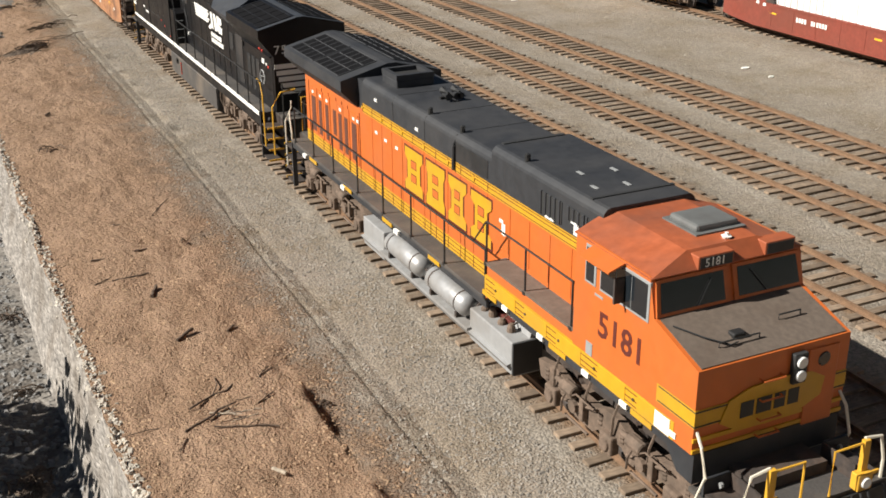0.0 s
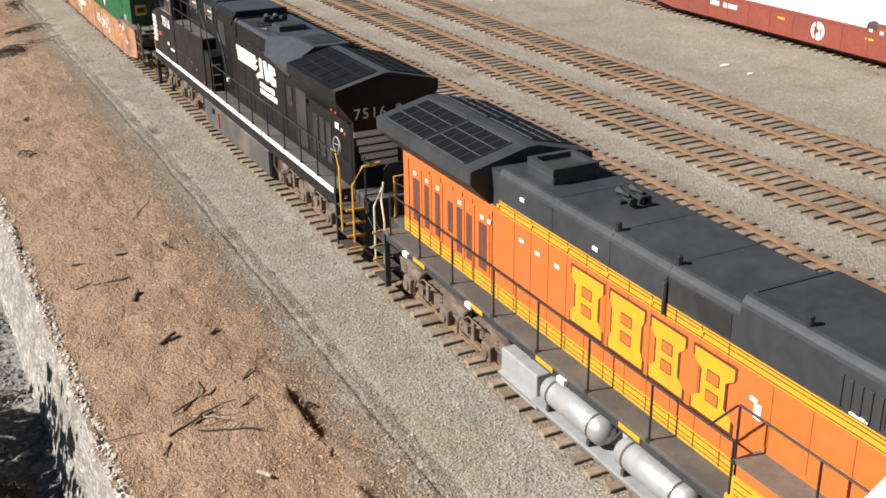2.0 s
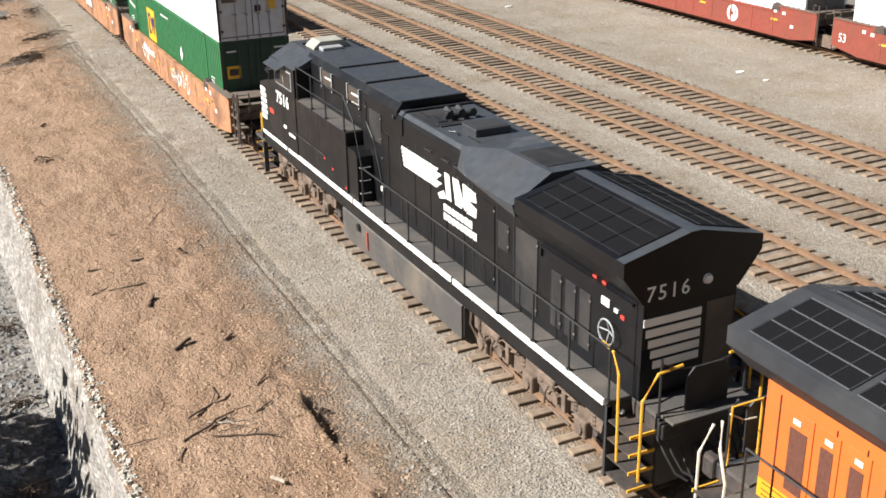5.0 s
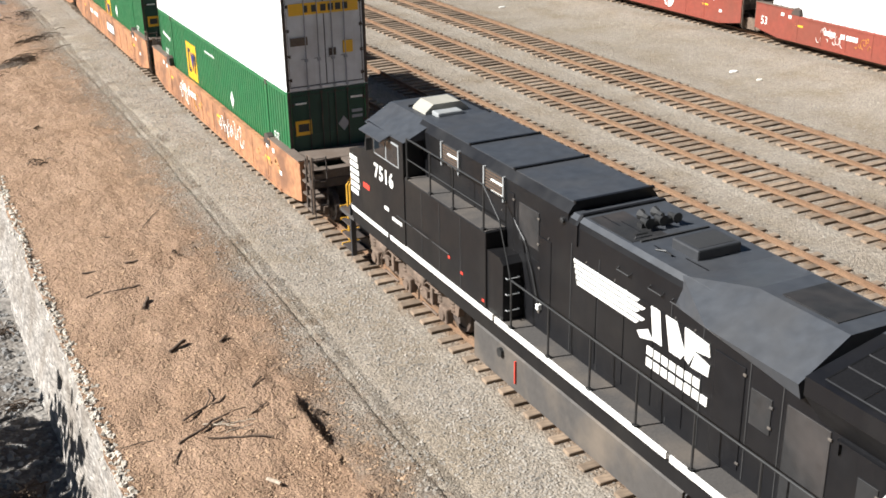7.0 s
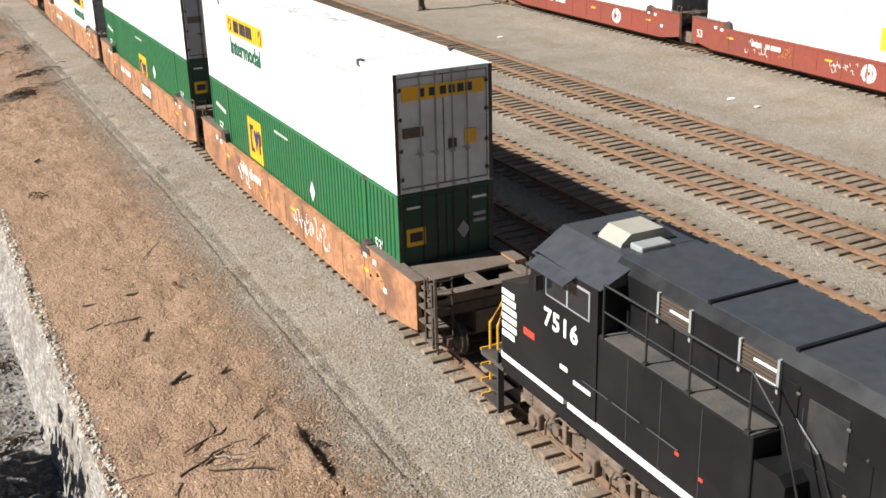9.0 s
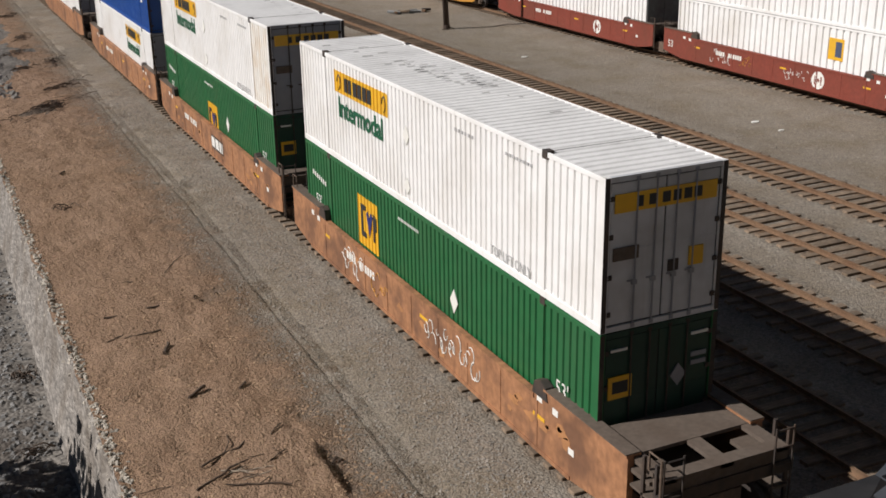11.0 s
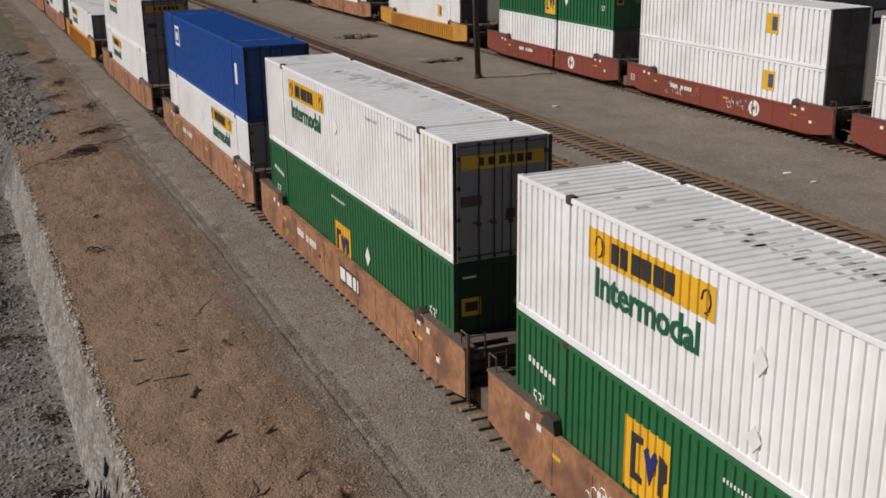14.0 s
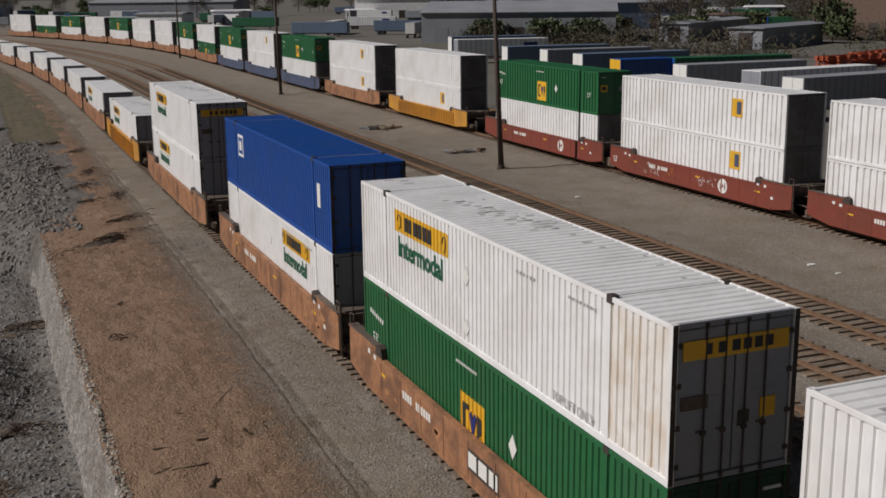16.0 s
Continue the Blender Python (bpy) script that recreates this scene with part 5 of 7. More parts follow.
    horn = part("horn", Geo().box(-0.1, 0.5, y(23.9), y(24.0), 4.79, 4.86), BLACKRAIL, L)
    for x, d in ((-0.02, -1), (0.14, 1), (0.3, -1), (0.44, 1), (0.2, -1)):
        part("horn_bell", Geo().lathe("y", (x, y(23.95), 4.92), [(0, 0.03), (d * 0.18, 0.035), (d * 0.34, 0.09)], 10), BLACKRAIL, horn)
    for yy in (22.9, 21.25, 18.4):
        part("lifting_eye", Geo().lathe("z", (-0.84, y(yy), 4.78 if yy > 19.6 else 4.96), [(0, 0.06), (0.16, 0.06), (0.18, 0.02)], 8), BLACKRAIL, L)
    part("vent_pipe", Geo().tube([(-1.05, y(21.3), 3.95), (-1.05, y(21.3), 4.5), (-0.98, y(21.3), 4.62)], 0.035, 6), HOODBLACK, L)
    # raised platform beside the cab
    part("platform", Geo().box(-1.5, -0.99, y(15.4), y(18.9), 2.68, 2.74), DECK, L, "dusty brown raised platform")
    part("platform", Geo().box(0.99, 1.5, y(15.4), y(18.9), 2.68, 2.74), DECK, L, "dusty brown raised platform")
    part("platform_side", Geo().box(-1.49, -1.43, y(15.4), y(18.88), 2.48, 2.68), ORANGE, L)
    part("platform_side", Geo().box(1.43, 1.49, y(15.4), y(18.88), 2.48, 2.68), ORANGE, L)
    part("platform_end", Geo().box(-1.49, -1.0, y(18.83), y(18.88), 1.93, 2.68), ORANGE, L)
    part("lower_side", Geo().box(-1.488, -1.43, y(12.3), y(18.87), 1.96, 2.14), HOODBLACK, L)
    part("stripe", Geo().box(-1.532, -1.43, y(12.4), y(18.86), 2.14, 2.48), YSTRIPE, L, "yellow lower stripe with dark lines")
    part("pinstripe", [g := Geo(), [g.box(-1.537, -1.5, y(12.5), y(18.8), z, z + 0.016) for z in (2.19, 2.29, 2.41)]][0], DARKRED, L)
    for yy in (18.4, 17.2, 16.0, 14.6, 13.4):
        part("sill_panel", Geo().box(-1.541, -1.5, y(yy - 0.85), y(yy), 2.16, 2.46, c=0.004), YSTRIPE, L)
    for yy, z in ((18.1, 2.02), (16.7, 2.02), (13.9, 2.02), (12.75, 2.3), (12.55, 2.2), (15.1, 2.02)):
        part("sill_label", Geo().box(-1.546, -1.45, y(yy - 0.22), y(yy), z, z + 0.1), PALE, L, "pale stencilled label")
    for yy in (18.35, 17.15, 15.9, 14.7, 13.5):
        part("panel_latch", Geo().lathe("x", (-1.54, y(yy), 2.32), [(0, 0.03), (-0.02, 0.025)], 8), STEEL, L)
    part("nose_placard", Geo().box(-1.543, -1.5, y(12.5), y(12.9), 2.16, 2.46), PALE, L, "white notice plate")
    part("under_sill_pipe", Geo().tube([(-1.3, y(12.6), 1.86), (-1.3, y(16.2), 1.88), (-1.26, y(18.8), 1.82)], 0.03, 6), TRUCK, L)
    for yy in (13.2, 14.3, 15.2, 16.3):
        part("sand_pipe", Geo().tube([(-1.2, y(yy), 1.85), (-1.28, y(yy + 0.1), 1.4), (-1.2, y(yy + 0.25), 0.8)], 0.028, 5), TRUCK, L)
    # cab: side walls, roof, windows
    part("cab", Geo().prism([(y(11.92), 2.5), (y(15.45), 2.5), (y(15.45), 4.66), (y(13.28), 4.66), (y(13.10), 4.0), (y(11.92), 3.62)], "x", -1.53, 1.53), ORANGE, L, "orange cab and nose")
    part("cab_base", Geo().prism([(y(11.9), 1.6), (y(12.3), 1.62), (y(12.6), 1.96), (y(15.45), 1.96), (y(15.45), 2.14), (y(11.9), 2.14)], "x", -1.49, 1.49), HOODBLACK, L, "black cab base")
    part("nose_base", Geo().box(-1.525, 1.525, y(11.93), y(15.44), 2.14, 2.5), ORANGE, L)
    part("cab_roof", Geo().add([(-1.56, y(15.5), 4.64), (-1.56, y(13.22), 4.64), (1.56, y(13.22), 4.64), (1.56, y(15.5), 4.64), (-0.72, y(15.62), 4.90), (-0.72, y(13.46), 4.90), (0.72, y(13.46), 4.90), (0.72, y(15.62), 4.90)], [(0, 3, 2, 1), (4, 5, 6, 7), (0, 1, 5, 4), (2, 3, 7, 6), (1, 2, 6, 5), (3, 0, 4, 7)]), ROOFORANGE, L, "sooty orange cab roof")
    part("nose_top", Geo().prism([(y(11.95), 3.635), (y(13.1), 3.99), (y(13.1), 4.0), (y(11.95), 3.648)], "x", -1.45, 1.45), DECK, L, "brown anti-glare nose top")
    for sg in (-1, 1):
        def pane(u, v, off):
            return (sg * u, y(13.10 + 0.18 * v) - off, 4.0 + 0.66 * v)
        ws = part("windshield_frame", Geo().add([pane(0.05, 0.02, 0.0), pane(1.5, 0.02, 0.0), pane(1.45, 0.9, 0.0), pane(0.05, 0.9, 0.0), pane(0.05, 0.02, 0.035), pane(1.5, 0.02, 0.035), pane(1.45, 0.9, 0.035), pane(0.05, 0.9, 0.035)], [(4, 5, 6, 7), (0, 1, 5, 4), (1, 2, 6, 5), (2, 3, 7, 6), (3, 0, 4, 7), (0, 3, 2, 1)]), ORANGE, L, "orange windshield surround")
        part("windshield", Geo().add([pane(0.14, 0.1, 0.042), pane(1.42, 0.1, 0.042), pane(1.38, 0.82, 0.042), pane(0.14, 0.82, 0.042)], [(0, 1, 2, 3)]), GLASSDARK, ws, "dark sloping windshield")
        part("wiper", Geo().tube([pane(0.7, 0.12, 0.06), pane(0.4, 0.7, 0.06)], 0.012, 4), BLACKRAIL, ws)
    for a, b in ((-0.62, 0.02), (0.75, 1.3)):
        nb = part("number_board", Geo().box(a - 0.04, b + 0.04, y(13.2), y(13.5), 4.62, 4.86, c=0.02), ROOFORANGE, L)
        part("board_face", Geo().box(a, b, y(13.19), y(13.22), 4.65, 4.83), INK, nb)
    part("number", cached(("nb",), lambda: lettering("5181", 0.21, 0.004)), PALE, L).location = (-0.54, y(13.185), 4.67)
    for a, b in ((15.12, 14.78), (14.66, 13.24)):
        fr = part("window_frame", Geo().box(-1.545, -1.5, y(b), y(a), 3.86, 4.57, c=0.01), GREYAC, L, "grey side window frame")
        n = 1 if a > 15 else 3
        for k in range(n):
            w = (a - b - 0.08) / n
            part("pane", Geo().box(-1.552, -1.52, y(a - 0.04 - (k + 1) * w + 0.02), y(a - 0.04 - k * w), 3.91, 4.52), GLASSDARK, fr)
    def visor(y0, y1, zi, zo, out):
        v = [(-1.53, y0, zi), (-1.53, y1, zi), (-1.53 - out, y1, zo), (-1.53 - out, y0, zo)]
        return Geo().add(v + [(p[0], p[1], p[2] + 0.03) for p in v], [(0, 1, 2, 3), (4, 7, 6, 5), (0, 4, 5, 1), (1, 5, 6, 2), (2, 6, 7, 3), (3, 7, 4, 0)])
    part("sun_visor", visor(y(14.85), y(13.95), 4.62, 4.50, 0.34), ORANGE, L, "orange window visor")
    part("mirror", Geo().box(-1.75, -1.56, y(13.92), y(13.96), 3.95, 4.4), STEEL, L)
    part("number", cached(("side5181",), lambda: on_side(lettering("5181", 0.67, 0.004, 1.0, 0.010), -1.534, y(14.67), 3.02, 1.04)), DARKRED, L, "dark red road number on the cab side")
    part("ac_unit", Geo().box(-0.15, 0.75, y(13.95), y(14.72), 4.88, 5.04, c=0.06).box(-0.22, 0.82, y(13.85), y(14.8), 4.88, 4.93), DARKAC, L, "grey roof air conditioner")
    part("antenna", Geo().lathe("z", (0.2, y(13.6), 4.9), [(0, 0.07), (0.04, 0.09), (0.05, 0.03), (0.1, 0.03)], 10), PALE, L)
    part("grab_plate", Geo().box(-1.54, -1.5, y(14.8), y(14.55), 3.72, 3.76).box(-1.54, -1.52, y(15.0), y(14.8), 2.5, 2.75), GREYAC, L)
    # nose front
    part("nose_stripe", Geo().box(-1.535, 1.535, y(11.905), y(12.9), 2.62, 2.94), YSTRIPE, L, "yellow nose band")
    part("nose_lines", Geo().box(-1.54, 1.54, y(11.895), y(12.85), 2.64, 2.66).box(-1.54, 1.54, y(11.895), y(12.85), 2.9, 2.92), INK, L)
    part("nose_band", Geo().prism([(-1.05, 2.6), (-0.75, 2.42), (-0.1, 2.36), (0.55, 2.42), (1.0, 2.62), (1.05, 2.94), (0.75, 3.1), (0.1, 3.16), (-0.5, 3.1), (-0.9, 2.96)], "y", y(11.885), y(11.93)), YSTRIPE, L, "yellow oval of the nose emblem")
    for k, (a, w) in enumerate(((-0.66, 0.26), (-0.34, 0.3), (0.02, 0.22), (0.3, 0.22))):
        part("emblem_block", Geo().box(a, a + w, y(11.875), y(11.9), 2.6, 2.88), INK, L, "plain black emblem block")
    lamp_box = part("headlight_housing", Geo().box(0.3, 0.58, y(11.82), y(11.93), 2.98, 3.52, c=0.02), INK, L, "black twin headlight housing")
    for z in (3.13, 3.37):
        part("headlight", Geo().lathe("y", (0.44, y(11.82), z), [(0, 0.1), (-0.04, 0.1), (-0.05, 0.085)], 14), LAMP, lamp_box, "clear round headlight")
    door = part("nose_door", Geo().box(0.66, 1.3, y(11.89), y(11.93), 2.1, 3.5, c=0.02), ORANGE, L)
    part("door_window", Geo().lathe("y", (0.98, y(11.88), 3.28), [(0, 0.13), (-0.012, 0.11)], 14), GLASSDARK, door)
    for z in (2.2, 2.5, 2.85, 3.2):
        part("grab_iron", Geo().tube([(-0.3, y(11.92), z), (-0.3, y(11.8), z), (0.12, y(11.8), z), (0.12, y(11.92), z)], 0.018, 5), ORANGE, L)
    for z in (2.16, 2.36):
        part("nose_line", Geo().box(-1.53, 1.53, y(11.9), y(11.94), z, z + 0.07), YSTRIPE, L, "thin yellow nose line")
    part("nose_vent", Geo().box(-0.55, -0.3, y(12.32), y(12.5), 3.72, 3.86, c=0.03), BLACKRAIL, L)
    part("nose_cable", Geo().tube([(-1.35, y(12.85), 3.95), (-1.0, y(12.45), 3.84), (-0.7, y(12.2), 3.77), (-0.55, y(12.22), 3.78)], 0.014, 5), BLACKRAIL, L)
    part("nose_handle", Geo().tube([(-0.9, y(12.25), 3.74), (-0.9, y(12.25), 3.82), (-0.1, y(12.25), 3.82), (-0.1, y(12.25), 3.74)], 0.015, 5).tube([(0.5, y(12.5), 3.8), (0.5, y(12.5), 3.9), (0.95, y(12.5), 3.9), (0.95, y(12.5), 3.8)], 0.015, 5), BLACKRAIL, L)
    # front platform, pilot, handrails
    part("front_deck", Geo().box(-1.5, 1.5, y(10.75), y(11.95), 1.46, 1.54), WALKWAY, L)
    part("pilot", Geo().prism([(y(10.7), 1.46), (y(10.9), 1.46), (y(10.85), 0.4), (y(10.5), 0.35)], "x", -1.4, 1.4), INK, L, "black plow pilot")
    for sg in (-1, 1):
        part("handrail", Geo().tube([(sg * 1.48, y(11.85), 1.2), (sg * 1.48, y(11.6), 1.9), (sg * 1.48, y(11.75), 2.35), (sg * 1.46, y(11.92), 2.55)], 0.028, 6), RAILWHT, L, "cream handrail")
        part("handrail", Geo().tube([(sg * 1.42, y(10.8), 0.7), (sg * 1.42, y(10.8), 1.9), (sg * 1.3, y(10.8), 2.35), (sg * 0.95, y(10.8), 2.4)], 0.028, 6), RAILWHT, L, "cream handrail")
        part("handrail", Geo().box(*sorted((sg * 0.88, sg * 1.0)), y(10.72), y(10.8), 1.5, 2.4), RAILYEL, L, "yellow gate post")
        part("handrail", Geo().tube([(sg * 0.9, y(10.76), 2.35), (sg * 0.3, y(10.76), 2.35), (sg * 0.3, y(10.76), 1.54)], 0.022, 6), RAILYEL, L, "yellow front rail")
        part("ditch_light", Geo().box(*sorted((sg * 0.75, sg * 1.05)), y(10.62), y(10.8), 1.55, 1.85, c=0.02), RAILYEL, L, "yellow ditch light housing")
        part("ditch_lens", Geo().lathe("y", (sg * 0.9, y(10.62), 1.7), [(0, 0.1), (-0.04, 0.09)], 12), LAMP, L)
    end_steps(L, y(10.9), 1, RAILYEL)
    end_steps(L, y(32.2), -1, RAILYEL)
    couple(L, y(10.6), -1)
    couple(L, y(32.2), 1)
    # rear end
    part("rear_sheet", Geo().box(-0.93, 0.93, y(32.1), y(32.2), 0.9, 1.9), HOODBLACK, L)
    for sg in (-1, 1):
        part("handrail", Geo().tube([(sg * 1.45, y(31.55), 1.0), (sg * 1.45, y(31.5), 2.1), (sg * 1.43, y(31.7), 2.6), (sg * 1.3, y(31.85), 3.0)], 0.025, 6), RAILWHT, L, "cream rear handrail")
        part("handrail", Geo().tube([(sg * 1.42, y(32.18), 0.8), (sg * 1.42, y(32.18), 2.3), (sg * 1.2, y(32.15), 2.75)], 0.025, 6), RAILWHT, L, "cream rear handrail")
        part("handrail", Geo().tube([(sg * 0.9, y(32.1), 1.9), (sg * 0.9, y(32.1), 3.0), (sg * 0.3, y(32.1), 3.0), (sg * 0.3, y(32.1), 1.9)], 0.022, 6), RAILYEL, L, "yellow rear rail")
    part("drop_step", Geo().prism([(-0.45, 1.95), (0.45, 1.95), (0.45, 2.75), (0.3, 2.9), (-0.3, 2.9), (-0.45, 2.75)], "y", y(32.24), y(32.28)), HOODBLACK, L, "black folding end step")
    part("end_chain", Geo().tube([(-0.9, y(32.14), 2.85), (-0.55, y(32.2), 2.62), (-0.3, y(32.2), 2.6)], 0.014, 5), RAILWHT, L)
    part("jumper_box", Geo().box(-0.9, -0.55, y(32.2), y(32.36), 1.55, 1.85, c=0.03), HOODBLACK, L)
    part("brake_lever", Geo().tube([(-0.75, y(32.3), 1.9), (-0.75, y(32.3), 2.8), (-0.6, y(32.3), 2.95)], 0.03, 6), BLACKRAIL, L)
    # side handrails
    posts = (31.1, 29.5, 27.9, 26.1, 24.4, 22.7, 20.9, 18.95)
    side_rails(L, -1.47, [y(p) for p in posts], 1.9, 1.08, BLACKRAIL)
    side_rails(L, 1.47, [y(p) for p in posts], 1.9, 1.08, BLACKRAIL)
    side_rails(L, -1.47, [y(p) for p in (18.9, 17.3, 15.6)], 2.68, 0.95, BLACKRAIL)
    side_rails(L, 1.47, [y(p) for p in (18.9, 17.3, 15.6)], 2.68, 0.95, BLACKRAIL)
    part("handrail", Geo().tube([(-1.47, y(20.3), 2.98), (-1.47, y(19.5), 2.98), (-1.47, y(18.95), 3.6)], 0.02, 6), BLACKRAIL, L)
    for yy in (30.3, 27.2, 23.6):
        part("sill_box", Geo().box(-1.55, -1.46, y(yy - 0.25), y(yy), 1.72, 1.82), PALE, L, "pale sill label")
    # tank, air reservoirs, boxes
    part("fuel_tank", Geo().prism([(-1.4, 0.6), (1.4, 0.6), (1.6, 0.9), (1.2, 1.0), (1.0, 1.6), (-1.0, 1.6), (-1.2, 1.0), (-1.6, 0.9)], "y", y(17.75), y(25.7)), GREYBOX, L, "grey fuel tank")
    part("tank_end_box", Geo().box(-1.5, -0.8, y(24.35), y(25.72), 0.66, 1.42, c=0.03), GREYBOX, L, "grey tank end box")
    part("tank_end_box", Geo().box(-1.5, -0.8, y(17.72), y(19.6), 0.66, 1.40, c=0.03), GREYBOX, L, "grey tank end box")
    part("filler", Geo().box(-1.15, -0.85, y(18.4), y(19.2), 1.38, 1.5, c=0.02), DARKRED, L, "dark red filler fitting")
    part("filler", Geo().lathe("z", (-1.15, y(25.0), 1.4), [(0, 0.09), (0.14, 0.09), (0.16, 0.04)], 10), DARKRED, L, "dark red filler fitting")
    for a, b in ((22.1, 24.15), (19.75, 21.75)):
        tank = part("air_reservoir", Geo().lathe("y", (-1.38, 0, 1.30), [(y(a), 0.1), (y(a) + 0.06, 0.2), (y(a) + 0.16, 0.27), (y(b) - 0.16, 0.27), (y(b) - 0.06, 0.2), (y(b), 0.1)], 20), SILVER, L, "silver air reservoir", smooth=True)
        for yy in (a + 0.35, b - 0.35):
            part("strap", Geo().lathe("y", (-1.38, y(yy), 1.30), [(-0.025, 0.276), (0.025, 0.276)], 20).box(-1.6, -1.2, y(yy) - 0.04, y(yy) + 0.04, 0.95, 1.1), STEEL, tank)
    part("tank_ledge", Geo().box(-1.62, -0.9, y(19.5), y(24.35), 0.9, 0.97), GREYBOX, L)
    # Black plate paints the shade inside the open end of the tank.
    part("tank_end", Geo().prism([(-1.48, 0.66), (-0.8, 0.66), (-0.8, 1.38), (-1.48, 1.38)], "y", y(17.69), y(17.725)), INK, L, "black tank end")
    for yy, h in ((18.2, 0.2), (18.6, 0.14), (19.0, 0.24), (19.35, 0.12)):
        part("tank_fitting", Geo().lathe("z", (-1.25, y(yy), 1.38), [(0, 0.1), (h * 0.6, 0.09), (h, 0.05)], 10).tube([(-1.25, y(yy), 1.4 + h * 0.5), (-1.0, y(yy) + 0.15, 1.5), (-0.9, y(yy) + 0.3, 1.7)], 0.022, 5), TRUCK, L, "dusty brown pipe fitting")
    for a, b in ((22.1, 24.15), (19.75, 21.75)):
        part("air_pipe", Geo().tube([(-1.38, y(a), 1.3), (-1.38, y(a) - 0.12, 1.3), (-1.2, y(a) - 0.16, 1.5), (-1.05, y(a) - 0.1, 1.65)], 0.025, 6), STEEL, L)
    six_wheel_truck(L, y(28.7), "brown dusty six-wheel truck")
    six_wheel_truck(L, y(14.6), "brown dusty six-wheel truck")
    return ride_main(L, C)


def black_loco():
    C = 44.5
    L = thing("locomotive", "black diesel locomotive with white stripes and marks behind the leader", "locomotive", "locomotives")

    def y(v):
        return v - C

    part("frame", Geo().box(-0.75, 0.75, y(34.4), y(54.6), 1.1, 1.75), STEEL, L)
    part("walkway", Geo().box(-1.5, 1.5, y(34.62), y(54.2), 1.86, 1.95, c=0.012).box(-0.96, 0.96, y(33.9), y(34.62), 1.86, 1.95), WALKWAY, L, "dusty dark walkway plate")
    part("side_sill", Geo().box(-1.48, -1.38, y(34.6), y(54.1), 1.5, 1.84).box(1.38, 1.48, y(34.6), y(54.1), 1.5, 1.84), NSBLACK, L)
    for a, b in ((34.7, 40.6), (40.7, 46.4), (46.5, 51.6), (51.75, 54.05)):
        part("sill_stripe", Geo().box(-1.512, -1.48, y(a), y(b), 1.84, 1.97), PALE, L, "white sill stripe")
    # hood bodies
    part("hood", Geo().prism([(-1.0, 1.95), (1.0, 1.95), (1.0, 4.56), (0.97, 4.66), (0.88, 4.73), (-0.88, 4.73), (-0.97, 4.66), (-1.0, 4.56)], "y", y(40.6), y(44.55)), NSBLACK, L, "black engine hood")
    part("hood_top", Geo().prism([(-0.98, 4.665), (-0.89, 4.736), (0.89, 4.736), (0.98, 4.665), (0.9, 4.75), (-0.9, 4.75)], "y", y(40.62), y(44.5)), NSROOF, L, "black hood top greyed by painted sky sheen")
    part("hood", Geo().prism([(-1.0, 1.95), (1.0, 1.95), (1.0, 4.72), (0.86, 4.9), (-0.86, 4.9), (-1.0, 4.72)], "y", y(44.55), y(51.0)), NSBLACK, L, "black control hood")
    part("hood_top", Geo().box(-0.86, 0.86, y(44.6), y(50.95), 4.9, 4.915), NSROOF, L, "black hood top greyed by painted sky sheen")
    part("hood", Geo().box(-1.0, 1.0, y(34.55), y(40.6), 1.95, 4.2), NSBLACK, L, "black radiator hood")
    for yy in (44.5, 46.7, 48.6):
        part("roof_seam", Geo().box(-0.88, 0.88, y(yy), y(yy + 0.07), 4.9, 4.955), NSBLACK, L)
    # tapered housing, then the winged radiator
    part("dynamic_housing", Geo().add([(-1.0, y(41.35), 4.2), (1.0, y(41.35), 4.2), (-1.35, y(38.15), 4.2), (1.35, y(38.15), 4.2), (-0.93, y(41.3), 4.73), (0.93, y(41.3), 4.73), (-1.42, y(40.1), 4.45), (1.42, y(40.1), 4.45), (-1.42, y(38.15), 4.45), (1.42, y(38.15), 4.45), (-0.55, y(38.15), 4.98), (0.55, y(38.15), 4.98), (-0.55, y(40.0), 4.95), (0.55, y(40.0), 4.95)], [(0, 1, 5, 4), (0, 4, 6, 2), (2, 6, 8), (1, 3, 7, 5), (3, 9, 7), (4, 12, 8, 6), (12, 10, 8), (4, 5, 13, 12), (12, 13, 11, 10), (5, 7, 9, 13), (13, 9, 11), (2, 8, 10, 11, 9, 3), (0, 2, 3, 1)]), NSROOF, L, "black tapered roof housing with painted blue-grey sheen")
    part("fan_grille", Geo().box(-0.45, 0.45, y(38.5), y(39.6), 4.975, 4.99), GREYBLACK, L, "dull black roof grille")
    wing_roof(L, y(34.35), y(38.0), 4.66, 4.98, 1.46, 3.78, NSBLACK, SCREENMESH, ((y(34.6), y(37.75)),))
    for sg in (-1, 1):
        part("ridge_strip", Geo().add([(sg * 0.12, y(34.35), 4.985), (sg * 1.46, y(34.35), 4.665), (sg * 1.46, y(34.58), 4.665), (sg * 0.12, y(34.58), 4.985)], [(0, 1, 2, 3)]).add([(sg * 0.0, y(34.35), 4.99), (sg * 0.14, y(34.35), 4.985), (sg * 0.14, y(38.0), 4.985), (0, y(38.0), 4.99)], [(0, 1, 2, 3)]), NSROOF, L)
    # doors
    for y0, w in ((41.0, 0.8), (41.85, 0.8), (42.7, 0.8), (43.55, 0.8), (45.1, 0.9), (46.1, 0.6)):
        part("hood_door", Geo().box(-1.014, -0.99, y(y0), y(y0 + w), 2.1, 3.95, c=0.006), NSBLACK, L)
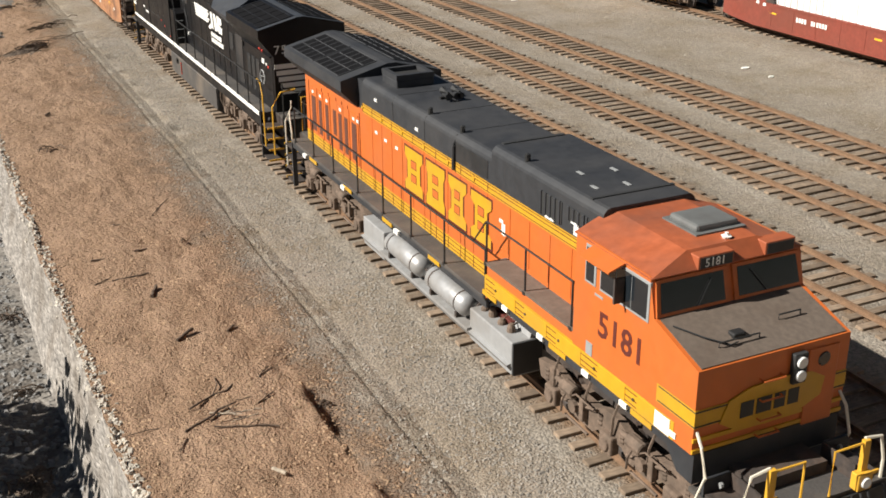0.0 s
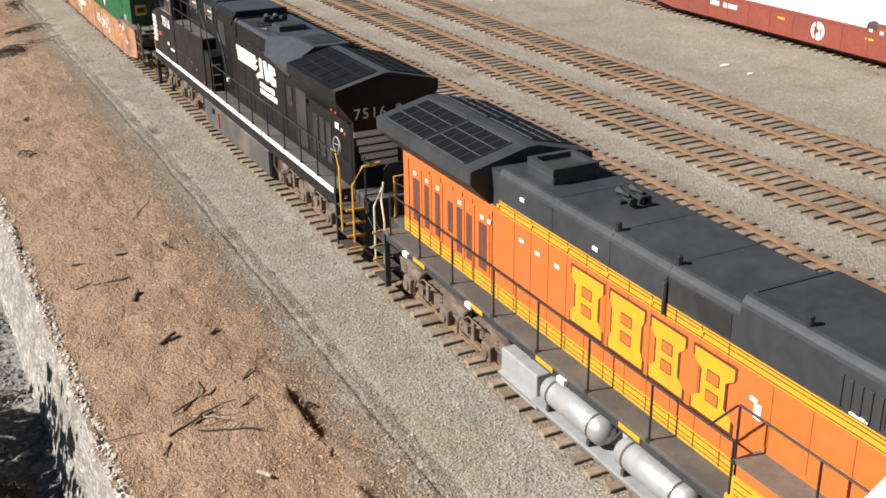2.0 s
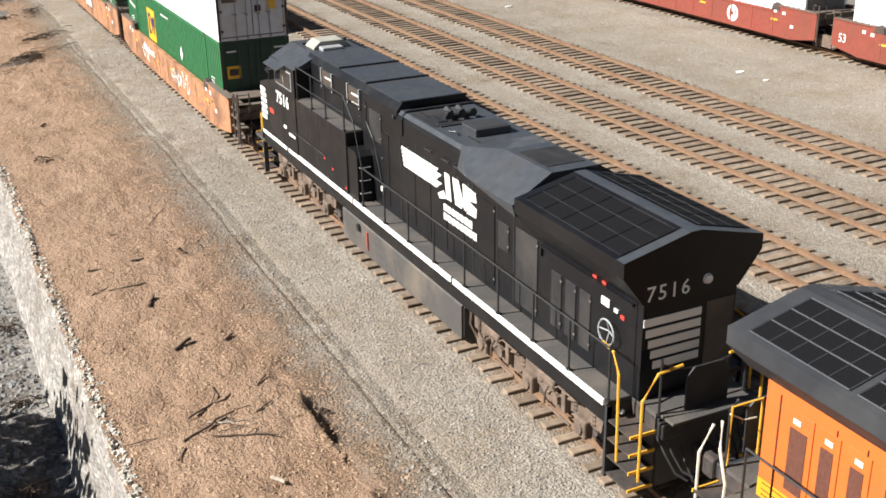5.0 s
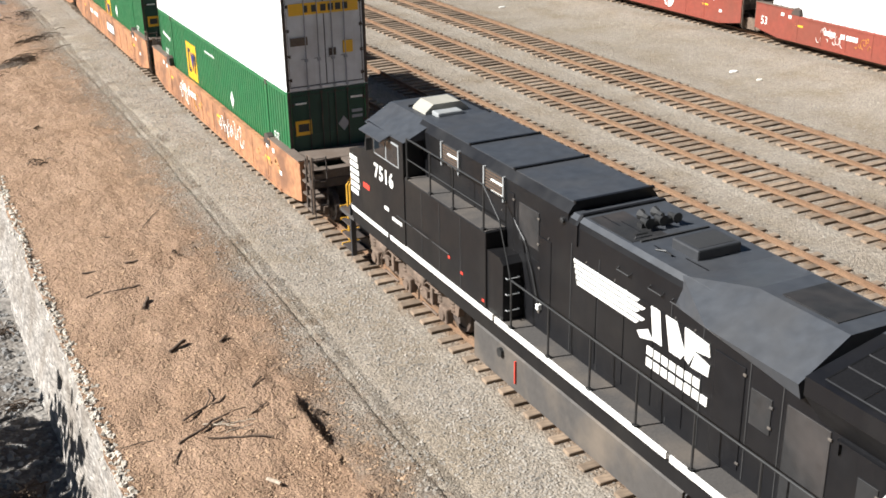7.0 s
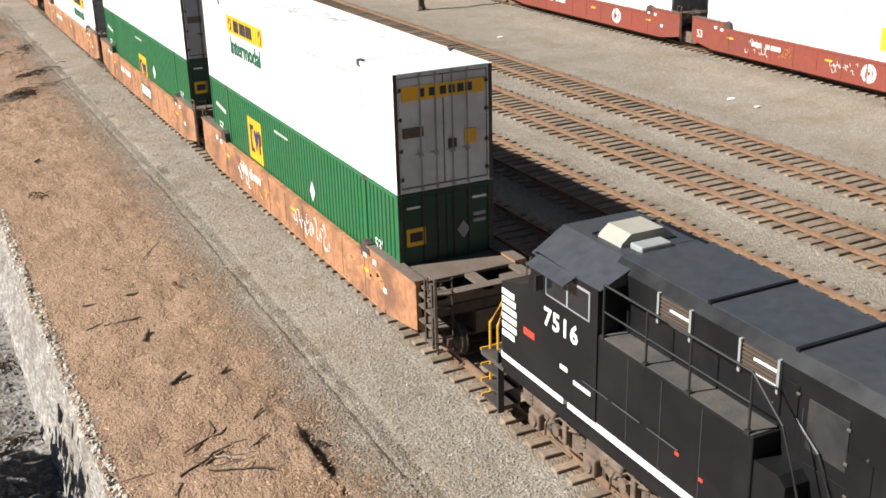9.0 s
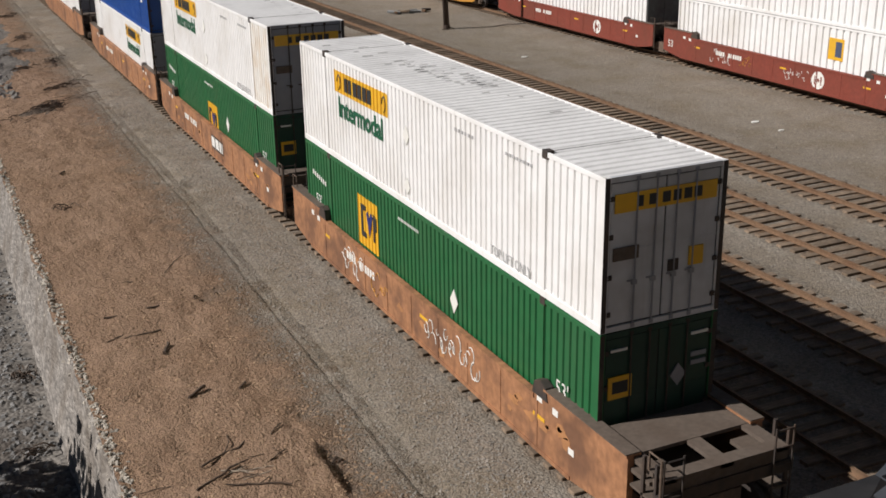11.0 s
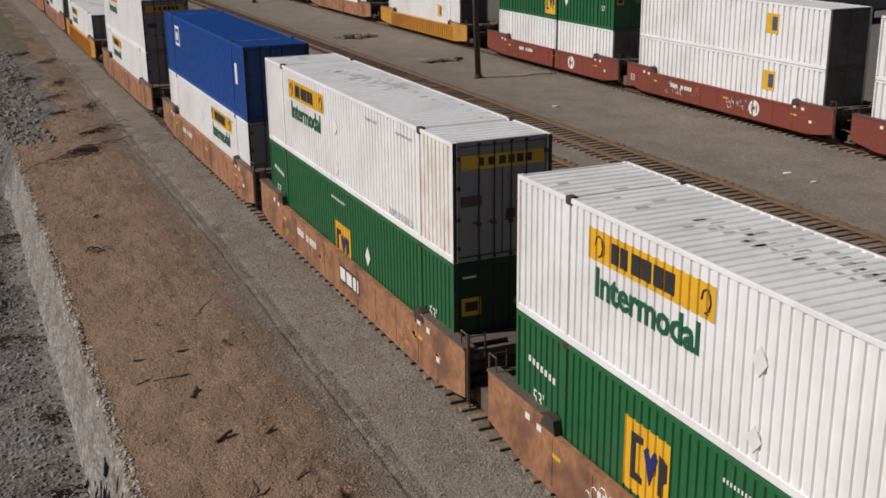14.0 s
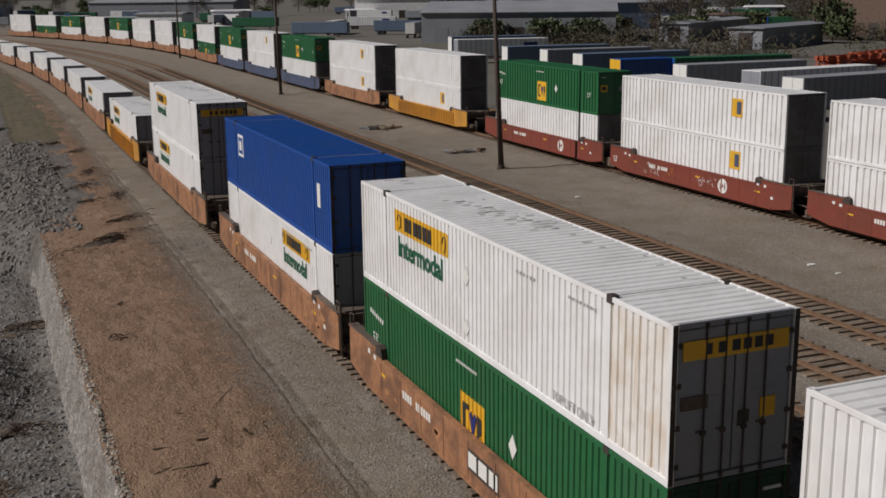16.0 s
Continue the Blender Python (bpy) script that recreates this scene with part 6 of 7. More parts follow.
    for y0, w, z0, z1, m in ((37.85, 0.85, 2.1, 3.75, GREYBLACK), (39.0, 0.45, 3.05, 3.65, GREYBLACK), (39.6, 0.7, 2.1, 3.9, NSBLACK), (36.95, 0.36, 2.2, 3.35, GREYBLACK), (36.45, 0.36, 2.2, 3.35, GREYBLACK), (35.95, 0.36, 2.2, 3.35, GREYBLACK), (45.55, 0.75, 3.62, 4.4, GREYBLACK), (45.5, 0.8, 2.2, 3.4, NSBLACK), (46.5, 0.25, 2.2, 4.5, NSBLACK)):
        door = part("hood_door", Geo().box(-1.018, -0.99, y(y0), y(y0 + w), z0, z1, c=0.008), m, L)
        for z in (z0 + 0.12, z1 - 0.14):
            part("latch", Geo().box(-1.035, -1.01, y(y0) - 0.035, y(y0) + 0.035, z, z + 0.045, c=0.008), TANKDARK, door)
    for yy in (40.6, 41.42, 43.5, 44.4, 46.4, 39.5, 38.8):
        part("panel_joint", Geo().box(-1.008, -1.0, y(yy) - 0.01, y(yy) + 0.01, 2.0, 4.2), INK, L)
    for yy in (40.8, 41.3, 43.0, 43.9, 45.2, 47.0, 38.6, 36.2):
        part("panel_bolt", Geo().lathe("x", (-1.0, y(yy), 4.0), [(0, 0.022), (-0.02, 0.018)], 6), TANKDARK, L)
    part("side_ledge", Geo().box(-1.07, -0.99, y(34.6), y(37.7), 3.70, 3.74).box(-1.05, -0.99, y(37.66), y(37.7), 3.5, 3.72), NSBLACK, L)
    part("hood_lip", Geo().prism([(-1.03, 4.2), (-1.03, 4.6), (-0.9, 4.79), (0.9, 4.79), (1.03, 4.6), (1.03, 4.2), (0.99, 4.2), (0.99, 4.56), (0.86, 4.72), (-0.86, 4.72), (-0.99, 4.56), (-0.99, 4.2)], "y", y(44.2), y(44.28)), NSBLACK, L, "black raised joint of the hood")
    part("roof_joint", Geo().box(-0.72, 0.72, y(42.7), y(42.74), 4.755, 4.785), INK, L)
    for i, (yy, xx) in enumerate(((41.5, -0.5), (42.2, -0.62), (43.4, -0.45), (43.8, -0.6))):
        part("roof_rib", Geo().box(xx, xx + 0.02, y(yy) - 0.28, y(yy) + 0.28, 4.75, 4.762), NSBLACK, L)
    part("roof_patch", Geo().box(-0.85, -0.1, y(42.78), y(44.1), 4.75, 4.757), GREYBLACK, L)
    part("roof_cable", Geo().tube([(-0.72, y(42.3), 4.77), (-0.62, y(42.15), 4.78), (-0.66, y(41.95), 4.78)], 0.016, 5), BLACKRAIL, L)
    for yy in (42.9, 42.0, 41.4):
        part("grab_iron", Geo().tube([(-1.0, y(yy), 4.3), (-1.06, y(yy), 4.26), (-1.06, y(yy - 0.35), 4.26), (-1.0, y(yy - 0.35), 4.3)], 0.014, 5), BLACKRAIL, L)
    for yy, zz in ((44.7, 4.55), (40.9, 4.3)):
        part("lifting_eye", Geo().lathe("x", (-1.0, y(yy), zz), [(0, 0.06), (-0.05, 0.06), (-0.06, 0.03)], 8), BLACKRAIL, L)
    wheel = part("brake_wheel", Geo().tube([(-1.13, y(35.25) + 0.24 * math.cos(q * math.tau / 16), 2.95 + 0.24 * math.sin(q * math.tau / 16)) for q in range(17)], 0.02, 5), GREYAC, L, "grey hand brake wheel")
    for q in range(4):
        part("spoke", Geo().tube([(-1.06, y(35.25), 2.95), (-1.13, y(35.25) + 0.24 * math.cos(q * math.tau / 4), 2.95 + 0.24 * math.sin(q * math.tau / 4))], 0.014, 4), GREYAC, wheel)
    part("door_notice", Geo().box(-1.02, -1.0, y(35.35), y(35.6), 3.35, 3.5), PALE, L, "white notice beside the brake wheel")
    part("side_hose", Geo().tube([(-1.03, y(46.5), 4.0), (-1.06, y(46.0), 3.7), (-1.06, y(45.7), 3.1), (-1.06, y(45.45), 2.5)], 0.022, 5), BLACKRAIL, L)
    part("hose_end", Geo().box(-1.1, -1.0, y(45.4), y(45.5), 2.42, 2.55, c=0.02), PALE, L)
    # logo as plain white shapes
    xs = -1.012
    for k in range(5):
        part("mark", Geo().prism([(y(44.3 - 0.03 * k), 3.94 - 0.1 * k), (y(42.25 - 0.16 * (k % 2)), 3.94 - 0.1 * k), (y(42.25 - 0.16 * (k % 2)) + 0.1, 3.865 - 0.1 * k), (y(44.3 - 0.03 * k), 3.865 - 0.1 * k)], "x", xs - 0.006, xs + 0.02), PALE, L, "white emblem stripe")
    for pts in ([(41.95, 3.95), (41.7, 3.95), (41.6, 3.35), (41.85, 3.35)], [(42.0, 3.5), (41.85, 3.35), (42.2, 3.25), (42.3, 3.35)], [(41.55, 3.95), (41.25, 3.95), (41.0, 3.5), (41.1, 3.35), (41.4, 3.35)], [(41.05, 3.95), (40.45, 3.9), (40.4, 3.7), (40.75, 3.65), (40.9, 3.35), (41.0, 3.4)], [(40.75, 3.62), (40.4, 3.55), (40.42, 3.35), (40.85, 3.33)]):
        part("mark", Geo().prism([(y(a), b) for a, b in pts], "x", xs - 0.006, xs + 0.02), PALE, L, "white emblem block")
    for z, n in ((3.04, 7), (2.82, 8)):
        for k in range(n):
            part("mark", Geo().box(xs - 0.006, xs + 0.02, y(42.0 - 0.205 * k) - 0.165, y(42.0 - 0.205 * k), z, z + 0.16), PALE, L)
    # roof fittings
    part("exhaust_box", Geo().box(-0.4, 0.5, y(41.6), y(42.3), 4.7, 4.93, c=0.03), HOODBLACK, L, "sooty black exhaust box")
    part("exhaust_mouth", Geo().box(-0.32, 0.42, y(41.68), y(42.22), 4.925, 4.936), INK, L)
    horn = part("horn", Geo().box(-0.34, 0.34, y(43.22), y(43.36), 4.745, 4.84), BLACKRAIL, L)
    for x, d in ((-0.3, -1), (-0.15, 1), (0.0, -1), (0.15, 1), (0.3, -1)):
        part("horn_bell", Geo().lathe("y", (x, y(43.28), 4.9), [(0, 0.045), (d * 0.12, 0.05), (d * 0.24, 0.1)], 10), BLACKRAIL, horn)
    part("roof_bracket", Geo().tube([(-0.7, y(42.9), 4.76), (-0.7, y(42.9), 4.82), (-0.45, y(42.9), 4.82)], 0.02, 5), BLACKRAIL, L)
    # cabinet beside the cab with its raised platform
    part("cabinet", Geo().box(-1.5, -1.0, y(46.8), y(50.7), 1.97, 3.66, c=0.02), NSBLACK, L, "tall black side cabinet")
    part("cabinet_top", Geo().box(-1.48, -1.0, y(46.85), y(50.65), 3.66, 3.675), WALKWAY, L)
    part("cabinet", Geo().box(1.0, 1.5, y(46.8), y(50.7), 1.97, 3.3, c=0.02), NSBLACK, L)
    for yy in (47.9, 48.9, 49.8):
        part("cabinet_seam", Geo().box(-1.506, -1.49, y(yy), y(yy + 0.02), 2.0, 3.6), INK, L)
    for yy, z in ((48.5, 2.5), (47.9, 2.35), (46.95, 2.1)):
        part("label_plate", Geo().box(-1.508, -1.49, y(yy - 0.1), y(yy), z, z + 0.06), REDMARK, L)
    side_rails(L, -1.46, [y(p) for p in (50.6, 49.4, 48.3, 46.95)], 3.66, 0.97, BLACKRAIL, mid=True)
    part("handrail", Geo().tube([(-1.46, y(46.95), 4.63), (-1.46, y(46.3), 4.1), (-1.46, y(45.85), 3.0)], 0.02, 6), BLACKRAIL, L)
    part("side_box", Geo().prism([(y(46.15), 1.97), (y(46.8), 1.97), (y(46.8), 3.3), (y(46.3), 3.3), (y(46.15), 3.18)], "x", -1.46, -1.0), NSBLACK, L, "lower black box with grab irons")
    for z in (2.2, 2.55, 2.9):
        part("grab_iron", Geo().tube([(-1.4, y(46.15), z), (-1.4, y(46.08), z), (-1.12, y(46.08), z), (-1.12, y(46.15), z)], 0.014, 5), GREYAC, L)
    for y0 in (49.72, 47.75):
        well = part("intake", Geo().box(-1.012, -1.0, y(y0 - 0.82), y(y0 - 0.08), 4.24, 4.72), INK, L, "dark brown slatted air intake")
        for yy in (y0 - 0.88, y0 - 0.06):
            part("intake_post", Geo().box(-1.05, -0.99, y(yy), y(yy + 0.05), 4.2, 4.74), GREYAC, well, "bright aluminium post")
        for k in range(7):
            part("slat", Geo().box(-1.03, -1.008, y(y0 - 0.82), y(y0 - 0.08), 4.26 + 0.066 * k, 4.29 + 0.066 * k), SLAT, well)
        for z in (4.28, 4.52):
            part("intake_bar", Geo().box(-1.044, -1.02, y(y0 - 0.82), y(y0 - 0.34), z, z + 0.035), PALE, well, "white bar across the intake")
    # cab
    part("cab", Geo().prism([(y(50.7), 1.97), (y(54.0), 1.97), (y(54.0), 3.5), (y(53.0), 3.78), (y(52.75), 4.52), (y(50.7), 4.52)], "x", -1.52, 1.52), NSBLACK, L, "black cab and nose")
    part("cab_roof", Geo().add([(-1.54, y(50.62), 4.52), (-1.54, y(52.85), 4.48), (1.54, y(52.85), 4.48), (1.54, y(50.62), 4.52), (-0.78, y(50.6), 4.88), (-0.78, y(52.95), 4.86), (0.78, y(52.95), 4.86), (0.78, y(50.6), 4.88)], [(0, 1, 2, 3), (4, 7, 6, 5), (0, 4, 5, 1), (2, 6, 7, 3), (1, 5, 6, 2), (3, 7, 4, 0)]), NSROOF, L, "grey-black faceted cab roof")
    part("roof_rail", Geo().tube([(-0.7, y(52.1), 4.93), (0.7, y(52.1), 4.93)], 0.03, 5).tube([(0.75, y(50.7), 4.92), (0.75, y(52.0), 4.92)], 0.03, 5), NSBLACK, L)
    part("ac_unit", Geo().prism([(-0.62, 4.88), (0.52, 4.88), (0.5, 4.94), (0.3, 5.1), (-0.4, 5.1), (-0.6, 4.94)], "y", y(51.35), y(52.05)), BEIGE, L, "beige roof air conditioner")
    part("roof_hatch", Geo().box(-0.5, 0.15, y(50.9), y(51.25), 4.88, 5.0, c=0.03), GREYAC, L)
    fr = part("window_frame", Geo().box(-1.535, -1.5, y(50.92), y(52.36), 3.82, 4.38, c=0.01), GREYAC, L, "aluminium side window frame")
    for a, b in ((50.96, 51.6), (51.66, 52.32)):
        part("pane", Geo().box(-1.542, -1.51, y(a), y(b), 3.86, 4.34), GLASSDARK, fr)
    part("mirror", Geo().box(-1.72, -1.55, y(52.4), y(52.44), 3.9, 4.2, c=0.01), BLACKRAIL, L)
    for yy in (51.1, 50.2, 49.2):
        part("panel_hinge", Geo().tube([(-1.53, y(yy - 0.8), 2.62), (-1.53, y(yy), 2.62)], 0.012, 4), GREYBLACK, L)
    v = [(-1.52, y(51.35), 4.50), (-1.52, y(52.6), 4.50), (-1.80, y(52.6), 4.38), (-1.80, y(51.35), 4.38)]
    part("sun_visor", Geo().add(v + [(p[0], p[1], p[2] + 0.03) for p in v], [(0, 3, 2, 1), (4, 5, 6, 7), (0, 1, 5, 4), (1, 2, 6, 5), (2, 3, 7, 6), (3, 0, 4, 7)]), NSROOF, L, "grey window visor")
    part("windshield", Geo().add([(-1.35, y(52.93), 3.86), (1.35, y(52.93), 3.86), (1.3, y(52.68), 4.3), (-1.3, y(52.68), 4.3)], [(0, 1, 2, 3)]), GLASSDARK, L, "dark windshield")
    part("number", cached(("side7516",), lambda: on_side(lettering("7516", 0.50, 0.004, 1.12, 0.012), -1.524, y(52.42), 3.22, 1.05)), PALE, L, "white road number on the cab side")
    for z, (a, b) in ((3.35, (53.98, 53.5)), (3.18, (53.98, 53.45)), (3.0, (53.98, 53.42)), (2.82, (53.98, 53.42)), (2.64, (53.98, 53.42)), (2.46, (53.98, 53.5))):
        part("nose_stripe", Geo().box(-1.53, -1.5, y(b), y(a), z - 0.09, z + 0.03), PALE, L, "white nose stripe")
    part("label_plate", Geo().box(-1.528, -1.5, y(52.75), y(53.15), 2.72, 2.86), REDMARK, L, "small red plate")
    part("code_line", Geo().box(-1.528, -1.5, y(51.6), y(51.85), 2.55, 2.64), PALE, L)
    part("code_line", Geo().box(-1.528, -1.5, y(50.85), y(51.4), 2.42, 2.5), PALE, L)
    # rear end with number, stripes and lights
    part("rear_wall", Geo().box(-0.99, 0.99, y(34.38), y(34.55), 1.95, 4.3), NSBLACK, L)
    part("number", cached(("rear7516",), lambda: lettering("7516", 0.40, 0.004, 1.2)), PALE, L, "white road number on the rear").location = (-0.98, y(34.345), 3.86)
    for k in range(5):
        part("rear_stripe", Geo().box(-0.98 + 0.06 * k, 0.24, y(34.365), y(34.39), 3.37 - 0.21 * k, 3.52 - 0.21 * k), PALE, L, "white rear stripe")
    part("rear_light", Geo().lathe("y", (0.3, y(34.35), 4.05), [(0, 0.1), (-0.05, 0.08)], 12), LAMP, L)
    part("rear_door", Geo().box(0.35, 0.95, y(34.36), y(34.39), 2.0, 3.6, c=0.01), TANKDARK, L)
    for yy, z in ((35.9, 3.75), (35.6, 3.72), (35.2, 3.35), (35.0, 3.3)):
        part("label_plate", Geo().box(-1.02, -1.0, y(yy - 0.12), y(yy), z, z + 0.07), REDMARK if yy != 35.2 else PALE, L)
    # rails, steps, ends
    posts = (34.6, 35.9, 37.2, 38.6, 40.1, 41.6, 43.0, 44.4, 45.8)
    side_rails(L, -1.47, [y(p) for p in posts], 1.95, 1.05, BLACKRAIL)
    side_rails(L, 1.47, [y(p) for p in posts], 1.95, 1.05, BLACKRAIL)
    for sg in (-1, 1):
        part("handrail", Geo().tube([(sg * 1.45, y(34.3), 0.9), (sg * 1.45, y(34.35), 2.6), (sg * 1.44, y(34.55), 2.95), (sg * 1.44, y(34.9), 3.0)], 0.028, 6), RAILYEL, L, "yellow corner handrail")
        part("handrail", Geo().tube([(sg * 1.3, y(33.85), 0.7), (sg * 1.3, y(33.85), 2.3), (sg * 1.0, y(33.85), 2.75), (sg * 0.5, y(33.85), 2.8)], 0.028, 6), RAILYEL, L, "yellow end handrail")
        part("handrail", Geo().tube([(sg * 1.45, y(54.3), 0.8), (sg * 1.45, y(54.3), 2.4), (sg * 1.3, y(54.35), 2.7)], 0.028, 6), RAILYEL, L, "yellow corner handrail")
        part("handrail", Geo().tube([(sg * 1.3, y(54.9), 0.6), (sg * 1.3, y(54.9), 2.2), (sg * 1.0, y(54.9), 2.6), (sg * 0.5, y(54.9), 2.6)], 0.028, 6), RAILYEL, L, "yellow end handrail")
    part("end_deck", Geo().box(-1.5, 1.5, y(54.0), y(54.95), 1.5, 1.58), WALKWAY, L)
    part("pilot", Geo().box(-0.93, 0.93, y(54.95), y(55.05), 0.4, 1.5), INK, L)
    part("rear_sheet", Geo().box(-0.93, 0.93, y(33.85), y(33.95), 0.5, 1.85), INK, L)
    part("drop_step", Geo().prism([(-0.45, 1.95), (0.45, 1.95), (0.45, 2.6), (0.3, 2.75), (-0.3, 2.75), (-0.45, 2.6)], "y", y(33.76), y(33.8)), GREYBLACK, L, "black folding end step")
    part("jumper_box", Geo().box(-0.95, -0.6, y(33.7), y(33.88), 1.5, 1.8, c=0.03), GREYBLACK, L)
    part("end_platform", Geo().box(-0.9, 0.9, y(33.5), y(33.88), 1.88, 1.93, c=0.01), WALKWAY, L)
    for sx in (-0.92, 0.92):
        part("rail_post", Geo().tube([(sx, y(33.88), 1.9), (sx, y(33.88), 3.0)], 0.024, 6), BLACKRAIL, L)
    part("end_chain", Geo().tube([(-0.92, y(33.88), 2.9), (-0.5, y(33.86), 2.72), (0.0, y(33.86), 2.68), (0.5, y(33.86), 2.72), (0.92, y(33.88), 2.9)], 0.014, 5), BLACKRAIL, L)
    end_steps(L, y(33.9), 1, RAILYEL)
    end_steps(L, y(55.0), -1, RAILYEL)
    couple(L, y(33.9), -1)
    couple(L, y(55.0), 1)
    # tank and trucks
    part("fuel_tank", Geo().prism([(-1.2, 0.42), (1.2, 0.42), (1.45, 0.62), (1.45, 1.4), (1.3, 1.55), (-1.3, 1.55), (-1.45, 1.4), (-1.45, 0.62)], "y", y(40.3), y(47.4)), TANKDARK, L, "dusty dark fuel tank")
    part("tank_end", Geo().prism([(-1.15, 0.47), (1.15, 0.47), (1.4, 0.66), (1.4, 1.36), (1.26, 1.5), (-1.26, 1.5), (-1.4, 1.36), (-1.4, 0.66)], "y", y(40.26), y(40.305)), INK, L, "black tank end")
    for yy in (40.0, 39.6):
        part("air_pipe", Geo().tube([(-1.35, y(yy), 1.5), (-1.38, y(yy), 1.1), (-1.3, y(yy - 0.2), 0.8)], 0.03, 5), TRUCK, L)
    part("filler", Geo().lathe("x", (-1.45, y(46.2), 1.25), [(0, 0.1), (-0.07, 0.1)], 10), BLACKRAIL, L)
    part("filler", Geo().box(-1.49, -1.44, y(45.6), y(45.63), 0.8, 1.3), REDMARK, L, "red tank gauge")
    six_wheel_truck(L, y(37.7), "brown dusty six-wheel truck")
    six_wheel_truck(L, y(51.2), "brown dusty six-wheel truck")
    return ride_main(L, C)


orange_loco()
black_loco()


# ---- along the tracks: poles, debris, sticks ----
BARK = mat("dark_dead_wood", (0.085, 0.058, 0.04), 0.95, vary=0.3, fine=12, bump=0.3)
PALEWOOD = mat("bleached_wood", (0.36, 0.30, 0.23), 0.9, vary=0.2, fine=12, bump=0.3)
SOOT = mat("charred_soil", (0.13, 0.098, 0.072), 0.95, vary=0.35, dirt=(0.16, 0.11, 0.07), dirt_amount=0.6, fine=6, coarse=1.5, bump=0.4, cells=14)
LEAF = mat("dull_green_leaves", (0.075, 0.095, 0.035), 0.8, vary=0.35, fine=3, coarse=0.6, bump=0.0, rand=0.25)
TWIGCROWN = mat("bare_brown_twigs", (0.085, 0.066, 0.046), 0.9, vary=0.3, fine=3, coarse=0.6, bump=0.0, rand=0.2)
SHEDGREY = mat("grey_shed_metal", (0.30, 0.31, 0.33), 0.6, vary=0.08, dirt=(0.20, 0.19, 0.18), dirt_amount=0.4, fine=2, coarse=0.15, bump=0.02)
BLUEGREY = mat("blue_grey_trailer", (0.14, 0.19, 0.27), 0.5, vary=0.08, dirt=(0.1, 0.12, 0.15), dirt_amount=0.3, fine=3, coarse=0.5, bump=0.02)
BROWNWALL = mat("brown_block_wall", (0.13, 0.085, 0.06), 0.9, vary=0.15, fine=2, coarse=0.3, bump=0.05)
REDORANGE = mat("orange_red_chassis_steel", (0.42, 0.085, 0.03), 0.6, vary=0.12, fine=5, coarse=0.6, bump=0.02)
CONCRETE = mat("pale_bridge_concrete", (0.62, 0.61, 0.58), 0.85, vary=0.08, dirt=(0.42, 0.40, 0.36), dirt_amount=0.3, fine=12, coarse=1.5, bump=0.1)
rng = random.Random(5)
LAND = BVHTree.FromPolygons([v.co[:] for v in ground.data.vertices], [p.vertices[:] for p in ground.data.polygons])


def land(x, y):
    hit = LAND.ray_cast(Vector((x, y, 20)), Vector((0, 0, -1)))[0]
    return hit.z if hit else 0.0



def stick(x, y, length, angle, thick, material, label, forks=0):
    ob = thing("stick", label, "stick", "sticks on the soil bank")
    thick *= 0.78
    a = radians(angle)
    z = land(x, y)
    def at(u, off=0.0, up=0.0):
        return (u * length * math.cos(a) - off * math.sin(a), u * length * math.sin(a) + off * math.cos(a), thick * 0.8 + up)
    n = 6
    pts = [at(-0.5 + i / n, rng.uniform(-0.03, 0.03) * length, rng.uniform(0, 0.02)) for i in range(n + 1)]
    part("stem", Geo().tube(pts, thick, 6), material, ob)
    for k in range(forks):
        p = pts[rng.randrange(1, n)]
        b = a + rng.choice((-1, 1)) * rng.uniform(0.4, 0.9)
        ln = length * rng.uniform(0.2, 0.4)
        part("fork", Geo().tube([p, (p[0] + ln * 0.5 * math.cos(b), p[1] + ln * 0.5 * math.sin(b), p[2] + 0.04), (p[0] + ln * math.cos(b + 0.2), p[1] + ln * math.sin(b + 0.2), p[2] + 0.02)], thick * 0.6, 5), material, ob)
    ob.location = (x, y, z)
    return ob


for x, y, ln, an, th, fk in ((4.80, 20.66, 1.95, 29, 0.03, 2), (4.13, 19.63, 1.13, 32, 0.035, 1), (4.79, 18.96, 1.28, -24, 0.022, 1), (3.18, 19.84, 1.12, -1, 0.014, 0), (4.64, 23.41, 0.62, 45, 0.055, 0),
                            (5.71, 23.39, 0.3, 48, 0.04, 0), (4.54, 26.18, 0.62, 68, 0.055, 0), (4.83, 29.2, 0.36, 7, 0.04, 0), (3.54, 27.6, 0.59, 33, 0.02, 0), (4.2, 27.43, 0.95, 4, 0.028, 1),
                            (3.66, 29.09, 0.36, -2, 0.035, 0), (4.52, 31.18, 0.3, -12, 0.025, 0), (4.48, 44.5, 0.4, 57, 0.04, 0), (6.07, 32.29, 1.5, 60, 0.018, 0), (5.75, 20.96, 0.51, 47, 0.022, 0), (3.5, 18.9, 0.5, 62, 0.016, 0), (5.4, 19.9, 0.7, 35, 0.018, 1)):
    stick(x, y, ln, an, th, BARK, "dark dead stick lying on the brown soil", fk)
stick(4.65, 19.66, 0.9, -29, 0.022, PALEWOOD, "bleached pale stick lying on the brown soil", 2)
stick(4.89, 17.25, 0.32, -57, 0.05, PALEWOOD, "short pale wood offcut on the brown soil", 0)
for i in range(7):
    stick(rng.uniform(4.3, 5.3), rng.uniform(19.0, 20.2), rng.uniform(0.3, 0.7), rng.uniform(-50, 60), 0.012, PALEWOOD if i % 2 else BARK, "thin twig in a loose heap on the soil", 0)


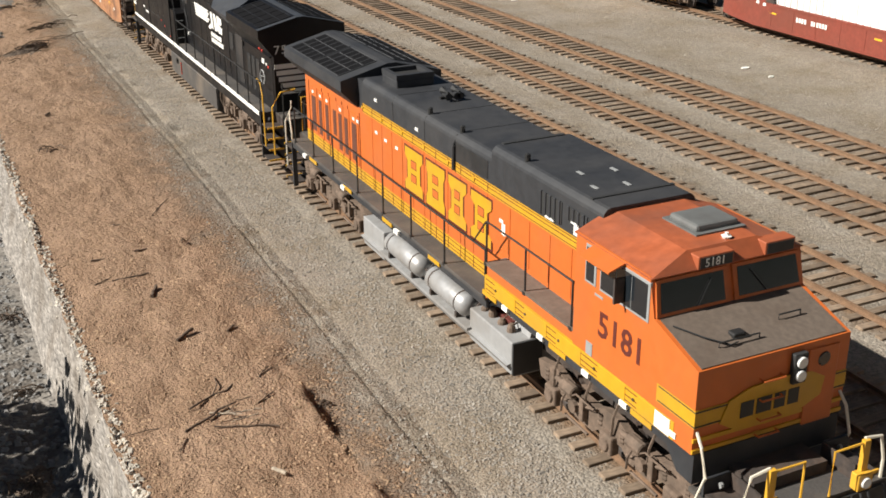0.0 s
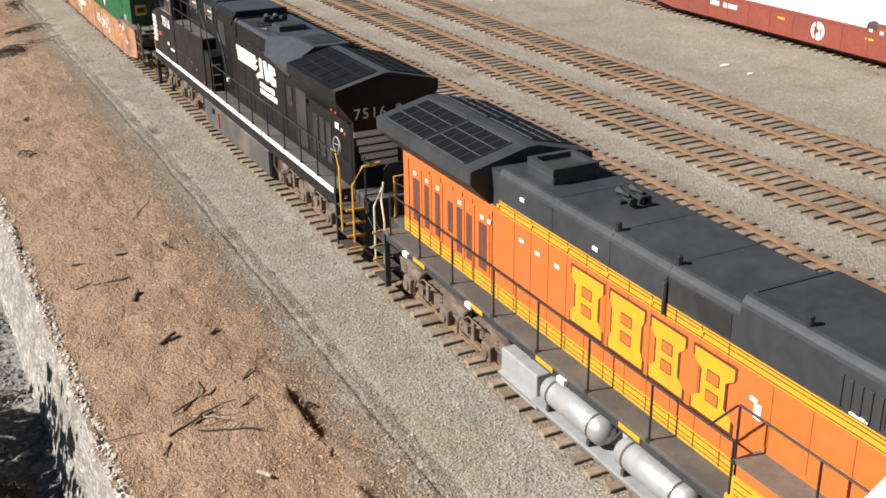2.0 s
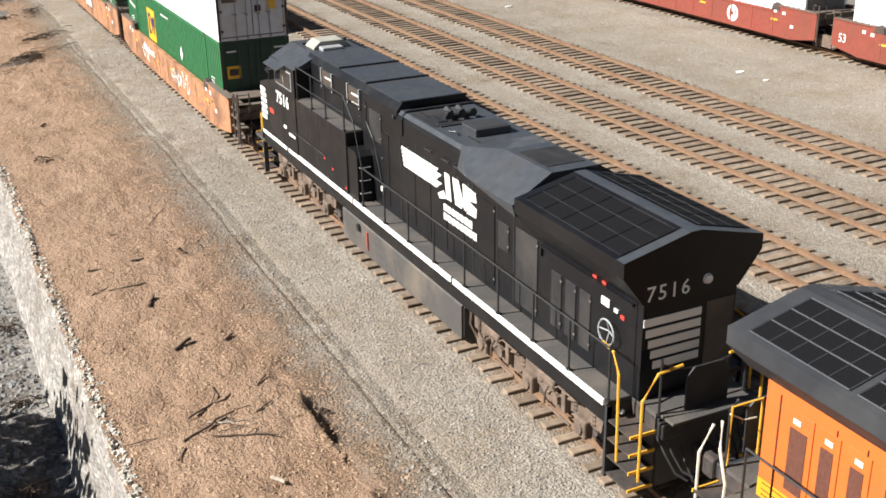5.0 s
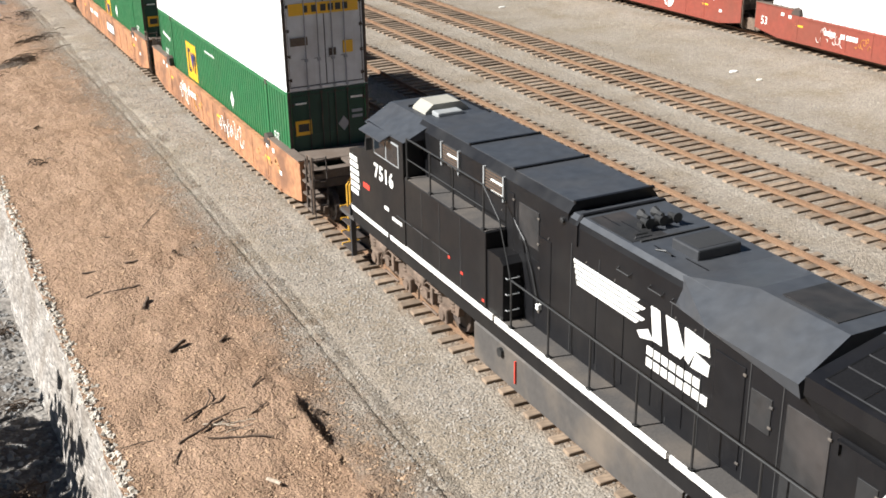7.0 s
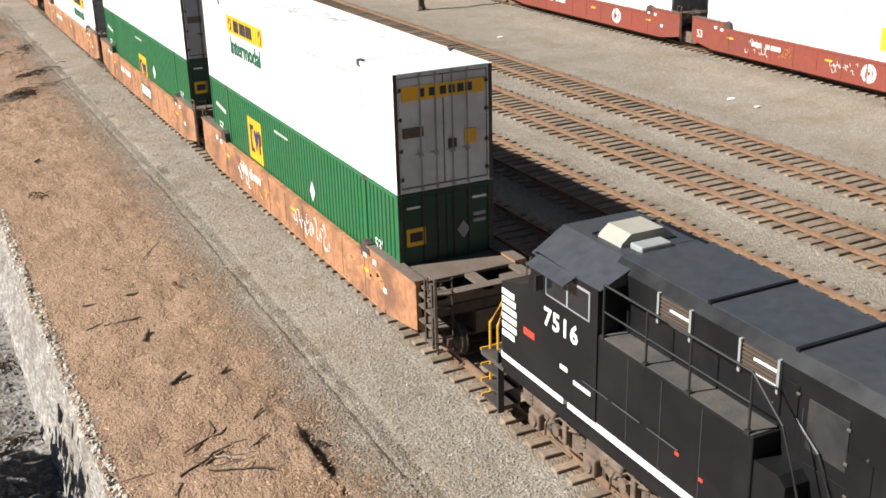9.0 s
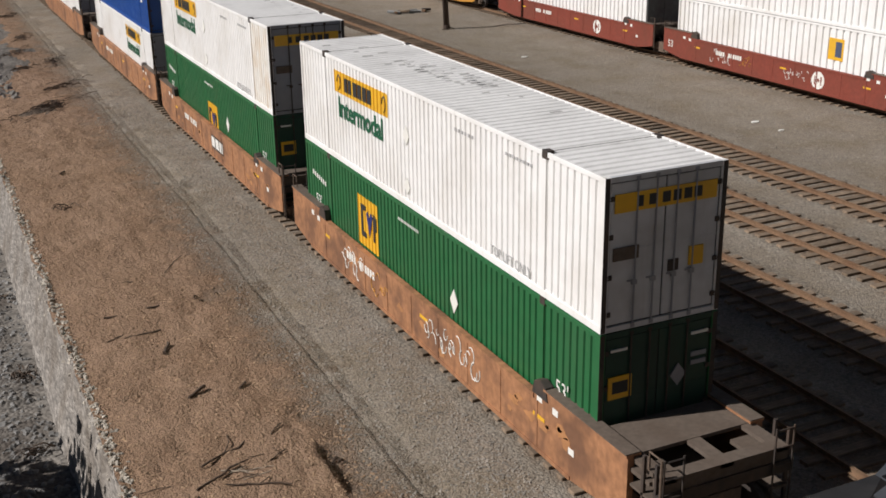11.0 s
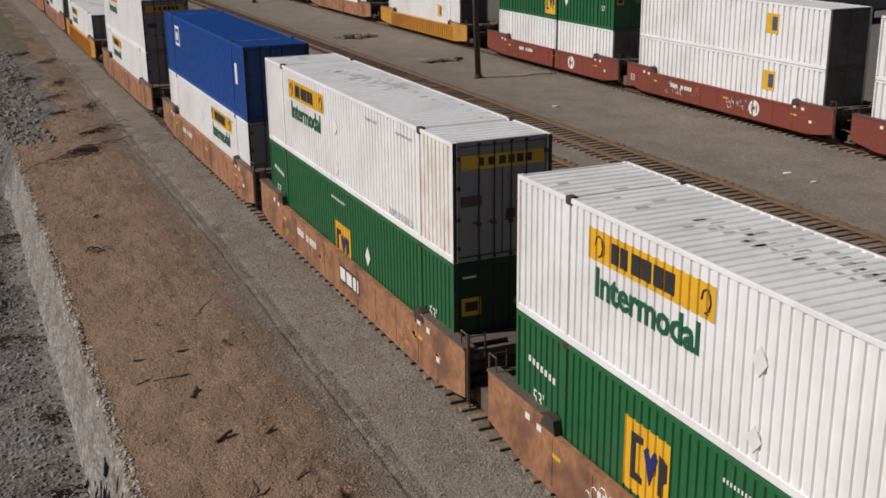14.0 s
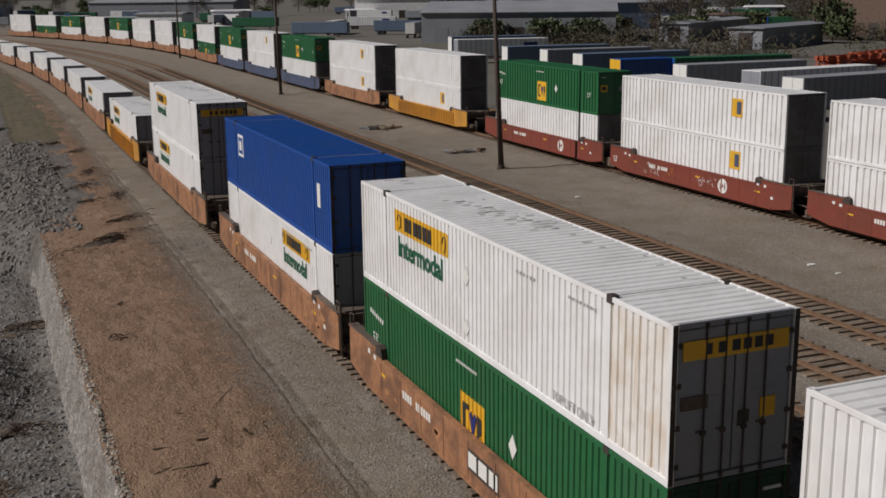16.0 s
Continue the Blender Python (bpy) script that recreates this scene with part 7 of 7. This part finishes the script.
def charred(ob, rx, ry):
    for k in range(9):
        cx, cy, r = rng.gauss(0, rx * 0.4), rng.gauss(0, ry * 0.4), rng.uniform(0.25, 0.7)
        ring = [(cx + r * 1.5 * math.cos(q * math.tau / 14) * rng.uniform(0.7, 1.2), cy + r * 0.6 * math.sin(q * math.tau / 14) * rng.uniform(0.6, 1.2), 0.02) for q in range(14)]
        part("charred_patch", Geo().add(ring + [(cx, cy, 0.075 + 0.004 * k)], [(q, (q + 1) % 14, 14) for q in range(14)]), SOOT, ob)


def brush(x, y, rx, ry, n, angle, label, material, long=0.8, high=0.2, soot=False):
    """A flat heap of twigs over a charred patch."""
    ob = thing("brush_heap", label, "brush", "brush heaps")
    if soot:
        charred(ob, rx, ry)
    g = Geo()
    for _ in range(n):
        px, py = rng.gauss(0, rx * 0.45), rng.gauss(0, ry * 0.45)
        a, ln = rng.gauss(0, 0.5), rng.uniform(0.3, 1) * long
        z = rng.uniform(0.04, high)
        g.tube([(px - ln * math.cos(a) / 2, py - ln * math.sin(a) / 2, z), (px, py, z + 0.05), (px + ln * math.cos(a) / 2, py + ln * math.sin(a) / 2, z * 0.6)], rng.uniform(0.008, 0.025), 4)
    part("twig_tangle", g, material, ob)["kind"] = "stuff"
    ob.matrix_basis = pose(x, y, land(x, y), 0, 0, angle)
    return ob


brush(5.2, 56.6, 3.0, 0.9, 55, 52, "charred brush heap on the soil bank", BARK, 1.6, 0.2, True)
brush(6.5, 19.2, 0.14, 0.12, 6, 20, "small dead weed clump at the soil edge", BARK, 0.24, 0.07)
brush(3.9, 39.5, 0.8, 0.5, 9, 40, "thin dead twigs by the bank's edge", BARK, 0.9)
brush(6.3, 29.3, 0.5, 0.3, 5, 30, "dark dead weeds on the soil edge", BARK, 0.3, 0.1)
brush(5.2, 67.5, 1.4, 0.4, 16, 40, "dark brush along the far bank", BARK, 1.2)
brush(1.3, 31.0, 0.5, 0.4, 24, 70, "dead roots below the cut bank", BARK, 0.7)
brush(1.2, 26.3, 0.4, 0.3, 14, 10, "dead roots below the cut bank", BARK, 0.6)

for bx, by in ((0.2, 37.5), (-0.8, 33.0), (0.9, 50.0), (-0.4, 55.0), (0.7, 22.5)):
    brush(bx, by, 0.9, 0.7, 30, rng.uniform(0, 90), "dead twigs and roots below the cut bank", BARK, 0.9, 0.15, True)

for bx, by, br in ((6.8, 62.0, 50), (5.6, 74.0, 60), (7.4, 70.0, 70), (4.6, 83.0, 65), (6.6, 80.0, 70), (7.0, 92.0, 75), (5.4, 97.0, 70)):
    brush(bx, by, 1.8, 0.6, 34, br, "dark dry weeds along the far bank", BARK, 1.1, 0.16)

# loose chips and clods on the soil, stones on the path and beds
def scatter(name, label, material, n, region, size, stretch=1.0):
    """Small loose pieces lying on the ground, too many to count."""
    v, f = [], []
    cube = [(-1, -1, 0), (1, -1, 0), (1, 1, 0), (-1, 1, 0), (-0.6, -0.6, 1), (0.6, -0.5, 1), (0.5, 0.6, 1), (-0.6, 0.5, 1)]
    quads = [(0, 1, 5, 4), (1, 2, 6, 5), (2, 3, 7, 6), (3, 0, 4, 7), (4, 5, 6, 7)]
    for _ in range(n):
        x, y = region()
        s = rng.uniform(*size)
        a = rng.uniform(0, math.tau)
        c, d = math.cos(a), math.sin(a)
        z = land(x, y)
        b = len(v)
        for p in cube:
            px, py = p[0] * s * stretch * rng.uniform(0.7, 1.2), p[1] * s * rng.uniform(0.7, 1.2)
            v.append((x + px * c - py * d, y + px * d + py * c, z - 0.005 + p[2] * s * rng.uniform(0.5, 1.1)))
        f += [tuple(b + i for i in q) for q in quads]
    me = bpy.data.meshes.new(name)
    me.from_pydata(v, [], f)
    me.materials.append(material)
    return tagged(new(name, me), label, name.split("_")[-1], kind="stuff")


def nearer(y0, y1):
    return y0 + (y1 - y0) * rng.random() ** 1.6


scatter("wood_chips", "loose tan chips on the brown soil", mat("tan_chips", (0.33, 0.225, 0.14), 0.95, vary=0.35, fine=2, coarse=5, bump=0.0), 9000, lambda: (rng.uniform(2.5, 7.2), nearer(13, 60)), (0.008, 0.028), 1.8)
scatter("soil_clods", "dark clods on the brown soil", mat("dark_clods", (0.23, 0.145, 0.085), 0.95, vary=0.3, fine=3, coarse=4, bump=0.0), 900, lambda: (rng.uniform(2.5, 7.4), nearer(13, 62)), (0.008, 0.028), 1.2)
scatter("ballast_stones", "loose grey ballast stones along the track", mat("grey_stones", (0.255, 0.232, 0.2), 0.9, vary=0.4, fine=2, coarse=6, bump=0.0), 16000, lambda: (rng.choice((rng.uniform(7.0, 10.4), rng.uniform(8.6, 10.6), rng.uniform(13, 38))), nearer(12, 60)), (0.014, 0.034), 1.1)
scatter("bank_stones", "pale stones in the cut bank's lip", mat("pale_stones", (0.42, 0.38, 0.32), 0.95, vary=0.35, fine=2, coarse=6, bump=0.0), 1500, lambda: (rng.gauss(2.42, 0.08), nearer(14, 58)), (0.02, 0.06), 1.1)


scatter("rubble_stones", "pale broken stones on the rubble slope", mat("rubble_stone", (0.19, 0.175, 0.155), 0.95, vary=0.45, fine=2, coarse=4, bump=0.0), 2600, lambda: (rng.uniform(-3.5, 4.5), rng.uniform(60, 100)), (0.04, 0.17), 1.2)
scatter("low_stones", "grey broken stones below the cut bank", mat("low_stone", (0.2, 0.195, 0.187), 0.95, vary=0.45, fine=2, coarse=4, bump=0.0), 3500, lambda: (rng.uniform(-2.0, 1.8), nearer(17, 62)), (0.02, 0.08), 1.2)


def pole(x, y, height, lean, label):
    ob = thing("utility_pole", label, "pole", "timber poles beside the tracks")
    part("shaft", Geo().lathe("z", (0, 0, -0.3), [(0, 0.21), (height * 0.5, 0.17), (height, 0.12)], 12), WOODPOLE, ob, smooth=True)
    part("base_collar", Geo().lathe("z", (0, 0, -0.05), [(0, 0.27), (0.35, 0.24)], 12), WOODPOLE, ob)
    for a, b in ((-0.45, -0.2), (0.2, -0.35), (0.25, 0.2)):
        part("base_stone", Geo().box(a, a + 0.2, b, b + 0.18, -0.05, 0.1, c=0.03), GRAVEL, ob)
    ob.matrix_basis = pose(x, y, -0.1, 0, -lean, 0)


pole(33.3, 70.1, 13.0, 2.6, "dark timber pole leaning beside the far train")
pole(34.5, 135.4, 13.0, 1.5, "dark timber pole beside the far curve")
pole(37.0, 222.0, 13.0, 0.5, "dark timber pole beside the far curve")
pole(-2.0, 300.0, 13.0, 0.5, "dark timber pole beside the far curve")


def scrap(x, y, n, label):
    ob = thing("scrap_heap", label, "scrap", "scrap heaps between the tracks")
    for _ in range(n):
        a, ln = rng.uniform(-0.5, 0.5), rng.uniform(0.4, 1.5)
        px, py = rng.gauss(0, 1.0), rng.gauss(0, 0.5)
        part("scrap_piece", Geo().box(-ln / 2, ln / 2, -0.12, 0.12, 0, rng.uniform(0.12, 0.28), c=0.02), rng.choice((STEEL, TIE, GREYAC, RAIL)), ob).matrix_basis = pose(px, py, rng.uniform(-0.02, 0.12), rng.uniform(-8, 8), rng.uniform(-8, 8), math.degrees(a) * 2)
    ob.location = (x, y, -0.1)


scrap(33.4, 95.9, 14, "rusty scrap and old ties heaped on gravel")
scrap(33.9, 78.7, 8, "small heap of dark scrap on gravel")
for x, y, r in ((33.67, 38.67, 0.22), (33.6, 36.9, 0.14), (32.6, 58.0, 0.2)):
    g = Geo().prism([(r * math.cos(k * math.tau / 7) * rng.uniform(0.7, 1.2), 0.6 * r * math.sin(k * math.tau / 7)) for k in range(7)], "z", 0.0, 0.05)
    ob = thing("paper_scrap", "pale flat scrap lying on the gravel", "litter", "litter on the gravel")
    part("sheet", g, PALE, ob)
    ob.location = (x, y, -0.09)

# ---- bridge edge under the camera ----
bridge = thing("bridge_parapet", "pale concrete edge of the bridge the view is from", "parapet", kind="structure")
EDGE_POSE = pose(1.5, 1.237, 10.7, 0, 0, 19.5)
part("coping", Geo().box(-40, 60, -0.45, 0, -0.3, 0, c=0.03), CONCRETE, bridge).matrix_basis = EDGE_POSE
# Unseen deck and piers, run long to block low sky behind the view.
part("deck", Geo().box(-40, 60, -12, -0.05, -1.9, -0.3), CONCRETE, bridge).matrix_basis = EDGE_POSE
for px in (-30.0, -3.2, 5.2, 32.0, 50.0):
    part("pier", Geo().box(px - 0.4, px + 0.4, -8, -5, -13.2, -1.9), CONCRETE, bridge).matrix_basis = EDGE_POSE


# ---- the yard behind the far train ----
def trailer(label, paint, end_paint, length=16.2, sign=None):
    """A box trailer along x, its end doors towards -x."""
    ob = thing("trailer", label, "trailer", "trailers parked in the yard")
    body = part("body", Geo().box(0, length, -1.3, 1.3, 1.15, 4.05, c=0.03), paint, ob)
    for i in range(18):
        part("rib", cached(("rib",), lambda: Geo().box(-0.03, 0.03, -1.325, -1.29, 1.2, 4.0).mesh("rib")), paint, body).location = (0.6 + i * (length - 1.2) / 17, 0, 0)
    part("end_door", Geo().box(-0.03, 0.02, -1.22, -0.02, 1.2, 4.0), end_paint, ob)
    part("end_door", Geo().box(-0.03, 0.02, 0.02, 1.22, 1.2, 4.0), end_paint, ob)
    part("chassis", Geo().box(0.2, length - 0.5, -0.5, 0.5, 0.9, 1.15), STEEL, ob)
    for x in (1.4, 2.7):
        for y in (-1.0, 1.0):
            part("wheel", Geo().lathe("y", (x, y, 0.5), [(-0.22, 0.4), (-0.2, 0.5), (0.2, 0.5), (0.22, 0.4)], 14), INK, ob)
    for y in (-0.8, 0.65):
        part("landing_leg", Geo().box(length - 3.0, length - 2.8, y, y + 0.15, 0, 0.95), STEEL, ob)
    if sign:
        part("sign", Geo().box(length - 4.5, length - 2.0, -1.33, -1.29, 2.6, 3.4), sign, ob)
    return ob


styles = [trailer("blue-grey box trailer parked in the yard", BLUEGREY, PALE, 16.2), trailer("white box trailer with a dark sign in the yard", WHITE, GREYEND, 16.2, NAVY), trailer("dull grey box trailer parked in the yard", SHEDGREY, PALE, 16.2), trailer("dark green box trailer parked in the yard", GREEN, BLUE, 16.2), trailer("blue box trailer parked in the yard", BLUE, YELLOW, 7.0)]
spots = ((72.3, 151, 0, -6), (71.8, 128.3, 0, 0), (76.5, 114.5, 3, -4), (69.6, 115.4, 4, -2), (70.8, 91.7, 1, 6), (68.6, 82.8, 2, 8), (73.0, 140.0, 2, -3), (70.5, 103.5, 2, 1), (76.0, 178.0, 1, -8), (80.0, 190.0, 0, -8))
used = set()
for x, y, k, a in spots:
    m = pose(x, y, 0, 0, 0, a)
    if k not in used:
        styles[k].matrix_basis = m
        used.add(k)
    else:
        copy_thing(styles[k], m)
for i in range(64):
    y = rng.uniform(250, 760)
    x = rng.uniform(70 if y < 420 else -60, 60 + y * 0.62)
    if y > 430 or x > 75:
        copy_thing(styles[rng.choice((1, 1, 2, 2, 0, 3, 1))], pose(x, y, 0, 0, 0, rng.choice((-35, -30, 60, 55, -32))))


def shed(label, paint, w, d, h, x, y, a, roof=None, doors=True):
    """A long low building: walls, shallow gable roof, doors and window bands."""
    ob = thing("warehouse", label, "building", "buildings beyond the yard")
    part("wall", Geo().box(0, w, 0, d, 0, h), paint, ob)
    part("roof", Geo().prism([(-0.5, h), (d + 0.5, h), (d + 0.5, h + 0.15), (d / 2, h + d * 0.06 + 0.2), (-0.5, h + 0.15)], "x", -0.5, w + 0.5), roof or paint, ob)
    for i in range(max(2, int(w / 9)) if doors else 0):
        part("door", Geo().box(3 + i * 9, 6.4 + i * 9, -0.05, 0.05, 0, min(3.6, h - 0.6)), STEEL if i % 3 else GREYEND, ob)
    for i in range(max(1, int(d / 8))):
        part("door", Geo().box(-0.05, 0.05, 2 + i * 8, 5 + i * 8, 0, min(3.4, h - 0.8)), STEEL, ob)
    ob.matrix_basis = pose(x, y, 0, 0, 0, a)


# Two long boxes stand in for trailers, built larger and farther off.
shed("long grey shed standing in for a pale trailer", SHEDGREY, 46, 7, 4.2, 152.0, 220.3, 36, None, False)
shed("long pale shed standing in for a second trailer", SHEDGREY, 35, 7, 4.1, 145.9, 186.0, 30, GREYEND, False)
shed("grey flat-roofed warehouse beyond the yard", SHEDGREY, 46, 40, 7.0, 100, 255, -30)
shed("grey warehouse with a pale roof", BLUEGREY, 60, 36, 8.0, 150, 320, -20, SHEDGREY)
shed("dark brown block building beyond the trees", BROWNWALL, 40, 22, 11.0, 205, 215, 10)
shed("white warehouse in the far distance", WHITE, 70, 40, 9.0, 170, 520, -25, GREYEND)
shed("white warehouse in the far distance", WHITE, 90, 40, 10.0, 330, 480, -15, SHEDGREY)
shed("pale warehouse in the far distance", GREYEND, 80, 30, 8.0, 60, 640, -30, SHEDGREY)
shed("brown brick building in the far distance", BROWNWALL, 50, 30, 12.0, 230, 430, 20)
shed("white warehouse in the far distance", WHITE, 60, 30, 8.0, -40, 760, -35, GREYEND)

# small houses and stores among the trees
hr = random.Random(31)
for i in range(22):
    ang, dist = math.radians(hr.uniform(3, 43)), hr.uniform(360, 700)
    w, d, h = hr.uniform(9, 20), hr.uniform(7, 11), hr.uniform(3.2, 5.5)
    paint, top_paint = hr.choice(((WHITE, SHEDGREY), (GREYEND, BROWNWALL), (WHITE, GREYEND), (SHEDGREY, WHITE), (BROWNWALL, SHEDGREY)))
    shed("small pale house far off among the trees" if paint is WHITE else "small low house far off among the trees", paint, w, d, h, dist * math.sin(ang), dist * math.cos(ang), hr.uniform(-60, 40), top_paint)

# orange chassis frames stacked in the yard
for i in range(18):
    ob = thing("chassis_frame", "orange-red chassis frame stacked in the yard", "chassis", "stacked chassis frames")
    for yy in (-0.5, 0.5):
        part("beam", Geo().box(0, 14, yy - 0.09, yy + 0.09, 0, 0.35), REDORANGE, ob)
    for k in range(6):
        part("crossmember", Geo().box(0.3 + 2.6 * k, 0.5 + 2.6 * k, -1.2, 1.2, 0.1, 0.3), REDORANGE, ob)
    ob.matrix_basis = pose(116 + (i % 3) * 11 + rng.uniform(-1, 1), 134 + (i % 3) * 4 + rng.uniform(-1, 1), (i // 3) * 0.35, 0, 0, 18 + rng.uniform(-6, 6))


# ---- trees ----
def tree(label, height, spread, material, leaves, seed, leaf=0.5):
    """Tapered trunk, limbs and a crown of many small clumps with gaps."""
    r = random.Random(seed)
    ob = thing("tree", label, "tree", "trees beyond the yard")
    part("trunk", Geo().tube([(0, 0, -0.2), (0.1, 0.05, height * 0.25), (-0.1, 0.1, height * 0.5), (0.05, 0, height * 0.8)], 0.022 * height, 7), BARK, ob)
    tips = []
    for k in range(9):
        a, z = r.uniform(0, math.tau), height * r.uniform(0.3, 0.7)
        ln = spread * r.uniform(0.5, 0.95)
        tip = (math.cos(a) * ln, math.sin(a) * ln, z + height * r.uniform(0.1, 0.3))
        part("limb", Geo().tube([(0, 0, z), (tip[0] * 0.5, tip[1] * 0.5, z + (tip[2] - z) * 0.35), tip], 0.008 * height, 5), BARK, ob)
        tips.append(tip)
    tips.append((0, 0, height * 0.9))
    v, f = [], []
    for _ in range(leaves):
        t = r.choice(tips)
        c = Vector((t[0] + r.gauss(0, spread * 0.24), t[1] + r.gauss(0, spread * 0.24), t[2] + r.gauss(0, height * 0.085)))
        q = Euler((r.uniform(0, 6), r.uniform(0, 6), r.uniform(0, 6))).to_matrix()
        s = leaf * r.uniform(0.4, 1.1)
        b = len(v)
        v += [c + q @ Vector(p) * s for p in ((-1, -0.5, 0), (0.2, -0.8, 0.15), (1, 0.1, 0), (0.1, 0.8, -0.1), (-0.8, 0.5, 0.1))]
        f.append((b, b + 1, b + 2, b + 3, b + 4))
    me = bpy.data.meshes.new("crown")
    me.from_pydata(v, [], f)
    part("crown", me, material, ob)
    return ob


kinds = [tree("green broadleaf tree beyond the yard", 9, 4.0, LEAF, 900, 1), tree("bare brown tree beyond the yard", 11, 4.2, TWIGCROWN, 1900, 2, 0.17), tree("low green bush beyond the yard", 5, 3.6, LEAF, 800, 3, 0.45)]
first = set()
for i, (x, y, k) in enumerate([(226, 372, 0), (205, 244, 1), (212, 250, 1), (176, 200, 2), (198, 232, 1), (184, 210, 0), (150, 262, 2), (165, 275, 2), (240, 268, 1), (140, 240, 2)] + [(rng.uniform(-80, 560), 0, rng.choice((0, 1, 1, 2))) for _ in range(70)] + [(rng.uniform(105, 250), rng.uniform(225, 330), rng.choice((1, 1, 2))) for _ in range(24)]):
    if not y:
        y = rng.uniform(560, 900) if x < 250 else rng.uniform(380, 700)
    m = pose(x, y, 0, 0, 0, rng.uniform(0, 360))
    if k not in first:
        kinds[k].matrix_basis = m
        first.add(k)
    else:
        copy_thing(kinds[k], m)
# scrub on the rough slope, and an unseen bare tree added to cast shade below the bank
for x, y in ((-6.5, 92), (-7.0, 99), (-4.5, 116), (-7.5, 108), (-6.5, 128), (-5.0, 146)):
    copy_thing(kinds[2], pose(x, y, land(x, y), 0, 0, rng.uniform(0, 360)))
tree("unseen bare tree added to shade the ground below the cut", 6.5, 3.0, TWIGCROWN, 900, 9, 0.3).matrix_basis = pose(-4.8, 23.6, -2.3, 0, 0, 40)


# tangled bare brush between the yard and the buildings, past counting
def thicket():
    r = random.Random(77)
    v, f = [], []
    for _ in range(95):
        a, d = math.radians(r.uniform(24, 47)), r.uniform(196, 330)
        cx, cy = d * math.sin(a), d * math.cos(a)
        if math.hypot(cx - 172, cy - 236) < 30 or math.hypot(cx - 162, cy - 196) < 24:
            cx, cy = cx * 1.16, cy * 1.16
        w, h = r.uniform(2.5, 6.0), r.uniform(2.0, 5.0)
        for _ in range(330):
            p = Vector((cx + r.gauss(0, w * 0.5), cy + r.gauss(0, w * 0.5), h * r.random() ** 1.4))
            up = Vector((r.gauss(0, 0.5), r.gauss(0, 0.5), r.uniform(0.3, 1.2))) * r.uniform(0.4, 1.1)
            side = up.orthogonal().normalized() * r.uniform(0.04, 0.16)
            b = len(v)
            v += [p - side, p + side, p + up + side * 0.4, p + up - side * 0.4]
            f.append((b, b + 1, b + 2, b + 3))
    me = bpy.data.meshes.new("brush_thicket")
    me.from_pydata(v, [], f)
    me.materials.append(mat("brown_olive_brush", (0.075, 0.06, 0.038), 0.9, vary=0.4, dirt=(0.05, 0.06, 0.02), dirt_amount=0.7, fine=0.4, coarse=0.08, bump=0.0))
    return tagged(new("brush_thicket", me), "tangled bare brown and olive brush beyond the yard", "brush", kind="stuff")


thicket()


# ---- tracks, tie by tie ----
NAMES = ("track_1", "track_2", "track_3", "track_4", "track_5", "track_6")
for name, path in zip(NAMES, LINES):
    track(name, path, "rusty rails on weathered timber ties in ballast", 2.0, 420.0, (9.0, 34.0) if path is FAR else (10.0, 72.0))


def motions():
    """Keys all that moves: the two trains, and the wheels that turn."""
    for ob, rows in MOVES:
        walk(ob, rows)
    for w, y, r, _ in WHEELS:
        walk(w, [(i / 6, pose(0, y, r, math.degrees(main_shift(i / 6) / r), 0, 0)) for i in range(97)])


motions()
